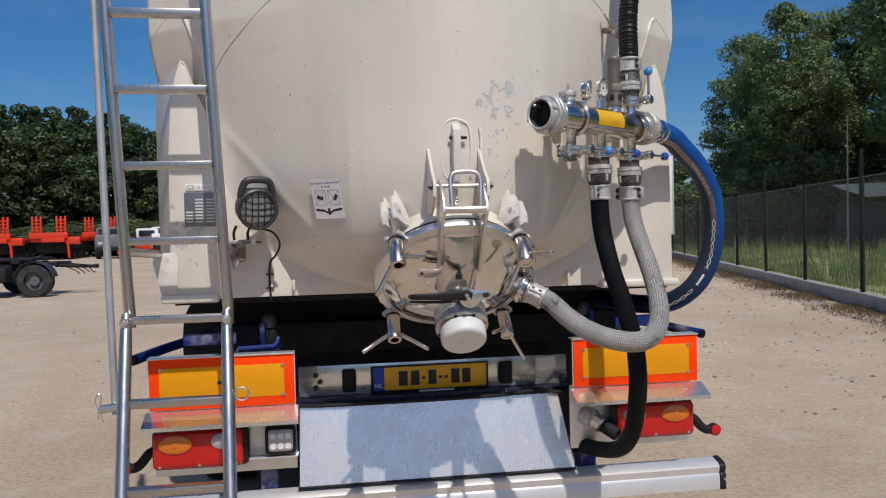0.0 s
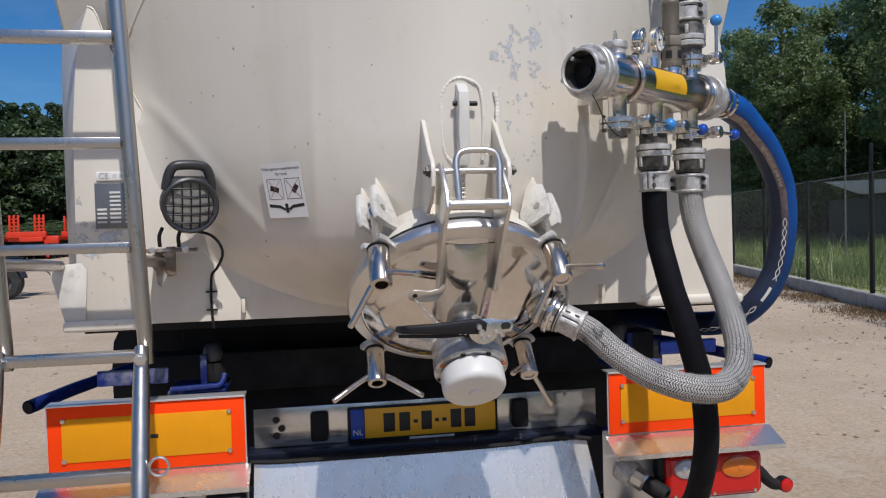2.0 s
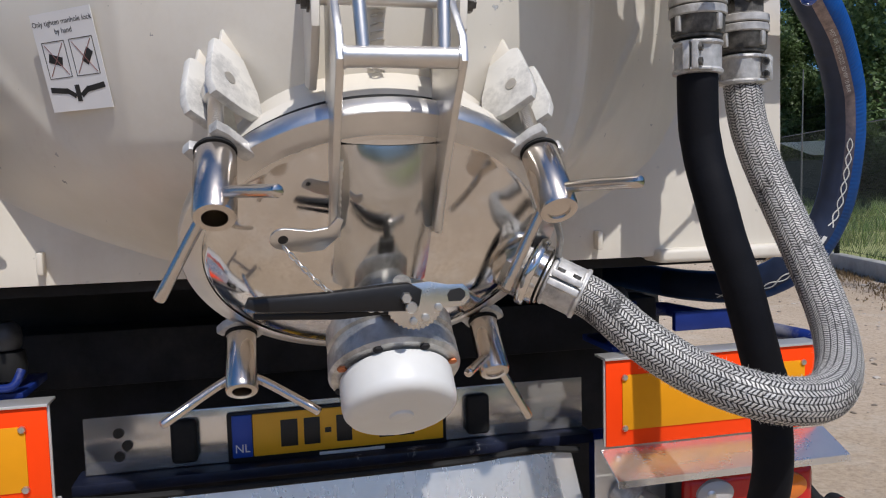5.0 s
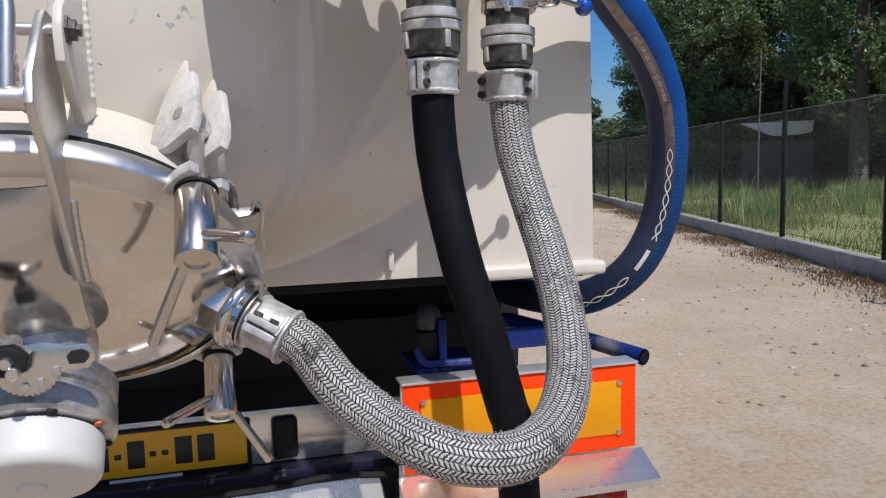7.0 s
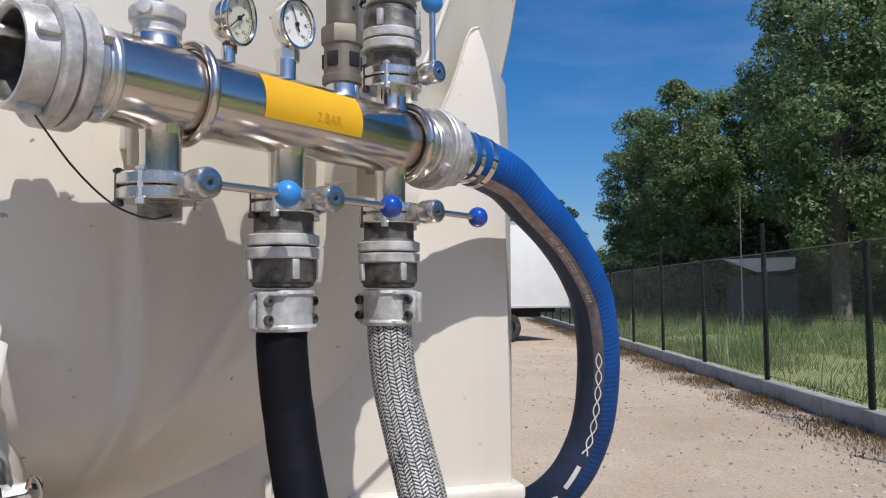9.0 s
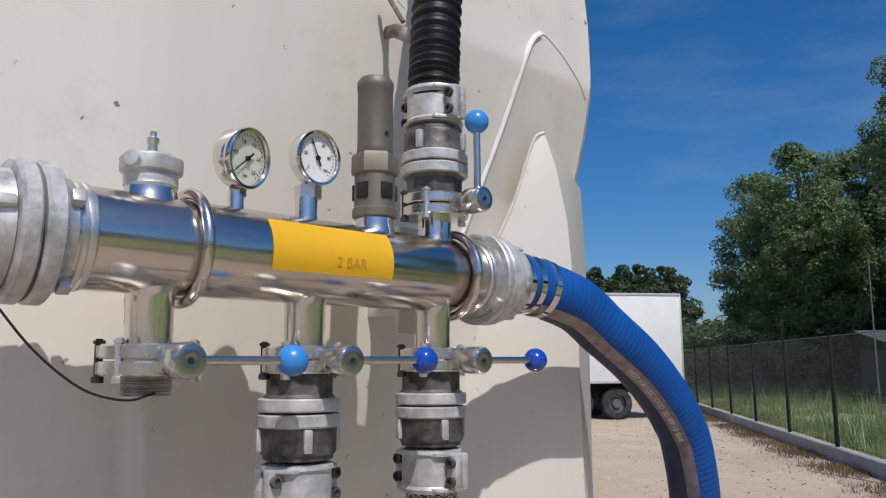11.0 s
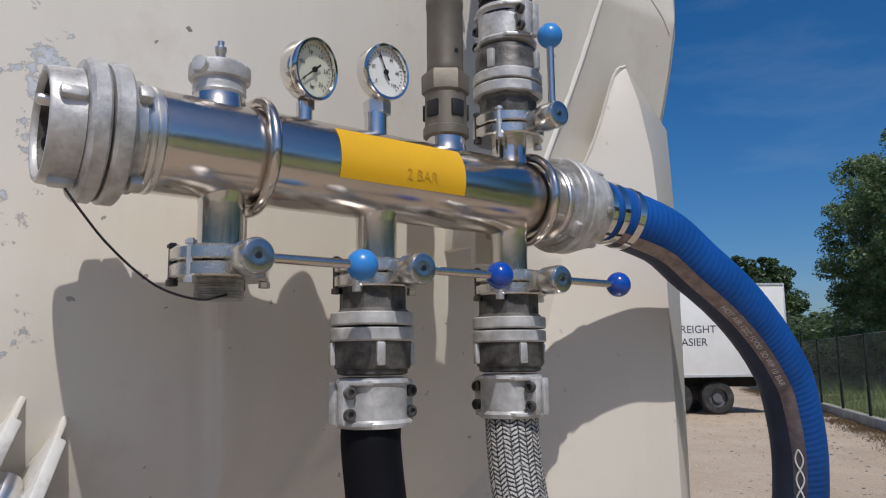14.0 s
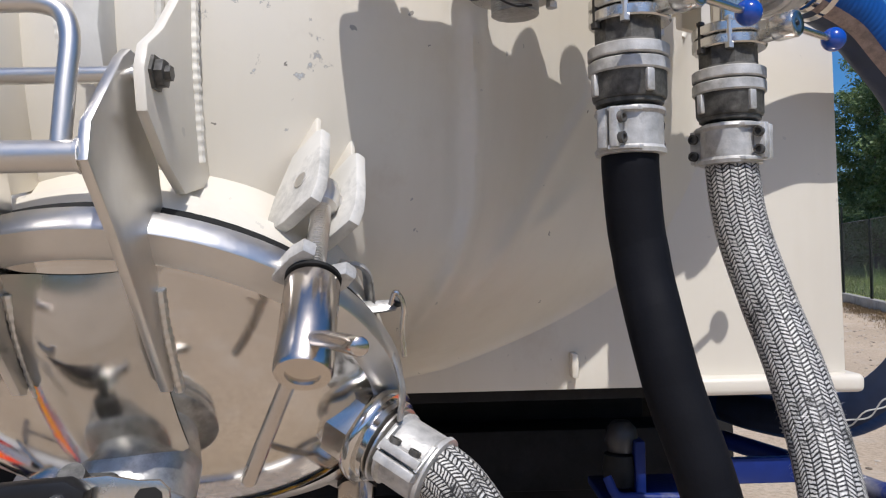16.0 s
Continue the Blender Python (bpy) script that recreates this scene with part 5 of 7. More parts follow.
# yellow label wrapped on the pipe
bm = BM()
vs = []
for i in range(9):
    row = []
    for j in range(9):
        s = -0.063 + 0.171 * i / 8
        a = radians(46 - 69 * j / 8)
        row.append(bm.verts.new(mp(s) + (MS * math.cos(a) + UP * math.sin(a)) * 0.0521))
    vs.append(row)
for i in range(8):
    for j in range(8):
        bm.faces.new((vs[i][j], vs[i + 1][j], vs[i + 1][j + 1], vs[i][j + 1]))
tape = part("yellow_label", bm, YELLOW_TAPE, man, "yellow self-adhesive label with faint worn marks")
ta = radians(-6)
tn = MS * math.cos(ta) + UP * math.sin(ta)
letters("worn_print", "2 BAR", 0.017, Matrix.Translation(mp(0.044) + tn * 0.0525) @ frame_of(tn, MD), plain("worn_print", (0.56, 0.31, 0.02), 0.4), tape, 0.0001)
# holding clamps and their brackets on the cone
for s in (-0.141, 0.2535):
    bm = BM()
    pts = [mp(s, 0.0585 * math.cos(a) * 1.0, 0.0585 * math.sin(a)) for a in [radians(140 - 280 * k / 30) for k in range(31)]]
    pts = [pts[0] - MS * 0.05] + pts + [pts[-1] - MS * 0.05]
    sweep(bm, pts, 0.0062, 14)
    part("u_clamp", bm, PIPE, man)
    bm = BM()
    c = mp(s, -0.09)
    box(bm, (0.05, 0.012, 0.16), place(mp(s, -0.085), UP, MD), 0.003)
    y = shell_soft(c.x, c.z)
    L = (Vector((c.x, y, c.z)) - mp(s, -0.085)).dot(-MS) + 0.14
    box(bm, (0.012, L, 0.10), place(mp(s, -0.085 - L / 2), UP, MD), 0.002)
    part("bracket", bm, PAINT_SKIRT, man, "cream painted bracket on the tank")


def storz(parent, m, blank=False, neck=0.055, z_in=0.0):
    """A cast two-ring hose coupling; its axis along m's z, the open face at the far end."""
    bm = BM()
    lathe(bm, [(neck * 0.82, z_in), (neck, z_in + 0.004), (neck, 0.03), (neck * 1.02, 0.033)], m, 40)
    a = part("coupling_neck", bm, CAST_GRIMY, parent)
    for k in range(4):
        bm = BM()
        box(bm, (0.012, 0.014, 0.026 - z_in * 0.7), m @ Matrix.Rotation(k * math.pi / 2 + 0.5, 4, "Z") @ Matrix.Translation((neck + 0.003, 0, 0.017 + z_in * 0.4)), 0.002)
        part("lug", bm, CAST, a)
    for z0 in (0.034, 0.058):
        bm = BM()
        lathe(bm, [(0.05, z0), (0.065, z0 + 0.001), (0.068, z0 + 0.004), (0.068, z0 + 0.018), (0.065, z0 + 0.0215), (0.05, z0 + 0.0225)], m, 48, not blank)
        part("coupling_ring", bm, CAST, parent)
    return a


# left end: open coupling with a plug on a wire
m = place(mp(-0.247), -MD)
m = m @ Matrix.Diagonal((1, 1, 0.86, 1))
storz(man, m, True, z_in=0.017)
bm = BM()
lathe(bm, [(0.052, 0.080), (0.0565, 0.081), (0.056, 0.084), (0.054, 0.112), (0.0525, 0.115), (0.0485, 0.115), (0.0465, 0.112), (0.0463, 0.108)], m, 48, close=False)
rim = part("end_cap_shell", bm, CAST, man, "weathered cast end cap")
bm = BM()
lathe(bm, [(0.0, 0.078), (0.014, 0.0775), (0.016, 0.070), (0.0425, 0.0665)], m, 40)
part("end_disc", bm, BLACK_RUB, rim, "dark rubber blanking disc")
# dirty casting; its dark tone also paints in shade inside the cap
bm = BM()
lathe(bm, [(0.0463, 0.108), (0.043, 0.062), (0.0, 0.06)], m, 48, close=False)
part("bore", bm, CAST_DARK, rim, "dirty dark bore")
bm = BM()
lathe(bm, [(0.006, 0), (0.006, 0.040), (0.004, 0.043), (0, 0.043)], Matrix.Translation(m @ Vector((-0.02, 0.03, 0.066))) @ frame_of(-MD), 12)
part("end_stud", bm, SATIN, rim)
for k in range(4):
    bm = BM()
    box(bm, (0.010, 0.011, 0.026), m @ Matrix.Rotation(k * math.pi / 2 + 0.3, 4, "Z") @ Matrix.Translation((0.0575, 0, 0.095)), 0.003)
    part("finger_lug", bm, CAST, rim)
wire = thing("keeper_wire", mp(-0.30, 0.02, -0.06), "thin grey keeper wire hanging from the manifold cap", "wire")
bm = BM()
sweep(bm, spline([mp(-0.326, 0.025, -0.062), mp(-0.312, 0.028, -0.082), mp(-0.290, 0.028, -0.108), mp(-0.262, 0.028, -0.133), mp(-0.236, 0.030, -0.149), mp(-0.203, 0.030, -0.156), mp(-0.176, 0.027, -0.150)], 10), 0.0012, 8)
part("strand", bm, DARK, wire)
# right end coupling
m = place(mp(0.296), MD)
bm = BM()
lathe(bm, [(0.045, 0), (0.0535, 0.0008), (0.0570, 0.003), (0.0585, 0.0125)], m, 56)
part("coupling_neck", bm, CAST_GRIMY, man, angle=25)
bm = BM()
lathe(bm, [(0.056, 0.0105), (0.0665, 0.0110), (0.0680, 0.0130), (0.0680, 0.0205), (0.0655, 0.0225), (0.050, 0.0230)], m, 56)
fl = part("coupling_flange", bm, CAST, man, "pale cast coupling flange with lugs", angle=25)
for k in range(3):
    bm = BM()
    box(bm, (0.010, 0.022, 0.012), m @ Matrix.Rotation(k * 2 * math.pi / 3 + 0.75, 4, "Z") @ Matrix.Translation((0.0605, 0, 0.0085)), 0.003)
    part("lug", bm, CAST, fl)
bm = BM()
lathe(bm, [(0.050, 0.0235), (0.0655, 0.0240), (0.0678, 0.0262), (0.0678, 0.0375), (0.0655, 0.0400), (0.0640, 0.0415), (0.0632, 0.0530), (0.0610, 0.0550), (0.050, 0.0555)], m, 56)
part("coupling_ring", bm, CAST, man)
bm = BM()
lathe(bm, [(0.048, 0.055), (0.0590, 0.0555), (0.0600, 0.058), (0.0590, 0.070), (0.0555, 0.0765), (0.0500, 0.079), (0.046, 0.0795)], m, 48)
part("hose_tail", bm, CAST, man, "pale worn hose tail")
for k in range(6):
    bm = BM()
    box(bm, (0.005, 0.010, 0.015), m @ Matrix.Rotation(k * math.pi / 3 + 0.2, 4, "Z") @ Matrix.Translation((0.0595, 0, 0.064)), 0.002)
    part("finger_lug", bm, CAST, man)

# threaded plug with a grease nipple
bm = BM()
lathe(bm, [(0.0262, 0.058), (0.0275, 0.061), (0.0268, 0.0635), (0.0275, 0.066), (0.0268, 0.0735), (0.0312, 0.075), (0.0318, 0.077), (0.0318, 0.089), (0.030, 0.0915), (0.0, 0.092)], place(mp(-0.18), UP), 40)
plug = part("screw_plug", bm, CAST, man, "grey cast screw plug")
bm = BM()
lathe(bm, [(0.008, 0), (0.008, 0.011), (0.0, 0.012)], place(mp(-0.18, 0.016, 0.083) - MD * 0.022, (MS * 0.6 - MD * 0.8)), 14)
part("spinner_pin", bm, CAST, plug)
bm = BM()
lathe(bm, [(0.008, 0.0915), (0.008, 0.099), (0.005, 0.100), (0.0052, 0.107), (0.0064, 0.109), (0.0064, 0.113), (0.0034, 0.115), (0.0038, 0.120), (0, 0.122)], place(mp(-0.18), UP), 14)
part("nipple", bm, SATIN, plug)


def gauge(s, out, up, r, depth, face, mat, stem_up, marks, needle, name, n1=None):
    """A dial gauge on a stem."""
    g = thing(name, mp(s, 0, 0.08), "round chrome gauge with a black needle on the manifold", "pressure gauge", "pressure gauges")
    c = mp(s, out, up)
    F = place(c, face, UP.cross(Vector(face)))
    bm = BM()
    lathe(bm, [(0.0, -depth), (r * 0.9, -depth), (r * 0.96, -depth + 0.003), (r * 0.96, -0.006), (r, -0.005), (r * 1.02, -0.002), (r * 1.02, 0.0025), (r * 0.99, 0.0045), (r * 0.90, 0.004), (r * 0.88, 0.0)], F, 48, close=False)
    part("case", bm, POLISHED, g)
    bm = BM()
    lathe(bm, [(r * 0.9, -0.0015), (r * 0.5, -0.0014), (0.0, -0.0014)], F, 48)
    dial = part("dial", bm, mat, g)
    for k in range(27):
        a = radians(225 - 270 * k / 26)
        bm = BM()
        L = r * (0.12 if k % 5 == 0 else 0.07)
        box(bm, (L, r * 0.022, 0.0003), F @ Matrix.Rotation(a, 4, "Z") @ Matrix.Translation((r * 0.80 - L / 2, 0, -0.001)))
        part("tick", bm, INK, dial)
    for txt, ang in marks:
        a = radians(ang)
        letters("dial_number", txt, r * 0.17, F @ Matrix.Translation((r * 0.56 * math.cos(a), r * 0.56 * math.sin(a), -0.0009)), INK, dial, 0.0001)
    bm = BM()
    a = radians(needle)
    plate(bm, [(-r * 0.32, -r * 0.035), (-r * 0.32, r * 0.035), (r * 0.72, r * 0.012), (r * 0.72, -r * 0.012)], F @ Matrix.Rotation(a, 4, "Z") @ Matrix.Translation((0, 0, 0.0008)), 0.0006)
    part("needle", bm, INK, g)
    bm = BM()
    lathe(bm, [(r * 0.09, -0.001), (r * 0.09, 0.002), (0, 0.0024)], F, 16)
    part("hub", bm, INK, g)
    bm = BM()
    lathe(bm, [(0.0095, 0.066), (0.0095, stem_up - 0.01), (0.008, stem_up - 0.008), (0.008, stem_up + 0.006)], place(mp(s), UP), 20)
    part("stem", bm, BRASS_GREY if n1 else SATIN, g)
    if not n1:
        bm = BM()
        lathe(bm, [(0.0145, 0.076), (0.0165, 0.0765), (0.0165, 0.092), (0.0145, 0.0925)], place(mp(s), UP), 6)
        part("union_nut", bm, SATIN, g)
    bm = BM()
    rod(bm, mp(s, 0, stem_up), c - Vector(face) * (depth * 0.5), 0.008, 12)
    part("elbow", bm, SATIN, g)
    return g


face1 = (MS * 0.88 + MD * 0.34 + UP * -0.12).normalized()
gauge(-0.080, 0.020, 0.106, 0.0345, 0.023, face1, DIAL_CREAM, 0.088, (("0", 225), ("0.5", 171), ("1.0", 117), ("1.5", 63), ("2.0", 9), ("2.5", -45), ("bar", -90)), 222, "pressure_gauge", True)
face2 = (MS * 0.9 + MD * 0.12 + UP * -0.05).normalized()
gauge(0.014, 0.02, 0.124, 0.0335, 0.018, face2, DIAL, 0.102, (("0", 225), ("20", 171), ("40", 117), ("60", 63), ("80", 9), ("100", -45)), 118, "temperature_gauge")

# safety relief valve
rv = thing("relief_valve", mp(0.118, 0, 0.10), "weathered bronze safety relief valve on the manifold", "relief valve")
R = place(mp(0.118, 0, -0.036), UP) @ Matrix.Diagonal((0.86, 0.86, 0.953, 1))
bm = BM()
lathe(bm, [(0.030, 0.105), (0.034, 0.107), (0.034, 0.118), (0.0315, 0.12), (0.031, 0.165), (0.034, 0.168)], R, 40)
part("body", bm, BRASS_GREY, rv)
bm = BM()
lathe(bm, [(0.034, 0.166), (0.036, 0.168), (0.036, 0.192), (0.033, 0.196)], R, 6)
part("hexagon", bm, BRASS_GREY, rv)
bm = BM()
lathe(bm, [(0.027, 0.195), (0.0285, 0.198), (0.0275, 0.205), (0.0275, 0.288), (0.0285, 0.29), (0.0285, 0.30), (0.024, 0.306), (0.0, 0.308)], R, 40)
part("bonnet", bm, BRASS_GREY, rv)
for k in range(5):
    a = k * 2 * math.pi / 5 - 1.0
    bm = BM()
    box(bm, (0.006, 0.020, 0.022), R @ Matrix.Rotation(a, 4, "Z") @ Matrix.Translation((0.0305, 0, 0.142)), 0.001)
    part("vent_slot", bm, INK, rv)
bm = BM()
lathe(bm, [(0.003, 0), (0.003, 0.001)], place(mp(0.118, 0.0237, 0.176), MS), 12)
part("drain_hole", bm, INK, rv)


def butterfly(s, up, ball, upright=False):
    """A small wafer valve with an actuator head, a lever and a ball knob."""
    b = thing("butterfly_valve", mp(s, 0, up), "stainless butterfly valve with a %s ball lever on the manifold" % ("pale blue" if ball is BALL_PALE else "blue"), "valve", "manifold valves")
    V = place(mp(s, 0, up), UP, MS)
    for z0 in (-0.0155, 0.0012):
        bm = BM()
        lathe(bm, [(0.028, z0), (0.0465, z0), (0.0485, z0 + 0.002), (0.0485, z0 + 0.0125), (0.0465, z0 + 0.0145), (0.028, z0 + 0.0145)], V, 44)
        part("flange", bm, MACHINED, b)
    for a in (1.35, 2.3, -1.9, -1.0):
        bm = BM()
        lathe(bm, [(0.003, -0.0225), (0.0060, -0.022), (0.0060, -0.016), (0.0042, -0.0155), (0.0042, 0.0158), (0.0060, 0.0162), (0.0060, 0.0195), (0.0035, 0.0197), (0.0035, 0.0212), (0, 0.0214)], V @ Matrix.Translation((0.0455 * math.cos(a), 0.0455 * math.sin(a), 0)), 6)
        part("flange_bolt", bm, DARK_BOLT if abs(a) > 1.5 else SATIN, b)
    bm = BM()
    box(bm, (0.05, 0.024, 0.026), V @ Matrix.Translation((0.058, 0, -0.001)), 0.004)
    part("head_block", bm, MACHINED, b)
    hx = 0.082
    bm = BM()
    lathe(bm, [(0.013, -0.012), (0.0165, -0.011), (0.0175, -0.008), (0.0175, 0.016), (0.016, 0.0185), (0.007, 0.0185), (0.006, 0.014), (0, 0.0138)], V @ Matrix.Translation((hx - 0.004, 0, -0.001)) @ frame_of((1, 0, 0)), 36)
    head = part("actuator_head", bm, MACHINED, b)
    bm = BM()
    lathe(bm, [(0.0152, 0.0180), (0.0150, 0.0190), (0.0138, 0.0196), (0.0060, 0.0186), (0.0, 0.0186)], V @ Matrix.Translation((hx - 0.004, 0, -0.001)) @ frame_of((1, 0, 0)), 36)
    part("end_face", bm, TURNED, head, "turned steel end face")
    bm = BM()
    lathe(bm, [(0.0034, 0), (0.0034, 0.003), (0, 0.003)], V @ Matrix.Translation((hx + 0.0125, 0, -0.001)) @ frame_of((1, 0, 0)), 6)
    part("key_hole", bm, INK, head)
    c = V @ Vector((hx + 0.002, 0, -0.001))
    d = UP if upright else MD
    L = 0.098 if upright else 0.108
    bm = BM()
    rod(bm, c + d * 0.014, c + d * L, 0.0048, 14)
    lv = part("lever_rod", bm, PIPE, b)
    bm = BM()
    bmesh.ops.create_uvsphere(bm, u_segments=24, v_segments=16, radius=0.0165, matrix=Matrix.Translation(c + d * (L + 0.010)))
    part("ball_knob", bm, ball, lv)
    return b


butterfly(-0.174, -0.118, BALL_PALE)
butterfly(0.012, -0.118, BALL_BLUE)
butterfly(0.221, -0.118, BALL_BLUE)
butterfly(0.226, 0.094, BALL_PALE, True)
# bare threaded outlet under the first valve
out = thing("threaded_outlet", mp(-0.174, 0, -0.15), "short threaded steel outlet under the first manifold valve", "pipe nipple")
bm = BM()
pts = [mp(-0.174, 0, -0.131 - 0.0006 * k) for k in range(38)]
sweep(bm, pts, lambda q: 0.0245 + 0.0007 * math.sin(q * 2 * math.pi / 0.0026), 36)
part("thread", bm, CAST_GRIMY, out)


def hose_coupling(s, z0, down=True):
    """The dark adaptor, twin rings and clamp between a valve and a hose."""
    d = -1 if down else 1
    h = thing("hose_coupling", mp(s, 0, z0), "worn cast aluminium hose coupling with twin rings", "hose coupling", "hose couplings")
    V = place(mp(s, 0, z0), (0, 0, d), MS)
    bm = BM()
    lathe(bm, [(0.03, 0.0), (0.038, 0.001), (0.039, 0.006), (0.039, 0.026), (0.043, 0.03)], V, 8)
    part("adaptor", bm, CAST_DARK, h)
    for a in (0.030, 0.0475):
        bm = BM()
        lathe(bm, [(0.03, a), (0.0465, a + 0.0006), (0.048, a + 0.002), (0.048, a + 0.0135), (0.0465, a + 0.0155), (0.03, a + 0.016)], V, 44)
        part("coupling_ring", bm, CAST, h)
    bm = BM()
    lathe(bm, [(0.045, 0.063), (0.0442, 0.066), (0.0438, 0.090), (0.0425, 0.0935), (0.0405, 0.094), (0.040, 0.099), (0.034, 0.101)], V, 40)
    lower = part("lower_sleeve", bm, CAST_DARK, h)
    for k in range(4):
        bm = BM()
        box(bm, (0.008, 0.010, 0.026), V @ Matrix.Rotation(k * math.pi / 2 + 0.35, 4, "Z") @ Matrix.Translation((0.045, 0, 0.077)), 0.002)
        part("lug", bm, CAST, lower)
    hose_clamp(h, V @ Matrix.Translation((0, 0, 0.103)) @ Matrix.Rotation(1.4 if s < 0.1 else (-0.12 if down else 0.0), 4, "Z"), 0.056, 0.041, 1 if down and s > 0.1 else -1)
    return h


hose_coupling(0.008, -0.131)
hose_coupling(0.218, -0.131)
top_c = hose_coupling(0.226, 0.107, False)
letters("cast_number", "328", 0.014, place(mp(0.226, 0.0425, 0.237), MS, MD), CAST, top_c, 0.0006)

# ---- hoses ----
braid = thing("braided_hose", (1.1, 2.66, 1.24), "worn grey braided hose looping from the spigot to the manifold", "hose")
bm = BM()
bpts = spline([SA + DOOR_SHIFT + SD * 0.15, SA + DOOR_SHIFT + SD * 0.23, (0.947, 2.812, 1.357), (1.0, 2.765, 1.316), (1.05, 2.715, 1.293), (1.11, 2.69, 1.279), (1.18, 2.70, 1.278), (1.245, 2.75, 1.298), (1.295, 2.82, 1.345), (1.322, 2.90, 1.42), (1.326, 2.97, 1.51), (1.314, 3.02, 1.60), (1.300, 3.055, 1.69), mp(0.218, 0, -0.285), mp(0.218, 0, -0.24)], 14)
sweep(bm, bpts, 0.0345, 40)
part("braid", bm, BRAID, braid)
# loose wire ends that stand out of the braid
rng = random.Random(4)
vs, fs = [], []
bfr = frames_along(bpts)
for k in range(4200):
    i = rng.randrange(30, len(bpts) - 16)
    p, x, y = bfr[i]
    a = rng.uniform(0, 2 * math.pi)
    nrm = x * math.cos(a) + y * math.sin(a)
    t = x.cross(y)
    q = p + nrm * 0.0342 + t * rng.uniform(-0.006, 0.006)
    side = (t * rng.uniform(-1, 1) + nrm.cross(t) * rng.uniform(-1, 1)).normalized()
    L = rng.uniform(0.002, 0.0075)
    tip = q + nrm * L * rng.uniform(0.35, 0.9) + side * L
    w = nrm.cross(side).normalized() * 0.00035
    j = len(vs)
    vs += [q - w, q + w, tip]
    fs.append((j, j + 1, j + 2))
mesh_from("fray", [v - braid.location for v in vs], fs, STRAND, braid)["kind"] = "stuff"
blackh = thing("black_hose", (1.2, 2.9, 0.7), "matt black rubber hose hanging from the manifold past the lights", "hose")
bm = BM()
sweep(bm, spline([mp(0.008, 0, -0.235), mp(0.008, 0, -0.275), (1.124, 2.947, 1.756), (1.130, 2.953, 1.69), (1.135, 2.952, 1.655), (1.139, 2.946, 1.62), (1.149, 2.93, 1.556), (1.163, 2.92, 1.49), (1.185, 2.912, 1.42), (1.206, 2.908, 1.343), (1.2255, 2.905, 1.27), (1.236, 2.905, 1.232), (1.243, 2.90, 1.1), (1.25, 2.94, 0.98), (1.265, 3.03, 0.86), (1.27, 3.16, 0.77), (1.25, 3.32, 0.72), (1.20, 3.48, 0.70), (1.10, 3.62, 0.69)], 12), 0.0338, 32)
part("rubber", bm, RUBBER, blackh)
bm = BM()
lathe(bm, [(0.034, 0), (0.0352, 0.001), (0.0352, 0.010), (0.034, 0.011)], place(mp(0.008, 0, -0.284), UP), 32)
part("end_band", bm, BLACK_RUB, blackh)
bluepts = spline([mp(0.362), mp(0.42), (1.552, 3.240, 2.036), (1.614, 3.272, 1.993), (1.682, 3.312, 1.946), (1.738, 3.352, 1.898), (1.782, 3.382, 1.845), (1.814, 3.406, 1.785), (1.838, 3.435, 1.66), (1.83, 3.465, 1.51), (1.775, 3.50, 1.39), (1.70, 3.60, 1.31), (1.63, 3.80, 1.285), (1.56, 4.1, 1.29), (1.45, 4.5, 1.3)], 16)
blueh = thing("blue_hose", (1.7, 3.4, 1.2), "thick blue wrapped air hose arching from manifold to under the tank", "hose")
bm = BM()
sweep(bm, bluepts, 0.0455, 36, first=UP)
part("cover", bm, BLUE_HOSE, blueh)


def hose_band(pts, radius, a0, a1, s0, s1, lift):
    """A strip along a hose between two angles round it and two lengths along it."""
    fr = frames_along(pts, UP)
    lens = [0.0]
    for i in range(1, len(pts)):
        lens.append(lens[-1] + (pts[i] - pts[i - 1]).length)
    bm = BM()
    rows = []
    for (p, x, y), L in zip(fr, lens):
        if s0 <= L <= s1:
            rows.append([bm.verts.new(p + (radius + lift) * (x * math.cos(a) + y * math.sin(a))) for a in [a0 + (a1 - a0) * k / 4 for k in range(5)]])
    for r, q in zip(rows, rows[1:]):
        for k in range(4):
            bm.faces.new((r[k], r[k + 1], q[k + 1], q[k]))
    return bm


part("print_stripe", hose_band(bluepts, 0.0455, radians(136), radians(164), 0.05, 1.45, 0.0011), HOSE_STRIPE, blueh, "printed stripe, dusty pink, with shade painted dark blue lower down")
# a dark strip puts the underside's shade into the colour
part("shade_stripe", hose_band(bluepts, 0.0455, radians(164), radians(236), 0.05, 1.45, 0.0011), HOSE_UNDER_SHADE, blueh, "dark strip of painted shade along the underside")


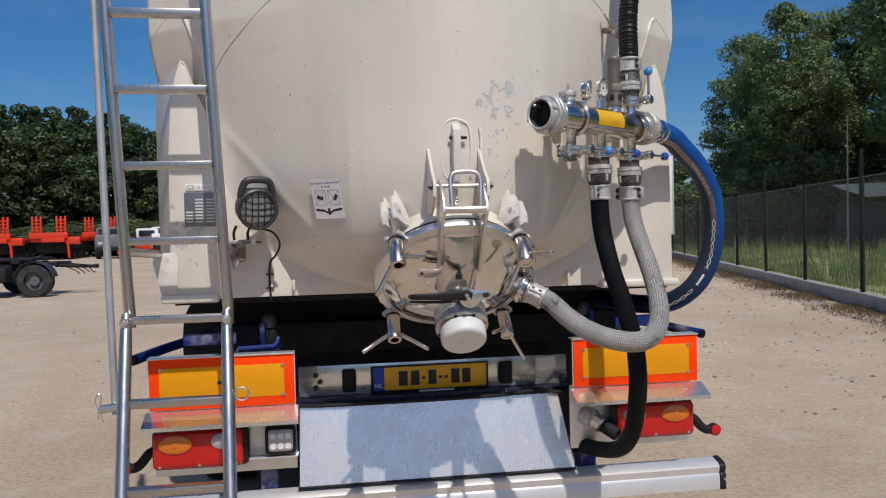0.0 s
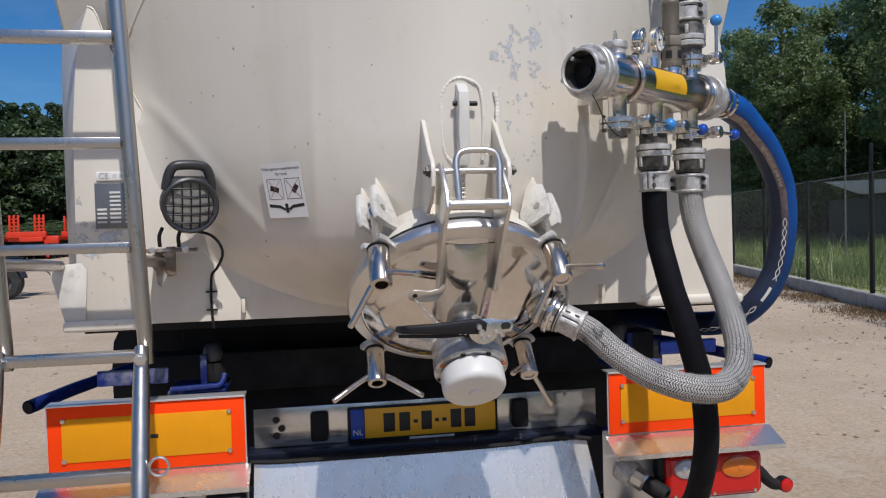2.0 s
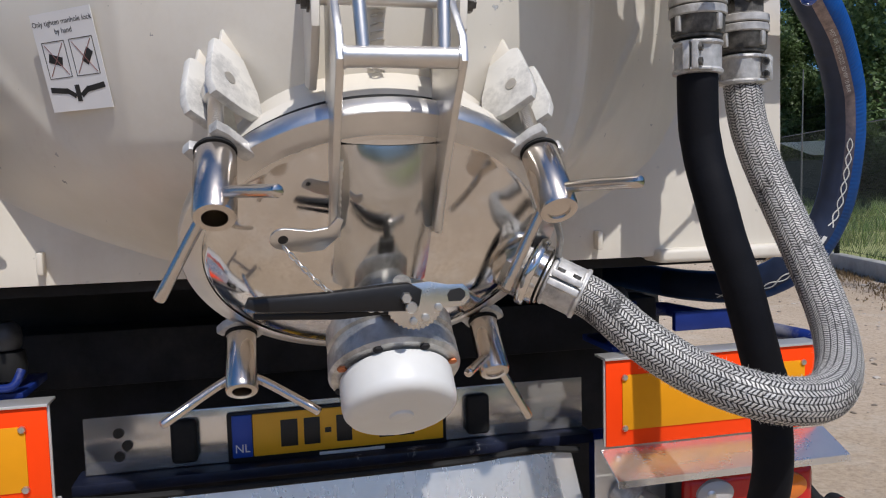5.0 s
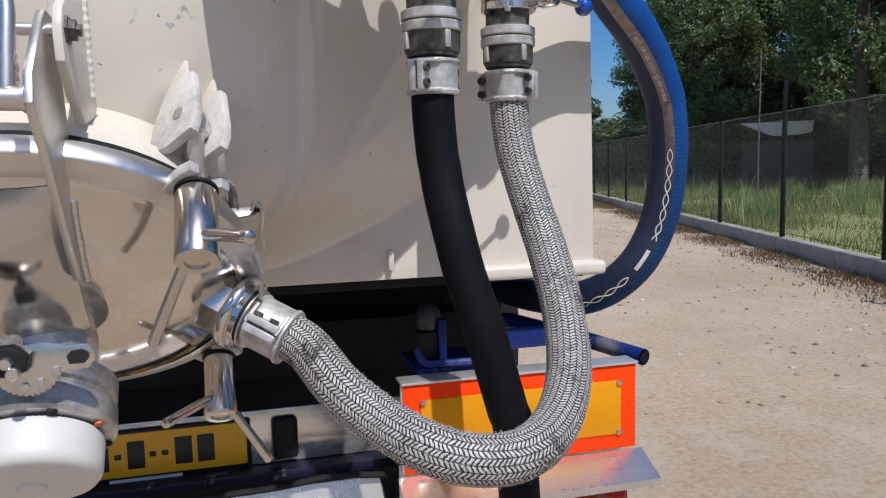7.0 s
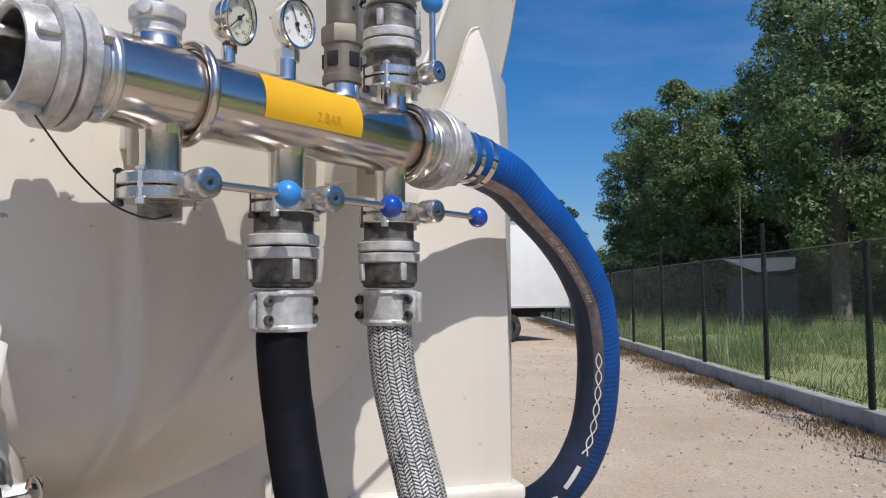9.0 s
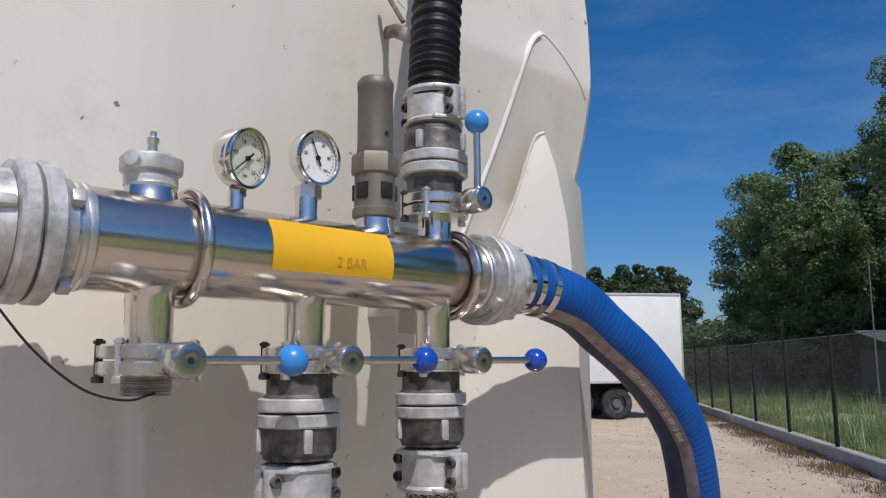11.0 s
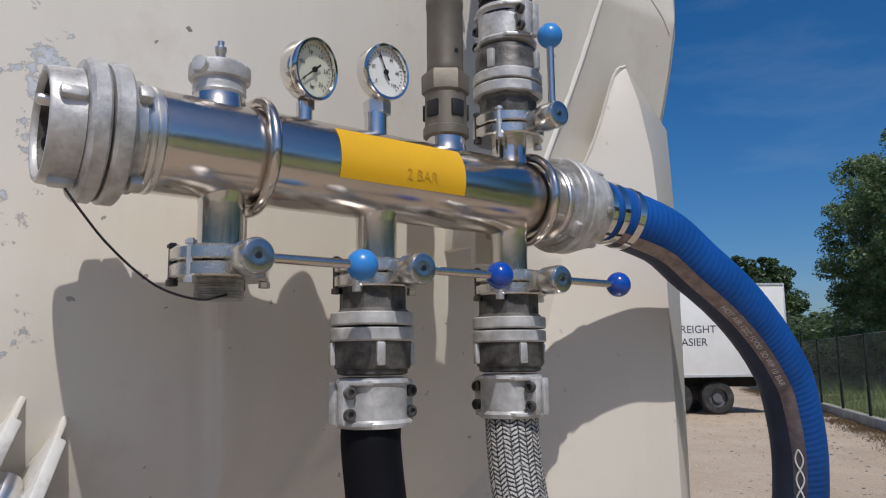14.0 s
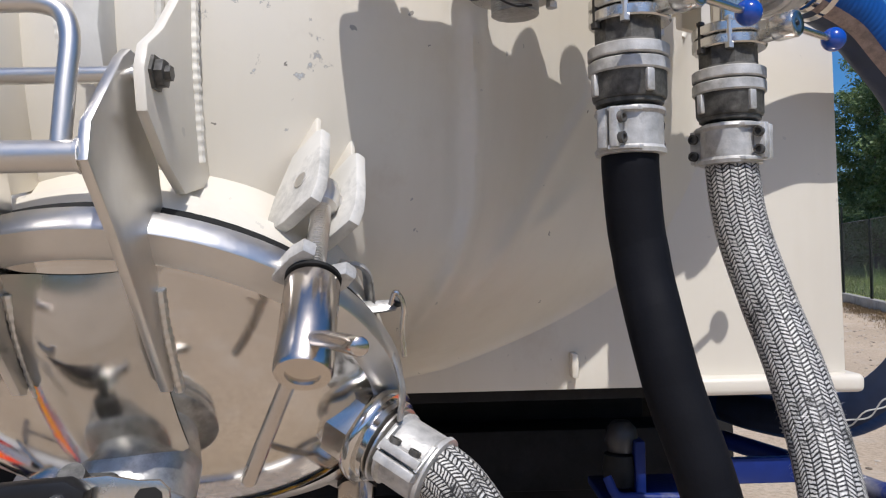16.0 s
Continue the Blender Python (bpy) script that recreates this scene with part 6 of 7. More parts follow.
def hose_text(text, s_mid, ang, size, parent):
    """Print bent onto the blue hose."""
    cu = bpy.data.curves.new("print", "FONT")
    cu.body, cu.size, cu.align_x, cu.align_y = text, size, "CENTER", "CENTER"
    tmp = bpy.data.objects.new("print", cu)
    scene.collection.objects.link(tmp)
    me = bpy.data.meshes.new_from_object(tmp.evaluated_get(bpy.context.evaluated_depsgraph_get()))
    bpy.data.objects.remove(tmp)
    fr = frames_along(bluepts, UP)
    lens = [0.0]
    for i in range(1, len(bluepts)):
        lens.append(lens[-1] + (bluepts[i] - bluepts[i - 1]).length)
    bm = BM()
    bm.from_mesh(me)
    bpy.data.meshes.remove(me)
    for v in bm.verts:
        L = s_mid + v.co.x
        i = max(k for k in range(len(lens) - 1) if lens[k] <= L)
        w = (L - lens[i]) / (lens[i + 1] - lens[i])
        p, x, y = (fr[i][k].lerp(fr[i + 1][k], w) for k in range(3))
        a = ang - v.co.y / 0.0455
        v.co = p + 0.0472 * (x * math.cos(a) + y * math.sin(a))
    return part("print", bm, PRINT, parent, smooth=False)


hose_text("HOT AIR 120C FOOD  SD WP 10 BAR", 0.42, radians(151), 0.013, blueh)
bfr = frames_along(bluepts, UP)
lens = [0.0]
for i in range(1, len(bluepts)):
    lens.append(lens[-1] + (bluepts[i] - bluepts[i - 1]).length)


def on_hose(L, a, lift=0.0013):
    """A place on the blue hose at a length along and an angle round it."""
    i = max(k for k in range(len(lens) - 1) if lens[k] <= L)
    w = (L - lens[i]) / (lens[i + 1] - lens[i])
    p, x, y = (bfr[i][k].lerp(bfr[i + 1][k], w) for k in range(3))
    return p + (0.0455 + lift) * (x * math.cos(a) + y * math.sin(a))


def on_axis(L):
    """The blue hose's direction at a length along it."""
    i = max(k for k in range(len(lens) - 1) if lens[k] <= L)
    return (bluepts[i + 1] - bluepts[i]).normalized()


for s0, s1 in ((0.66, 0.90), (1.0, 1.24)):
    for sg in (-1, 1):
        bm = BM()
        n = int((s1 - s0) / 0.004)
        sweep(bm, [on_hose(s0 + (s1 - s0) * k / n, radians(151) + sg * 0.13 * math.sin((s1 - s0) * k / n * 2 * math.pi / 0.075)) for k in range(n + 1)], 0.0016, 6)
        part("wave_mark", bm, PRINT, blueh)
part("logo_bar", hose_band(bluepts, 0.0455, radians(145), radians(157), 0.92, 0.985, 0.0016), PRINT, blueh)
for s0 in (0.018, 0.044, 0.078):
    bm = BM()
    fr = place(mp(0.362 + s0) if s0 < 0.06 else bluepts[[k for k in range(len(lens)) if lens[k] >= s0][0]], MD if s0 < 0.06 else on_axis(s0))
    lathe(bm, [(0.0455, 0), (0.0478, 0.0005), (0.0478, 0.0125), (0.0455, 0.013)], fr, 40)
    part("band_clip", bm, POLISHED, blueh, "thin steel band clip")
toph = thing("vent_hose", mp(0.226, 0, 0.3), "black corrugated hose rising from the manifold up the tank", "hose")
bm = BM()
tp = spline([mp(0.226, 0, 0.22), mp(0.226, 0, 0.29), (1.312, 3.10, 2.50), (1.33, 3.10, 2.65), (1.345, 3.12, 2.85), (1.33, 3.22, 3.1), (1.25, 3.35, 3.4)], 24)
sweep(bm, tp, 0.036, 32, ripple=0.0022, wave=0.0105)
part("corrugated_tube", bm, CORRUGATED, toph)

# low outlet coupling beside the tail light
lowc = thing("drain_coupling", (1.17, 3.38, 0.84), "metal pipe coupling with a black nozzle beside the tail light", "pipe coupling")
d = Vector((0.55, -0.70, -0.35)).normalized()
LM = place((1.235, 3.42, 0.835), d) @ Matrix.Scale(1.1, 4)
bm = BM()
lathe(bm, [(0.040, -0.03), (0.040, 0.02), (0.030, 0.024)], LM, 30)
part("socket", bm, CAST, lowc)
bm = BM()
lathe(bm, [(0.029, 0.02), (0.033, 0.024), (0.033, 0.06), (0.028, 0.066)], LM, 10)
part("union", bm, SATIN, lowc)
bm = BM()
lathe(bm, [(0.026, 0.06), (0.027, 0.13), (0.024, 0.135), (0.018, 0.135), (0.018, 0.10), (0.0, 0.10)], LM, 28)
part("nozzle", bm, BLACK_RUB, lowc)

# rusty holder between the tank and the vent hose
hb = thing("hose_holder", (1.26, 3.14, 2.44), "short rusty steel holder for the vent hose", "bracket")
bm = BM()
sweep(bm, [Vector((1.235, 3.20, 2.468)), Vector((1.250, 3.145, 2.450)), Vector((1.285, 3.12, 2.424))], 0.011, 10, flat=0.5)
part("bar", bm, RUSTY, hb)
bm = BM()
rod(bm, (1.232, 3.15, 2.52), (1.262, 3.14, 2.462), 0.004, 8)
part("stay", bm, RUSTY, hb)

# ---- ladder ----
ladder = thing("ladder", (-0.39, 2.9, 0.75), "bare aluminium two-section access ladder with flat serrated rungs", "ladder")


def stile(side, z):
    """Where a stile runs at a height: the upper section stands, the folding foot leans out."""
    if side < 0:
        x = -0.622 + (2.5 - z) * 0.044
    else:
        x = -0.286 + (2.5 - z) * 0.043
    y = 3.02 if z > 1.41 else 2.985 - (1.41 - z) * 0.42
    return Vector((x, y, z))


for s in (-1, 1):
    bm = BM()
    sweep(bm, [stile(s, z) for z in (3.4, 2.6, 2.0, 1.7, 1.355 + 0.06)] + [stile(s, 1.42) + Vector((0, 0, -0.06))], 0.0195, 20, first=(1, 0, 0), flat=1.0)
    up = part("upper_stile", bm, ALU, ladder)
    bm = BM()
    pts = [stile(s, z) + Vector((0, -0.012, 0)) for z in (1.41, 1.36, 1.30, 1.2, 1.0, 0.74)]
    sweep(bm, pts, lambda q: 0.0165 + 0.005 * min(1, q / 0.14), 20, first=(1, 0, 0))
    part("lower_stile", bm, ALU, ladder)
    bm = BM()
    lathe(bm, [(0.015, 0), (0.0165, 0.003), (0.0165, 0.012), (0.010, 0.013), (0.010, 0.02), (0, 0.021)], place(stile(s, 1.385) + Vector((0, -0.03, 0)), (s * 0.25, -1, 0)), 6)
    part("pivot_bolt", bm, SATIN, up)
for z in (2.72, 2.455, 2.19, 1.925, 1.66, 1.388, 1.122, 0.862):
    a, b = stile(-1, z), stile(1, z)
    bm = BM()
    c = (a + b) / 2
    dx = (b - a).normalized()
    m = Matrix.Translation(c) @ frame_of(UP, dx)
    box(bm, ((b - a).length - 0.03, 0.042, 0.027), m, 0.003)
    rung = part("rung", bm, ALU, ladder)
    bm = BM()
    n = 9
    for k in range(n):
        for q in (-0.014, 0.014):
            lathe(bm, [(0.005, 0), (0.0042, 0.0007), (0.002, 0.0009)], m @ Matrix.Translation((((k + 0.5) / n - 0.5) * 0.27, q, 0.0133)), 8)
    part("tread_studs", bm, ALU, rung)["kind"] = "stuff"
bm = BM()
c = stile(1, 1.14) + Vector((0.022, -0.02, 0))
sweep(bm, [c + Vector((0.022 + 0.022 * math.cos(q), 0, 0.022 * math.sin(q))) for q in [2 * math.pi * k / 24 for k in range(25)]], 0.0035, 8, caps=False)
part("lock_ring", bm, SATIN, ladder)
for s, end in ((1, (0.01, 3.37)), (-1, (0.040, 3.362))):
    bm = BM()
    a = stile(s, 1.625)
    rod(bm, a, (a.x + end[0], end[1], a.z - 0.02), 0.016, 14)
    part("stand_off", bm, ALU, ladder)
pole = thing("support_pole", (-0.62, 2.93, 1.1), "slim grey steel pole pinned to the ladder foot", "pole")
bm = BM()
sweep(bm, [Vector((-0.680, 3.05, 3.2)), Vector((-0.657, 3.02, 2.5)), Vector((-0.630, 2.97, 1.7)), Vector((-0.606, 2.92, 1.08))], 0.0125, 16)
part("tube", bm, plain("zinc_tube", (0.42, 0.42, 0.42), 0.45, metal=0.5, vary=0.15), pole)
bm = BM()
rod(bm, (-0.652, 2.91, 1.10), (-0.545, 2.89, 1.115), 0.014, 16)
part("pin", bm, SATIN, pole)
bm = BM()
sweep(bm, spline([(-0.66, 2.91, 1.07), (-0.655, 2.90, 1.10), (-0.665, 2.90, 1.13), (-0.655, 2.90, 1.155), (-0.645, 2.90, 1.14), (-0.65, 2.90, 1.10), (-0.64, 2.90, 1.06)], 6), 0.002, 6)
part("spring_clip", bm, SATIN, pole)

# ---- work lamp on the left support ----
lamp = thing("work_lamp", (-0.17, 3.33, 1.66), "dark grey round work lamp with handle and wire grille", "work lamp")
LF = Vector((0.34, -0.92, -0.17)).normalized()
LC = Vector((-0.142, 3.175, 1.770))
LP = place(LC, LF, UP.cross(LF)) @ Matrix.Scale(0.93, 4)
bm = BM()
lathe(bm, [(0.0, -0.105), (0.04, -0.105), (0.062, -0.095), (0.076, -0.06), (0.080, -0.02), (0.080, 0.005), (0.083, 0.006), (0.084, 0.016), (0.078, 0.02), (0.069, 0.017), (0.068, 0.008)], LP, 44, close=False)
part("housing", bm, GREY_PLASTIC, lamp)
bm = BM()
lathe(bm, [(0.069, 0.008), (0.05, 0.010), (0.0, 0.0115)], LP, 36)
part("lens", bm, LAMP_GLASS, lamp, "frosted glass lens")
for k in range(-2, 3):
    for turn in (0, 1):
        q = k * 0.0255
        L = math.sqrt(max(0.0, 0.073 ** 2 - q * q))
        bm = BM()
        m = LP @ Matrix.Rotation(turn * math.pi / 2, 4, "Z")
        sweep(bm, [m @ Vector((-L + 2 * L * i / 8, q, 0.016 + 0.009 * (1 - ((i - 4) / 4) ** 2))) for i in range(9)], 0.0022, 8)
        part("grille_bar", bm, BLACK, lamp)
bm = BM()
sweep(bm, spline([LP @ Vector(p) for p in ((-0.066, 0.045, -0.010), (-0.060, 0.085, -0.006), (-0.046, 0.112, -0.004), (-0.02, 0.119, -0.002), (0.02, 0.119, -0.002), (0.046, 0.112, -0.004), (0.060, 0.085, -0.006), (0.066, 0.045, -0.010))], 6), 0.0135, 14)
part("handle", bm, GREY_PLASTIC, lamp)
bm = BM()
box(bm, (0.13, 0.045, 0.07), LP @ Matrix.Translation((0, 0.060, -0.03)), 0.016)
part("shoulder", bm, GREY_PLASTIC, lamp)
for a in ((-0.237, 1.673), (-0.185, 1.671)):
    bm = BM()
    sweep(bm, spline([(a[0], 3.24, a[1] - 0.018), (a[0], 3.235, a[1] + 0.012), (a[0] + 0.012, 3.215, a[1] + 0.034)], 5), 0.0055, 10)
    part("hook", bm, BLACK, lamp)
bm = BM()
span(bm, (-0.275, 3.225, 1.640), (-0.135, 3.262, 1.650), 0.002)
span(bm, (-0.275, 3.262, 1.636), (-0.225, 3.375, 1.648), 0.002)
arm = part("bracket", bm, RUSTY, lamp, "rusty chipped steel bracket")
bm = BM()
span(bm, (-0.222, 3.242, 1.572), (-0.196, 3.250, 1.655), 0.002)
plate(bm, [(-0.262, 1.632), (-0.235, 1.64), (-0.222, 1.60), (-0.205, 1.588), (-0.20, 1.572), (-0.225, 1.566), (-0.238, 1.537), (-0.25, 1.55), (-0.253, 1.585), (-0.266, 1.60)], Matrix.Translation((0, 3.255, 0)) @ Matrix(((1, 0, 0, 0), (0, 0, -1, 0), (0, 1, 0, 0), (0, 0, 0, 1))), 0.006, 0.001)
part("hanger", bm, RUSTY, arm)
for x in (-0.254, -0.165):
    bm = BM()
    lathe(bm, [(0.010, 0), (0.010, 0.005), (0.006, 0.006), (0.006, 0.012), (0, 0.013)], place((x, 3.224, 1.646), (0, -1, 0)), 6)
    part("nut", bm, SATIN, arm)
bm = BM()
sweep(bm, spline([(-0.150, 3.20, 1.695), (-0.125, 3.22, 1.695), (-0.092, 3.235, 1.682), (-0.070, 3.245, 1.652), (-0.069, 3.26, 1.622), (-0.088, 3.29, 1.588), (-0.112, 3.35, 1.562), (-0.118, 3.366, 1.50), (-0.116, 3.366, 1.44), (-0.113, 3.37, 1.40)], 8), 0.0042, 8)
part("cable", bm, BLACK_RUB, lamp)
for z in (1.51, 1.455):
    bm = BM()
    span(bm, (-0.132, 3.360, z), (-0.100, 3.370, z + 0.005), 0.001)
    part("cable_tie", bm, BLACK, lamp)

# ---- small square work light beside the left tail light ----
sq = thing("led_work_light", (-0.092, 3.37, 0.775), "small square black LED work light with a clear ribbed lens", "work light")
bm = BM()
span(bm, (-0.155, 3.345, 0.782), (-0.030, 3.42, 0.897), 0.016, 3)
part("housing", bm, BLACK, sq)
bm = BM()
span(bm, (-0.143, 3.338, 0.795), (-0.042, 3.36, 0.886), 0.014, 3)
part("lens", bm, CLEAR_LENS, sq)
for x in (-0.122, -0.092, -0.062):
    for z in (0.82, 0.86):
        bm = BM()
        lathe(bm, [(0.013, 0), (0.011, 0.002), (0.004, -0.004), (0, -0.004)], place((x, 3.336, z), (0, -1, 0)), 16)
        part("reflector_cup", bm, LED, sq)
bm = BM()
span(bm, (-0.235, 3.36, 0.765), (-0.025, 3.42, 0.772), 0.002)
part("mount_strip", bm, ALU_SHEET, sq)

# ---- plates and stickers ----
dat = thing("data_plate", (-0.38, 3.365, 1.70), "engraved grey metal data plate on the tank support", "data plate")
bm = BM()
span(bm, (-0.440, 3.366, 1.712), (-0.316, 3.3695, 1.846), 0.001)
part("sheet", bm, plain("engraved_plate", (0.20, 0.21, 0.22), 0.35, metal=0.6, vary=0.2), dat)
for x0, x1, n in ((-0.434, -0.407, 4), (-0.398, -0.368, 8), (-0.356, -0.324, 8)):
    for k in range(n):
        bm = BM()
        z = 1.728 + 0.0125 * k
        span(bm, (x0, 3.3645, z), (x1, 3.3664, z + 0.006))
        part("bar", bm, PRINT, dat)
bm = BM()
span(bm, (-0.434, 3.3655, 1.854), (-0.335, 3.3695, 1.880), 0.001)
ce = part("upper_strip", bm, WHITE, dat)
letters("mark", "CE", 0.024, place((-0.413, 3.3645, 1.867), (0, -1, 0), (1, 0, 0)), plain("engraved_mark", (0.35, 0.35, 0.35), 0.5), ce)
for k in range(3):
    bm = BM()
    span(bm, (-0.388 + 0.018 * k, 3.3648, 1.861), (-0.376 + 0.018 * k, 3.3656, 1.873))
    part("mark_bar", bm, PRINT, ce)

tl, tr = Vector((0.063, 3.092, 1.862)), Vector((0.170, 3.000, 1.866))
sx = (tr - tl).normalized()
bl = on_shell(0.090 - XC, 1.722) + Vector((0, -0.004, 0))
sy = (tl - bl)
sy = (sy - sx * sy.dot(sx)).normalized()
sn = sx.cross(sy)
ST = Matrix.Translation((tl + tr) / 2 - sy * 0.072 + sn * 0.010) @ Matrix((sx, sy, sn)).transposed().to_4x4() @ Matrix.Rotation(-0.03, 4, "Z") @ Matrix.Translation((0, 0.008, 0)) @ Matrix.Diagonal((1.16, 1.05, 1.0, 1.0))
stick = thing("warning_sticker", ST.translation, "white instruction sticker with crossed-out tool drawings", "sticker")
bm = BM()
box(bm, (0.118, 0.142, 0.0008), ST)
part("paper", bm, WHITE, stick)
letters("line", "Only tighten manhole lock", 0.0108, ST @ Matrix.Translation((0, 0.056, 0.0006)), INK, stick, 0.0001)
letters("line", "by hand", 0.0108, ST @ Matrix.Translation((0, 0.043, 0.0006)), INK, stick, 0.0001)
for x in (-0.026, 0.028):
    bm = BM()
    for w, h, ox, oy in ((0.044, 0.001, 0, 0.026), (0.044, 0.001, 0, -0.026), (0.001, 0.052, -0.022, 0), (0.001, 0.052, 0.022, 0)):
        box(bm, (w, h, 0.0003), ST @ Matrix.Translation((x + ox, 0.004 + oy, 0.0007)))
    part("frame", bm, INK, stick)
    for a in (0.9, -0.9):
        bm = BM()
        box(bm, (0.058, 0.0011, 0.0003), ST @ Matrix.Translation((x, 0.004, 0.0009)) @ Matrix.Rotation(a, 4, "Z"))
        part("cross_line", bm, plain("red_grey_ink", (0.30, 0.14, 0.13), 0.5), stick)
for x, w, a in ((-0.028, 0.026, -0.3), (0.034, 0.022, 0.9)):
    bm = BM()
    box(bm, (w, 0.013, 0.0003), ST @ Matrix.Translation((x, 0.004, 0.0008)) @ Matrix.Rotation(a, 4, "Z"), 0.0001)
    part("tool_drawing", bm, INK, stick)
bm = BM()
box(bm, (0.009, 0.024, 0.0003), ST @ Matrix.Translation((0.0, -0.046, 0.0008)))
for s in (-1, 1):
    box(bm, (0.034, 0.008, 0.0003), ST @ Matrix.Translation((s * 0.036, -0.040, 0.0008)) @ Matrix.Rotation(s * 0.12, 4, "Z"))
    box(bm, (0.02, 0.007, 0.0003), ST @ Matrix.Translation((s * 0.014, -0.045, 0.0008)) @ Matrix.Rotation(s * 0.55, 4, "Z"))
part("handle_drawing", bm, INK, stick)

# ---- fence ----
SP = 3.067
posts = list(range(-5, 13))
fence = thing("wire_fence", fence_at(0), "dark coated chain-link fence on steel posts along the kerb", "fence")
for k in posts:
    bm = BM()
    s = k * SP
    box(bm, (0.065, 0.065, 2.0), Matrix.Translation(fence_at(s, 0.0, 1.405)) @ frame_of(UP, FD), 0.006)
    if k % 2 == 0:
        box(bm, (0.05, 0.05, 0.5), Matrix.Translation(fence_at(s, 0.0, 2.635)) @ frame_of(UP, FD), 0.004)
    part("post", bm, FENCE_PAINT, fence)
for z, r in ((2.40, 0.009), (1.43, 0.003), (0.47, 0.004), (2.56, 0.0025), (2.69, 0.0025), (2.82, 0.0025)):
    bm = BM()
    rod(bm, fence_at(posts[0] * SP, 0, z), fence_at(posts[-1] * SP + 3, 0, z), r, 6)
    part("line_wire", bm, FENCE_TOP if z == 2.40 else FENCE_PAINT, fence)
# the mesh: two families of slanting wires
vs, fs = [], []
z0, z1, pitch, rr = 0.45, 2.395, 0.065, 0.0016
s = posts[0] * SP - 2.0
while s < posts[-1] * SP + 2:
    for d in (-1, 1):
        a, b = fence_at(s, 0.002 * d, z0), fence_at(s + d * (z1 - z0), 0.002 * d, z1)
        t = (b - a).normalized()
        e1 = t.cross(FN).normalized() * rr
        e2 = FN * rr
        i = len(vs)
        for p in (a, b):
            for q in (0, 2.1, 4.2):
                vs.append(p + e1 * math.cos(q) + e2 * math.sin(q))
        for q in range(3):
            fs.append((i + q, i + (q + 1) % 3, i + 3 + (q + 1) % 3, i + 3 + q))
    s += pitch
loc = Matrix.Translation(-fence.location)
mesh_from("chain_link", [loc @ v for v in vs], fs, plain("fence_mesh_coating", (0.045, 0.05, 0.048), 0.5, vary=0.2, sheen=0.4), fence)["kind"] = "stuff"


# ---- plants ----
def blades(name, spots, mat, label, lo, hi, wide, seed):
    """One mesh of many grass blades at the given places."""
    rng = np.random.default_rng(seed)
    n = len(spots)
    base = np.array(spots)
    h = rng.uniform(lo, hi, n) * (0.55 + 0.9 * rng.random(n) ** 2)
    a = rng.uniform(0, 2 * np.pi, n)
    w = rng.uniform(0.5, 1.0, n) * wide
    lean = rng.normal(0, 0.3, (n, 2)) * h[:, None]
    dx, dy = np.cos(a) * w, np.sin(a) * w
    v = np.zeros((n, 5, 3))
    v[:, 0] = base + np.stack([-dx, -dy, np.zeros(n)], 1)
    v[:, 1] = base + np.stack([dx, dy, np.zeros(n)], 1)
    v[:, 2] = base + np.stack([dx * 0.7 + lean[:, 0] * 0.4, dy * 0.7 + lean[:, 1] * 0.4, h * 0.6], 1)
    v[:, 3] = base + np.stack([-dx * 0.7 + lean[:, 0] * 0.4, -dy * 0.7 + lean[:, 1] * 0.4, h * 0.6], 1)
    v[:, 4] = base + np.stack([lean[:, 0], lean[:, 1], h], 1)
    me = bpy.data.meshes.new(name)
    idx = np.arange(n)[:, None] * 5
    quads = idx + np.array([0, 1, 2, 3])
    tris = idx + np.array([3, 2, 4])
    loops = np.concatenate([quads, tris], 1).ravel()
    me.vertices.add(n * 5)
    me.vertices.foreach_set("co", v.ravel())
    me.loops.add(n * 7)
    me.loops.foreach_set("vertex_index", loops)
    me.polygons.add(n * 2)
    me.polygons.foreach_set("loop_start", (np.arange(n)[:, None] * 7 + np.array([0, 4])).ravel())
    me.update(calc_edges=True)
    me.validate()
    me.materials.append(mat)
    ob = new(name, me)
    return tagged(ob, label, "grass", kind="stuff")


rng = np.random.default_rng(3)
spots = []
for k in range(78000):
    s, o = rng.uniform(-8, 34), 0.2 + abs(rng.normal(0, 1)) * 5.5
    patch = noise.noise(Vector((s * 0.35, o * 0.6, 2)))
    if patch > rng.uniform(-0.5, 0.35):
        p = fence_at(s, o)
        spots.append((p.x, p.y, GZ + 0.19 + 0.012 * o))
blades("meadow_grass", spots, GRASS, "uneven green meadow grass with seeding stalks", 0.06, 0.24, 0.013, 5)
spots = []
for k in range(62000):
    s = rng.uniform(-6, 34)
    o = -0.1 - abs(rng.normal(0, 0.36))
    if noise.noise(Vector((s * 0.8, 4, 1))) > rng.uniform(-0.5, 0.5):
        p = fence_at(s, o)
        spots.append((p.x, p.y, GZ - 0.01))
blades("kerb_weeds", spots, DRY, "dry straw-coloured weeds and litter along the kerb", 0.015, 0.08, 0.012, 8)


# loose stones on the sand, thicker towards the kerb
rng = np.random.default_rng(21)
vs, fs = [], []
ICO = [Vector(q).normalized() for q in ((0, 0, 1), (0.89, 0, 0.45), (0.28, 0.85, 0.45), (-0.72, 0.53, 0.45), (-0.72, -0.53, 0.45), (0.28, -0.85, 0.45), (0.72, 0.53, -0.3), (-0.28, 0.85, -0.3), (-0.89, 0, -0.3), (-0.28, -0.85, -0.3), (0.72, -0.53, -0.3))]
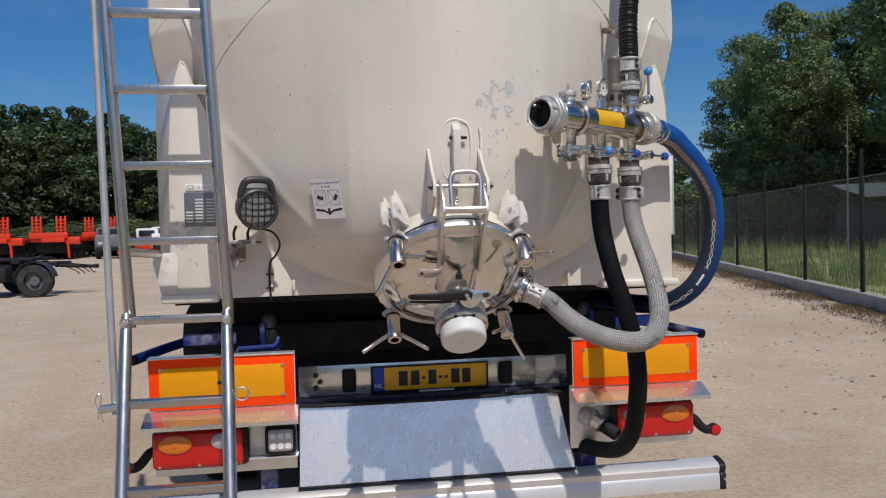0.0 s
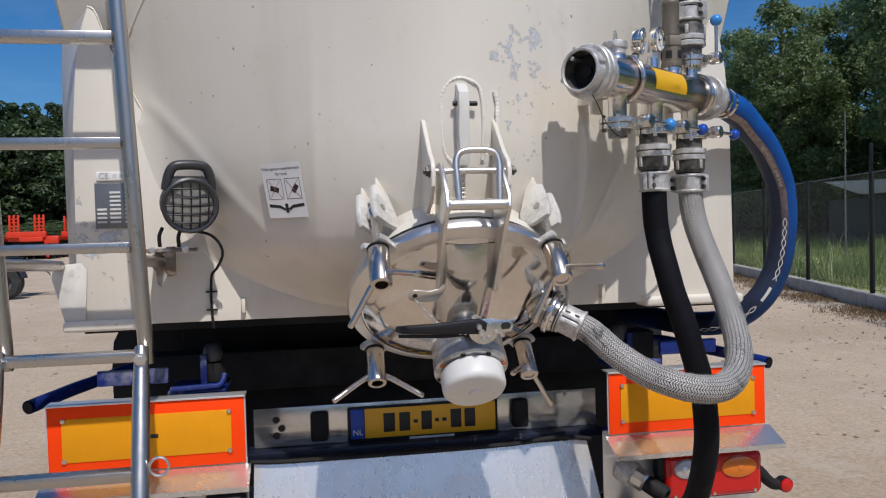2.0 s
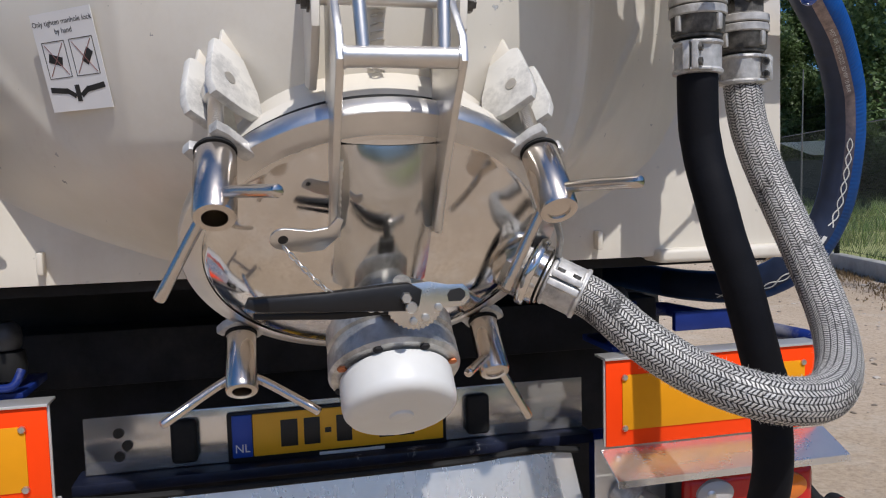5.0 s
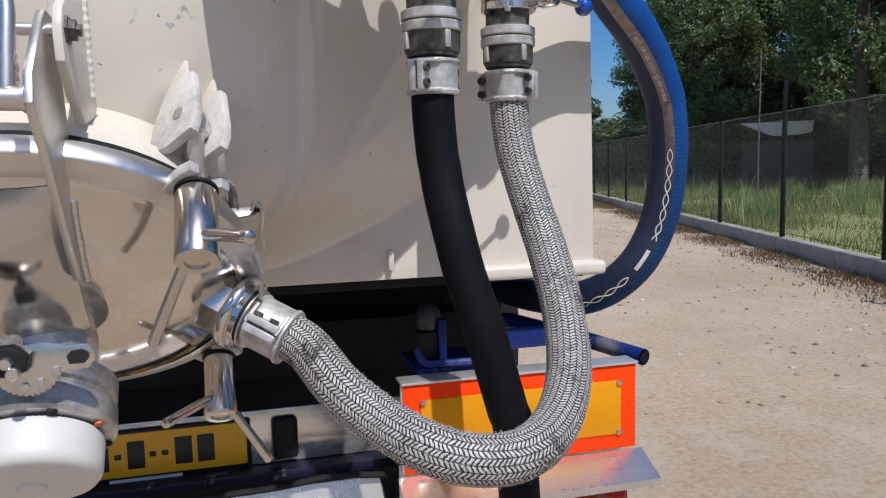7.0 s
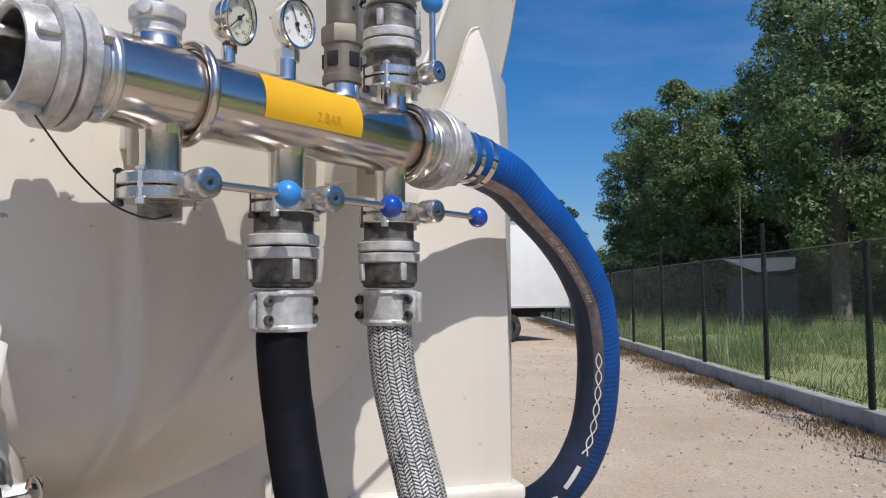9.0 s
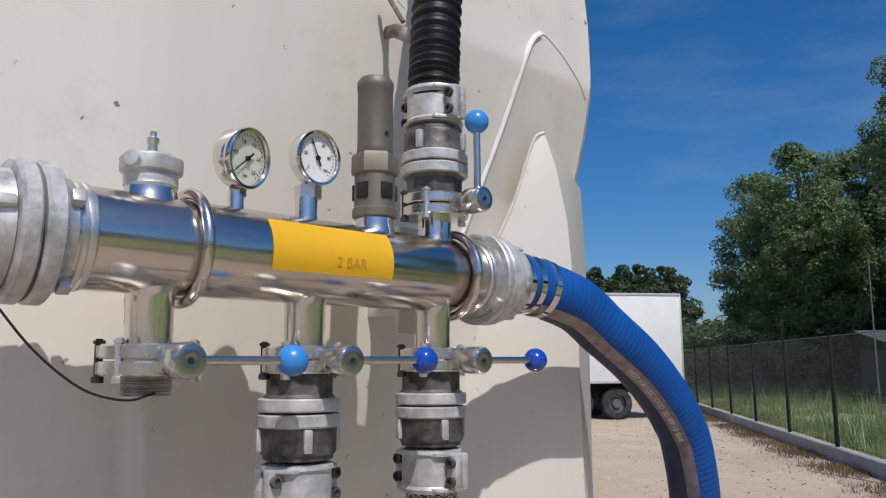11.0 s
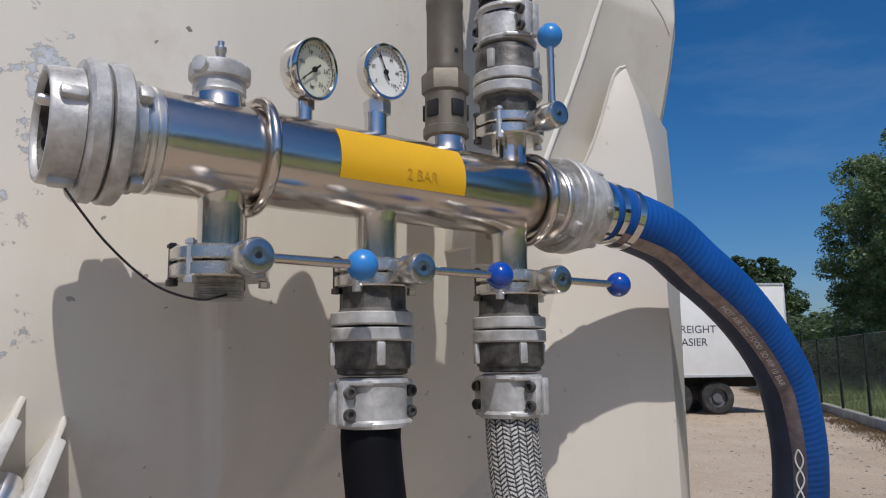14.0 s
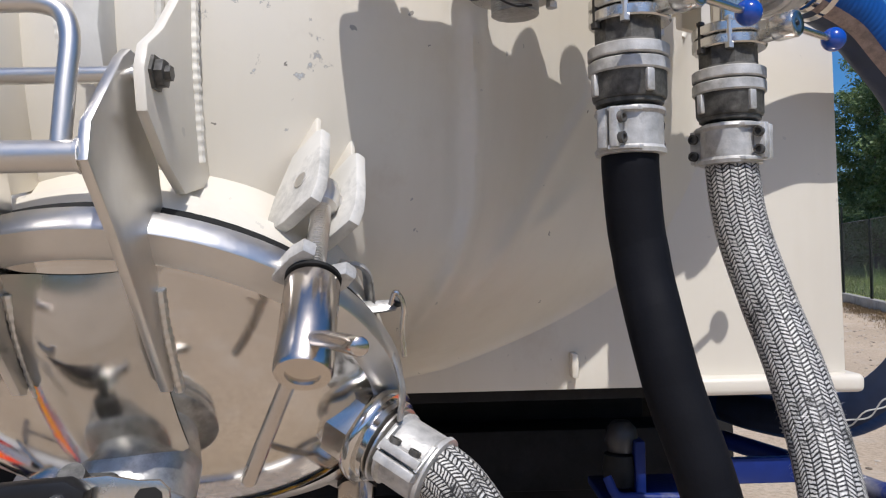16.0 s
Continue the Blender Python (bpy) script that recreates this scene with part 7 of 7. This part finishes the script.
ICF = [(0, 1, 2), (0, 2, 3), (0, 3, 4), (0, 4, 5), (0, 5, 1), (1, 6, 2), (2, 6, 7), (2, 7, 3), (3, 7, 8), (3, 8, 4), (4, 8, 9), (4, 9, 5), (5, 9, 10), (5, 10, 1), (1, 10, 6)]
for k in range(5200):
    if k % 3:
        p = fence_at(rng.uniform(-8, 20), -0.15 - abs(rng.normal(0, 2.6)))
    else:
        p = Vector((rng.uniform(-14, 9), rng.uniform(2, 24), 0))
    r = 0.006 + 0.020 * rng.random() ** 3
    i = len(vs)
    sx, sy, sz, tw = rng.uniform(0.7, 1.5), rng.uniform(0.7, 1.3), rng.uniform(0.4, 0.8), rng.uniform(0, 6)
    for q in ICO:
        x, y = q.x * sx * r, q.y * sy * r
        vs.append((p.x + x * math.cos(tw) - y * math.sin(tw), p.y + x * math.sin(tw) + y * math.cos(tw), GZ + 0.15 * r + q.z * sz * r))
    fs += [(a + i, b + i, c + i) for a, b, c in ICF]
tagged(mesh_from("loose_stones", vs, fs, STONE), "loose small stones and grit scattered on the sandy yard", "gravel", kind="stuff")


spots = []
for k in range(420):
    s, o = rng.uniform(-7, 32), 0.5 + 9.0 * rng.random() ** 0.7
    if noise.noise(Vector((s * 0.3, o * 0.35, 7))) < rng.uniform(-0.25, 0.2):
        continue
    for j in range(int(rng.uniform(20, 110))):
        p = fence_at(s + rng.normal(0, 0.28), max(0.25, o + rng.normal(0, 0.28)))
        spots.append((p.x, p.y, GZ + 0.19 + 0.012 * o))
blades("tall_weeds", spots, WEEDS, "tall pale weeds in loose clumps on the meadow", 0.22, 0.62, 0.015, 15)


def crown_mesh(name, shape, clumps, leaves, size, mat, seed):
    """A crown: many small leaf faces gathered in clumps inside a tall uneven outline. shape: rows of (height, radius)."""
    rng = np.random.default_rng(seed)
    hs, rs = np.array([a for a, b in shape]), np.array([b for a, b in shape])
    cen = []
    while len(cen) < clumps:
        h = rng.uniform(hs[0], hs[-1])
        R = np.interp(h, hs, rs)
        if rng.random() > (R / rs.max()) ** 0.8:
            continue
        a, r = rng.uniform(0, 2 * np.pi), R * math.sqrt(rng.uniform(0.12, 1.0))
        cen.append((r * math.cos(a), r * math.sin(a), h, 0.26 + 0.46 * rng.random() + 0.085 * R))
    cen = np.array(cen)
    pick = rng.integers(0, clumps, leaves)
    d = rng.normal(0, 1, (leaves, 3))
    d /= np.linalg.norm(d, axis=1)[:, None]
    rad = cen[pick, 3] * rng.uniform(0.35, 1.0, leaves) ** 0.5
    c = cen[pick, :3] + d * rad[:, None] * np.array([1.15, 1.15, 0.8])
    nrm = d * 0.7 + rng.normal(0, 0.5, (leaves, 3)) + np.array([0, 0, 0.4])
    nrm /= np.linalg.norm(nrm, axis=1)[:, None]
    t = np.cross(nrm, rng.normal(0, 1, (leaves, 3)))
    t /= np.linalg.norm(t, axis=1)[:, None]
    b = np.cross(nrm, t)
    sz = size * rng.uniform(0.6, 1.35, leaves)
    v = np.stack([c - t * sz[:, None], c + b * (sz * 0.55)[:, None], c + t * sz[:, None], c - b * (sz * 0.55)[:, None]], 1)
    me = bpy.data.meshes.new(name)
    me.vertices.add(leaves * 4)
    me.vertices.foreach_set("co", v.ravel())
    me.loops.add(leaves * 4)
    me.loops.foreach_set("vertex_index", np.arange(leaves * 4))
    me.polygons.add(leaves)
    me.polygons.foreach_set("loop_start", np.arange(leaves) * 4)
    me.update(calc_edges=True)
    me.materials.append(mat)
    return me, cen


def tree_kind(name, label, shape, clumps, leaves, size, mat, seed, trunk_r):
    t = thing(name, (0, 0, 0), label, "tree", "yard trees")
    me, cen = crown_mesh("crown", shape, clumps, leaves, size, mat, seed)
    ob = new("crown", me)
    ob.parent = t
    top = shape[-1][0]
    rng = np.random.default_rng(seed + 1)
    bm = BM()
    pts = spline([(0, 0, -0.2), (0.05, 0.03, top * 0.2), (-0.08, 0.06, top * 0.45), (0.06, -0.05, top * 0.7), (0, 0, top * 0.93)], 6)
    sweep(bm, pts, lambda s: trunk_r * (1.25 - s / top) + 0.02, 12)
    for k in range(26):
        c = cen[rng.integers(0, len(cen))]
        zb = max(top * 0.14, c[2] - rng.uniform(1.0, 2.6))
        a = Vector((0, 0, zb))
        b = Vector(c[:3])
        sweep(bm, spline([a, a.lerp(b, 0.5) + Vector((0, 0, -0.15)), b], 4), lambda s: max(0.012, trunk_r * 0.28 * (1 - s / ((b - a).length + 0.5))), 7)
    part("trunk", bm, BARK, t)
    return t


poplar = tree_kind("poplar_tree", "tall full-leaved poplar tree behind the fence", ((1.6, 1.0), (3.0, 2.2), (6, 2.9), (9, 2.7), (11.5, 1.9), (13.2, 0.5)), 160, 40000, 0.095, LEAF, 11, 0.24)
poplar_b = tree_kind("poplar_tree", "broad dark green poplar tree with an open lower crown", ((2.4, 0.9), (4.5, 2.6), (8, 3.4), (11, 3.2), (13.5, 2.2), (15.5, 0.6)), 135, 38000, 0.10, LEAF, 23, 0.30)
oak = tree_kind("oak_tree", "rounded dark green oak tree at the far edge of the yard", ((1.2, 2.2), (3, 4.0), (6, 4.8), (9, 4.2), (11.5, 2.6), (13, 0.8)), 200, 32000, 0.185, LEAF_OAK, 37, 0.34)
# stays out of view; added only to fill what the steel reflects
unseen_oak = tree_kind("oak_tree", "loose dark green oak tree out of view, added for reflections", ((1.2, 2.2), (3, 4.0), (6, 4.8), (9, 4.2), (11.5, 2.6), (13, 0.8)), 120, 5200, 0.46, LEAF_OAK, 41, 0.34)


def polar(az, dist, x0=1.0, y0=2.0):
    a = radians(az - 0.9)
    return Vector((x0 + dist * math.sin(a), y0 + dist * math.cos(a), GZ))


def put_tree(kind, az, dist, scale, turn, first=False):
    m = Matrix.Translation(polar(az, dist)) @ Matrix.Rotation(turn, 4, "Z")
    if first:
        kind.matrix_basis = m @ Matrix.Scale(scale, 4)
        return kind
    c = copy_thing(kind, m)
    c.scale = (scale, scale, scale * (0.94 + 0.12 * ((turn * 7) % 1)))
    return c


put_tree(poplar, 34.4, 37, 0.86, 0.4, True)
put_tree(poplar_b, 44.5, 31, 0.92, 1.1, True)
put_tree(oak, -33.0, 74, 1.0, 0.7, True)
put_tree(unseen_oak, 86, 60, 0.9, 0.2, True)
RIGHT = ((poplar, 31.6, 41, 0.80, 1.7), (poplar, 37.0, 39, 0.86, 2.9), (poplar_b, 41.0, 40, 0.92, 0.2), (poplar_b, 49.0, 36, 1.0, 2.2), 
         (poplar_b, 55, 34, 1.0, 5.1), (poplar, 66, 26, 1.0, 2.0), (poplar_b, 74, 27, 1.0, 3.0), (oak, 24.8, 92, 1.04, 1.0), (oak, 22.6, 95, 1.10, 2.0), (oak, 19.8, 98, 1.06, 3.2), (oak, 17.2, 100, 1.0, 4.0),
         (oak, 28.2, 88, 0.52, 5.0), (oak, 31.5, 66, 0.62, 0.5), (oak, 36.0, 58, 0.62, 1.5), (oak, 41.0, 52, 0.62, 2.4), (oak, 46.0, 47, 0.6, 3.3), (oak, 51.0, 44, 0.6, 4.4))
LEFT = ((oak, -14.5, 80, 1.05, 1.2), (oak, -17.5, 76, 1.0, 2.1), (oak, -20.2, 80, 1.12, 3.3), (oak, -22.3, 75, 1.02, 4.2), (oak, -24.6, 78, 1.22, 5.2), (oak, -27.4, 75, 0.96, 0.3), (oak, -29.8, 78, 1.06, 1.4), (oak, -36, 76, 1.0, 2.6), (oak, -40, 78, 1.05, 3.9), (oak, -11.0, 84, 1.0, 4.9), (oak, -7.5, 86, 1.0, 0.6), (oak, -45, 80, 1.0, 1.8))
# unseen trees added round the rest of the yard, for reflections in the steel
UNSEEN_ROUND = tuple((unseen_oak, 95 + 9.5 * i, 58 + (i * 7) % 9, 0.85 + 0.05 * (i % 4), i * 1.3) for i in range(19))
for kind, az, dist, sc, turn in RIGHT + LEFT + UNSEEN_ROUND:
    put_tree(kind, az, dist, sc, turn)

# low thicket that closes the view under the trees
me, _ = crown_mesh("thicket", ((0.0, 1.0), (1.2, 1.0), (2.6, 0.55)), 160, 12000, 0.05, LEAF_DARK, 77)
rng = np.random.default_rng(9)
vsum, k = [], 0
src = np.empty(len(me.vertices) * 3)
me.vertices.foreach_get("co", src)
src = src.reshape(-1, 3)
bpy.data.meshes.remove(me)
blocks = []
for az, dist in [(29 + 1.5 * i, 50 - 0.34 * i + rng.uniform(-2, 2)) for i in range(32)] + [(-48 + 2.1 * i, 72 + rng.uniform(-2, 3)) for i in range(22)] + [(2 + 2.0 * i, 90 + rng.uniform(-3, 3)) for i in range(12)]:
    p = polar(az, dist)
    sc = dist / 38.0
    high = 0.42 if az < 0 else 1.0          # only low scrub under the far trees
    q = src * np.array([2.6 * sc, 2.6 * sc, high * sc]) * rng.uniform(0.8, 1.25) + np.array([p.x, p.y, GZ])
    blocks.append(q)
v = np.concatenate(blocks)
n = len(v) // 4
me = bpy.data.meshes.new("thicket")
me.vertices.add(n * 4)
me.vertices.foreach_set("co", v.ravel())
me.loops.add(n * 4)
me.loops.foreach_set("vertex_index", np.arange(n * 4))
me.polygons.add(n)
me.polygons.foreach_set("loop_start", np.arange(n) * 4)
me.update(calc_edges=True)
me.materials.append(LEAF_DARK)
tagged(new("thicket", me), "dark leafy undergrowth below the trees", "undergrowth", kind="stuff")


# ---- far vehicles ----
def wheel(parent, c, axis, r, w):
    bm = BM()
    lathe(bm, [(r * 0.56, 0), (r * 0.57, -w / 2), (r * 0.9, -w / 2), (r, -w * 0.38), (r, w * 0.38), (r * 0.9, w / 2), (r * 0.57, w / 2), (r * 0.56, 0)], place(c, axis), 32, False)
    t = part("wheel", bm, TYRE, parent)
    bm = BM()
    lathe(bm, [(r * 0.58, -w * 0.35), (r * 0.56, -w * 0.1), (r * 0.3, -w * 0.05), (r * 0.28, -w * 0.3), (0, -w * 0.32)], place(c, axis), 24, False)
    lathe(bm, [(r * 0.58, w * 0.35), (r * 0.56, w * 0.1), (r * 0.3, w * 0.05), (r * 0.28, w * 0.3), (0, w * 0.32)], place(c, axis), 24, False)
    part("rim", bm, plain("wheel_rim", (0.13, 0.13, 0.135), 0.5, metal=0.3) if "wheel_rim" not in bpy.data.materials else bpy.data.materials["wheel_rim"], t)


# white box trailer on the right
bx = thing("box_trailer", (6.5, 26.5, 0), "white box semi-trailer standing side-on across the yard", "trailer")
BT = Matrix.Translation((12.18, 25.6, GZ)) @ Matrix.Rotation(radians(2), 4, "Z")
bm = BM()
box(bm, (13.4, 2.5, 2.84), BT @ Matrix.Translation((-6.7, 1.25, 2.56)), 0.03)
body = part("box_body", bm, TRAILER_WHITE, bx)
bm = BM()
for z in (1.17, 3.97):
    box(bm, (13.42, 0.03, 0.07), BT @ Matrix.Translation((-6.7, -0.01, z)))
part("edge_rail", bm, ALU_SHEET, bx)
bm = BM()
box(bm, (0.06, 2.52, 2.86), BT @ Matrix.Translation((0.02, 1.25, 2.56)), 0.01)
part("corner_frame", bm, ALU_SHEET, bx)
for word, x, z in (("FREIGHT", -2.84, 2.58), ("EASIER", -2.98, 2.19)):
    letters("lettering", word, 0.33, BT @ Matrix.Translation((x, -0.006, z)) @ frame_of((0, -1, 0), (1, 0, 0)), plain("dark_lettering", (0.06, 0.065, 0.09), 0.5) if word == "FREIGHT" else bpy.data.materials["dark_lettering"], body, 0.002)
bm = BM()
box(bm, (13.0, 1.2, 0.16), BT @ Matrix.Translation((-6.7, 1.25, 1.06)))
box(bm, (12.0, 0.1, 0.2), BT @ Matrix.Translation((-6.7, 0.8, 0.92)))
part("under_frame", bm, DARK, bx)
for x in (-2.2, -3.5, -4.8, -11.5):
    for y in (0.3, 2.2):
        wheel(bx, BT @ Vector((x, y, 0.5)), (0, 1, 0), 0.5, 0.36)

# drawbar dolly on the left
dl = thing("drawbar_dolly", (-8.4, 22.2, 0), "black drawbar trailer dolly with a single tyre row and mudguard", "trailer")
D = Matrix.Translation((-7.44, 21.6, GZ))
for x, y in ((0.0, -0.1), (-1.15, 1.9)):
    wheel(dl, D @ Vector((x, y, 0.43)), (0, 1, 0), 0.43, 0.34)
bm = BM()
lathe(bm, [(0.475, -0.2), (0.49, -0.2), (0.49, 0.2), (0.475, 0.2), (0.475, -0.2)], place(D @ Vector((0, -0.1, 0.45)), (0, 1, 0)), 40, False)
bmesh.ops.delete(bm, geom=[v for v in bm.verts if v.co.z < GZ + 0.52], context="VERTS")
part("mudguard", bm, GREY_PLASTIC, dl)
bm = BM()
box(bm, (5.0, 0.25, 0.22), D @ Matrix.Translation((-2.75, 0.3, 0.80)), 0.02)
box(bm, (5.0, 0.25, 0.22), D @ Matrix.Translation((-2.75, 1.5, 0.80)), 0.02)
box(bm, (0.6, 0.5, 0.40), D @ Matrix.Translation((-0.95, -0.1, 0.60)), 0.05)
box(bm, (4.0, 1.6, 0.07), D @ Matrix.Translation((-2.15, 0.9, 0.98)), 0.02)
box(bm, (0.5, 1.2, 0.10), D @ Matrix.Translation((0.15, 0.9, 0.84)), 0.02)
part("frame", bm, DARK, dl)
for x, y in ((-0.55, 0.1), (-1.25, 0.1), (-1.25, 1.6)):
    bm = BM()
    lathe(bm, [(0.09, 0), (0.13, 0.02), (0.13, 0.10), (0.09, 0.12)], D @ Matrix.Translation((x, y, 0.86)), 18)
    part("air_bag", bm, BLACK_RUB, dl)
for y in (0.45, 1.35):
    bm = BM()
    sweep(bm, [D @ Vector((0.3, y, 0.80)), D @ Vector((0.75, 0.9 + (y - 0.9) * 0.5, 0.76)), D @ Vector((1.05, 0.9, 0.74))], 0.045, 10)
    part("drawbar", bm, DARK, dl)
bm = BM()
rod(bm, D @ Vector((1.0, 0.9, 0.74)), D @ Vector((1.28, 0.9, 0.74)), 0.04, 10, 0.06)
part("towing_eye", bm, DARK, dl)
rng = random.Random(12)
for k in range(4):
    bm = BM()
    x1 = 0.75 + 0.14 * k
    sweep(bm, spline([D @ Vector((0.35, 0.7, 0.82)), D @ Vector((x1 - 0.2, 0.75, 0.72 + 0.02 * k)), D @ Vector((x1, 0.8, 0.60 + rng.uniform(-0.03, 0.04))), D @ Vector((x1 + 0.05, 0.8, 0.52 + 0.03 * k))], 5), 0.014, 7)
    part("air_line", bm, BLACK_RUB, dl)


def low_loader(x, y, turn=0.0):
    """A low-loader seen from its rear: deck, cross beam and two raised ladder-like ramps."""
    at = Vector((x - 1.0, y, GZ))
    t = thing("low_loader", at, "bright red low-loader trailer with raised rear ramps", "trailer", "low-loader trailers")
    m = Matrix.Translation(at) @ Matrix.Rotation(turn, 4, "Z")
    bm = BM()
    box(bm, (2.5, 7.0, 0.30), m @ Matrix.Translation((0, 3.6, 1.42)), 0.03)
    part("deck", bm, TRAILER_RED, t)
    bm = BM()
    box(bm, (2.55, 0.35, 0.42), m @ Matrix.Translation((0, 0.0, 1.72)), 0.05)
    box(bm, (1.5, 0.25, 0.30), m @ Matrix.Translation((0.35, -0.16, 1.40)), 0.03)
    part("rear_frame", bm, TRAILER_RED, t)
    bm = BM()
    box(bm, (1.0, 0.5, 0.55), m @ Matrix.Translation((1.55, 0.2, 1.35)), 0.12)
    part("side_box", bm, TRAILER_RED, t)
    for c in (-0.80, 0.80):
        for q in (-0.28, 0.0, 0.28):
            bm = BM()
            box(bm, (0.13, 0.12, 1.15), m @ Matrix.Translation((c + q, 0.1, 2.50)), 0.02)
            part("ramp_post", bm, TRAILER_RED, t)
        for z in (2.08, 2.32, 2.56, 2.80):
            bm = BM()
            box(bm, (0.68, 0.08, 0.09), m @ Matrix.Translation((c, 0.14, z)), 0.01)
            part("ramp_rung", bm, TRAILER_RED, t)
    bm = BM()
    sweep(bm, [m @ Vector((1.25, 0.0, 1.2)), m @ Vector((1.3, 0.0, 0.15))], 0.09, 10)
    part("landing_leg", bm, TRAILER_RED, t)
    for q in (2.0, 3.3, 4.6):
        for e in (-0.95, 0.95):
            wheel(t, m @ Vector((e, q, 0.42)), m.to_3x3() @ Vector((1, 0, 0)), 0.42, 0.3)
    bm = BM()
    box(bm, (2.2, 6.2, 0.75), m @ Matrix.Translation((0.0, 3.8, 0.85)), 0.02)
    part("underbody", bm, DARK, t)
    return t


low_loader(-21.85, 57.0)
low_loader(-18.1, 57.0)
low_loader(-16.1, 62.0)


def truck_cab(x, y, mat, label):
    p = Vector((x - 1.0, y, GZ))
    t = thing("parked_truck", p, label, "truck", "parked trucks")
    m = Matrix.Translation(p) @ Matrix.Rotation(0.3, 4, "Z")
    bm = BM()
    box(bm, (2.3, 1.8, 1.1), m @ Matrix.Translation((0, 0, 1.15)), 0.12)
    box(bm, (2.1, 1.3, 0.7), m @ Matrix.Translation((0, 0.2, 1.85)), 0.12)
    part("cab", bm, mat, t)
    bm = BM()
    box(bm, (1.8, 0.05, 0.5), m @ Matrix.Translation((0, -0.47, 1.86)), 0.02)
    part("windscreen", bm, glossy("dark_glass", (0.02, 0.025, 0.03), 0.08) if "dark_glass" not in bpy.data.materials else bpy.data.materials["dark_glass"], t)
    bm = BM()
    box(bm, (2.2, 0.12, 0.3), m @ Matrix.Translation((0, -0.93, 0.7)), 0.03)
    part("bumper", bm, DARK, t)
    for x in (-0.8, 0.8):
        bm = BM()
        box(bm, (0.35, 0.06, 0.2), m @ Matrix.Translation((x, -0.92, 1.1)), 0.02)
        part("headlight", bm, CLEAR_LENS, t)
    for x in (-0.9, 0.9):
        wheel(t, m @ Vector((x, 0.1, 0.45)), m.to_3x3() @ Vector((1, 0, 0)), 0.45, 0.3)
        wheel(t, m @ Vector((x, 2.6, 0.45)), m.to_3x3() @ Vector((1, 0, 0)), 0.45, 0.3)
    bm = BM()
    box(bm, (1.0, 3.4, 0.3), m @ Matrix.Translation((0, 1.6, 0.75)), 0.02)
    part("frame", bm, DARK, t)
    return t


truck_cab(-13.9, 57.0, VEHICLE_GREY, "grey flat-nosed truck parked under the trees")
truck_cab(-10.8, 60.0, TRAILER_WHITE, "white truck cab parked under the trees")
bus = thing("light_van", (-12.6, 60.0, 0), "red and white light van parked under the trees", "van")
bm = BM()
span(bm, (-12.9, 59.0, 0.5), (-11.2, 63.0, 1.35), 0.1)
part("lower_body", bm, TRAILER_RED, bus)
bm = BM()
span(bm, (-12.85, 59.2, 1.36), (-11.25, 62.9, 2.1), 0.12)
part("upper_body", bm, TRAILER_WHITE, bus)
bm = BM()
span(bm, (-12.6, 59.15, 1.5), (-11.5, 59.22, 1.95), 0.02)
part("windscreen", bm, bpy.data.materials["dark_glass"], bus)
for x in (-12.75, -11.35):
    wheel(bus, Vector((x, 59.8, 0.34)), (1, 0, 0), 0.34, 0.22)
    wheel(bus, Vector((x, 62.2, 0.34)), (1, 0, 0), 0.34, 0.22)
bus.location += Vector((-1.0, 0, GZ))

# pale hall and a thin pole behind the fence
p = polar(39.4, 33.0)
hall = thing("storage_hall", p, "low pale storage hall with a white roof edge behind the meadow", "building")
m = Matrix.Translation(p) @ Matrix.Rotation(radians(-36), 4, "Z")
bm = BM()
box(bm, (2.6, 2.2, 2.2), m @ Matrix.Translation((0.1, 1.2, 1.1)))
part("wall", bm, plain("grey_hall_wall", (0.045, 0.055, 0.05), 0.6), hall)
bm = BM()
plate(bm, [(-1.35, 2.92), (1.35, 2.95), (1.30, 2.50), (0.9, 2.42), (0.0, 2.38), (-0.2, 2.42)], m @ Matrix(((1, 0, 0, 0), (0, 0, -1, 0), (0, 1, 0, 0), (0, 0, 0, 1))), 0.3, 0.02)
part("roof_edge", bm, TRAILER_WHITE, hall)
mast = thing("mast", polar(38.3, 24), "thin pale metal mast behind the fence", "mast")
bm = BM()
b = polar(38.3, 24)
rod(bm, b, b + Vector((0.03, 0, 4.6)), 0.028, 10, 0.016)
part("tube", bm, FENCE_TOP, mast)
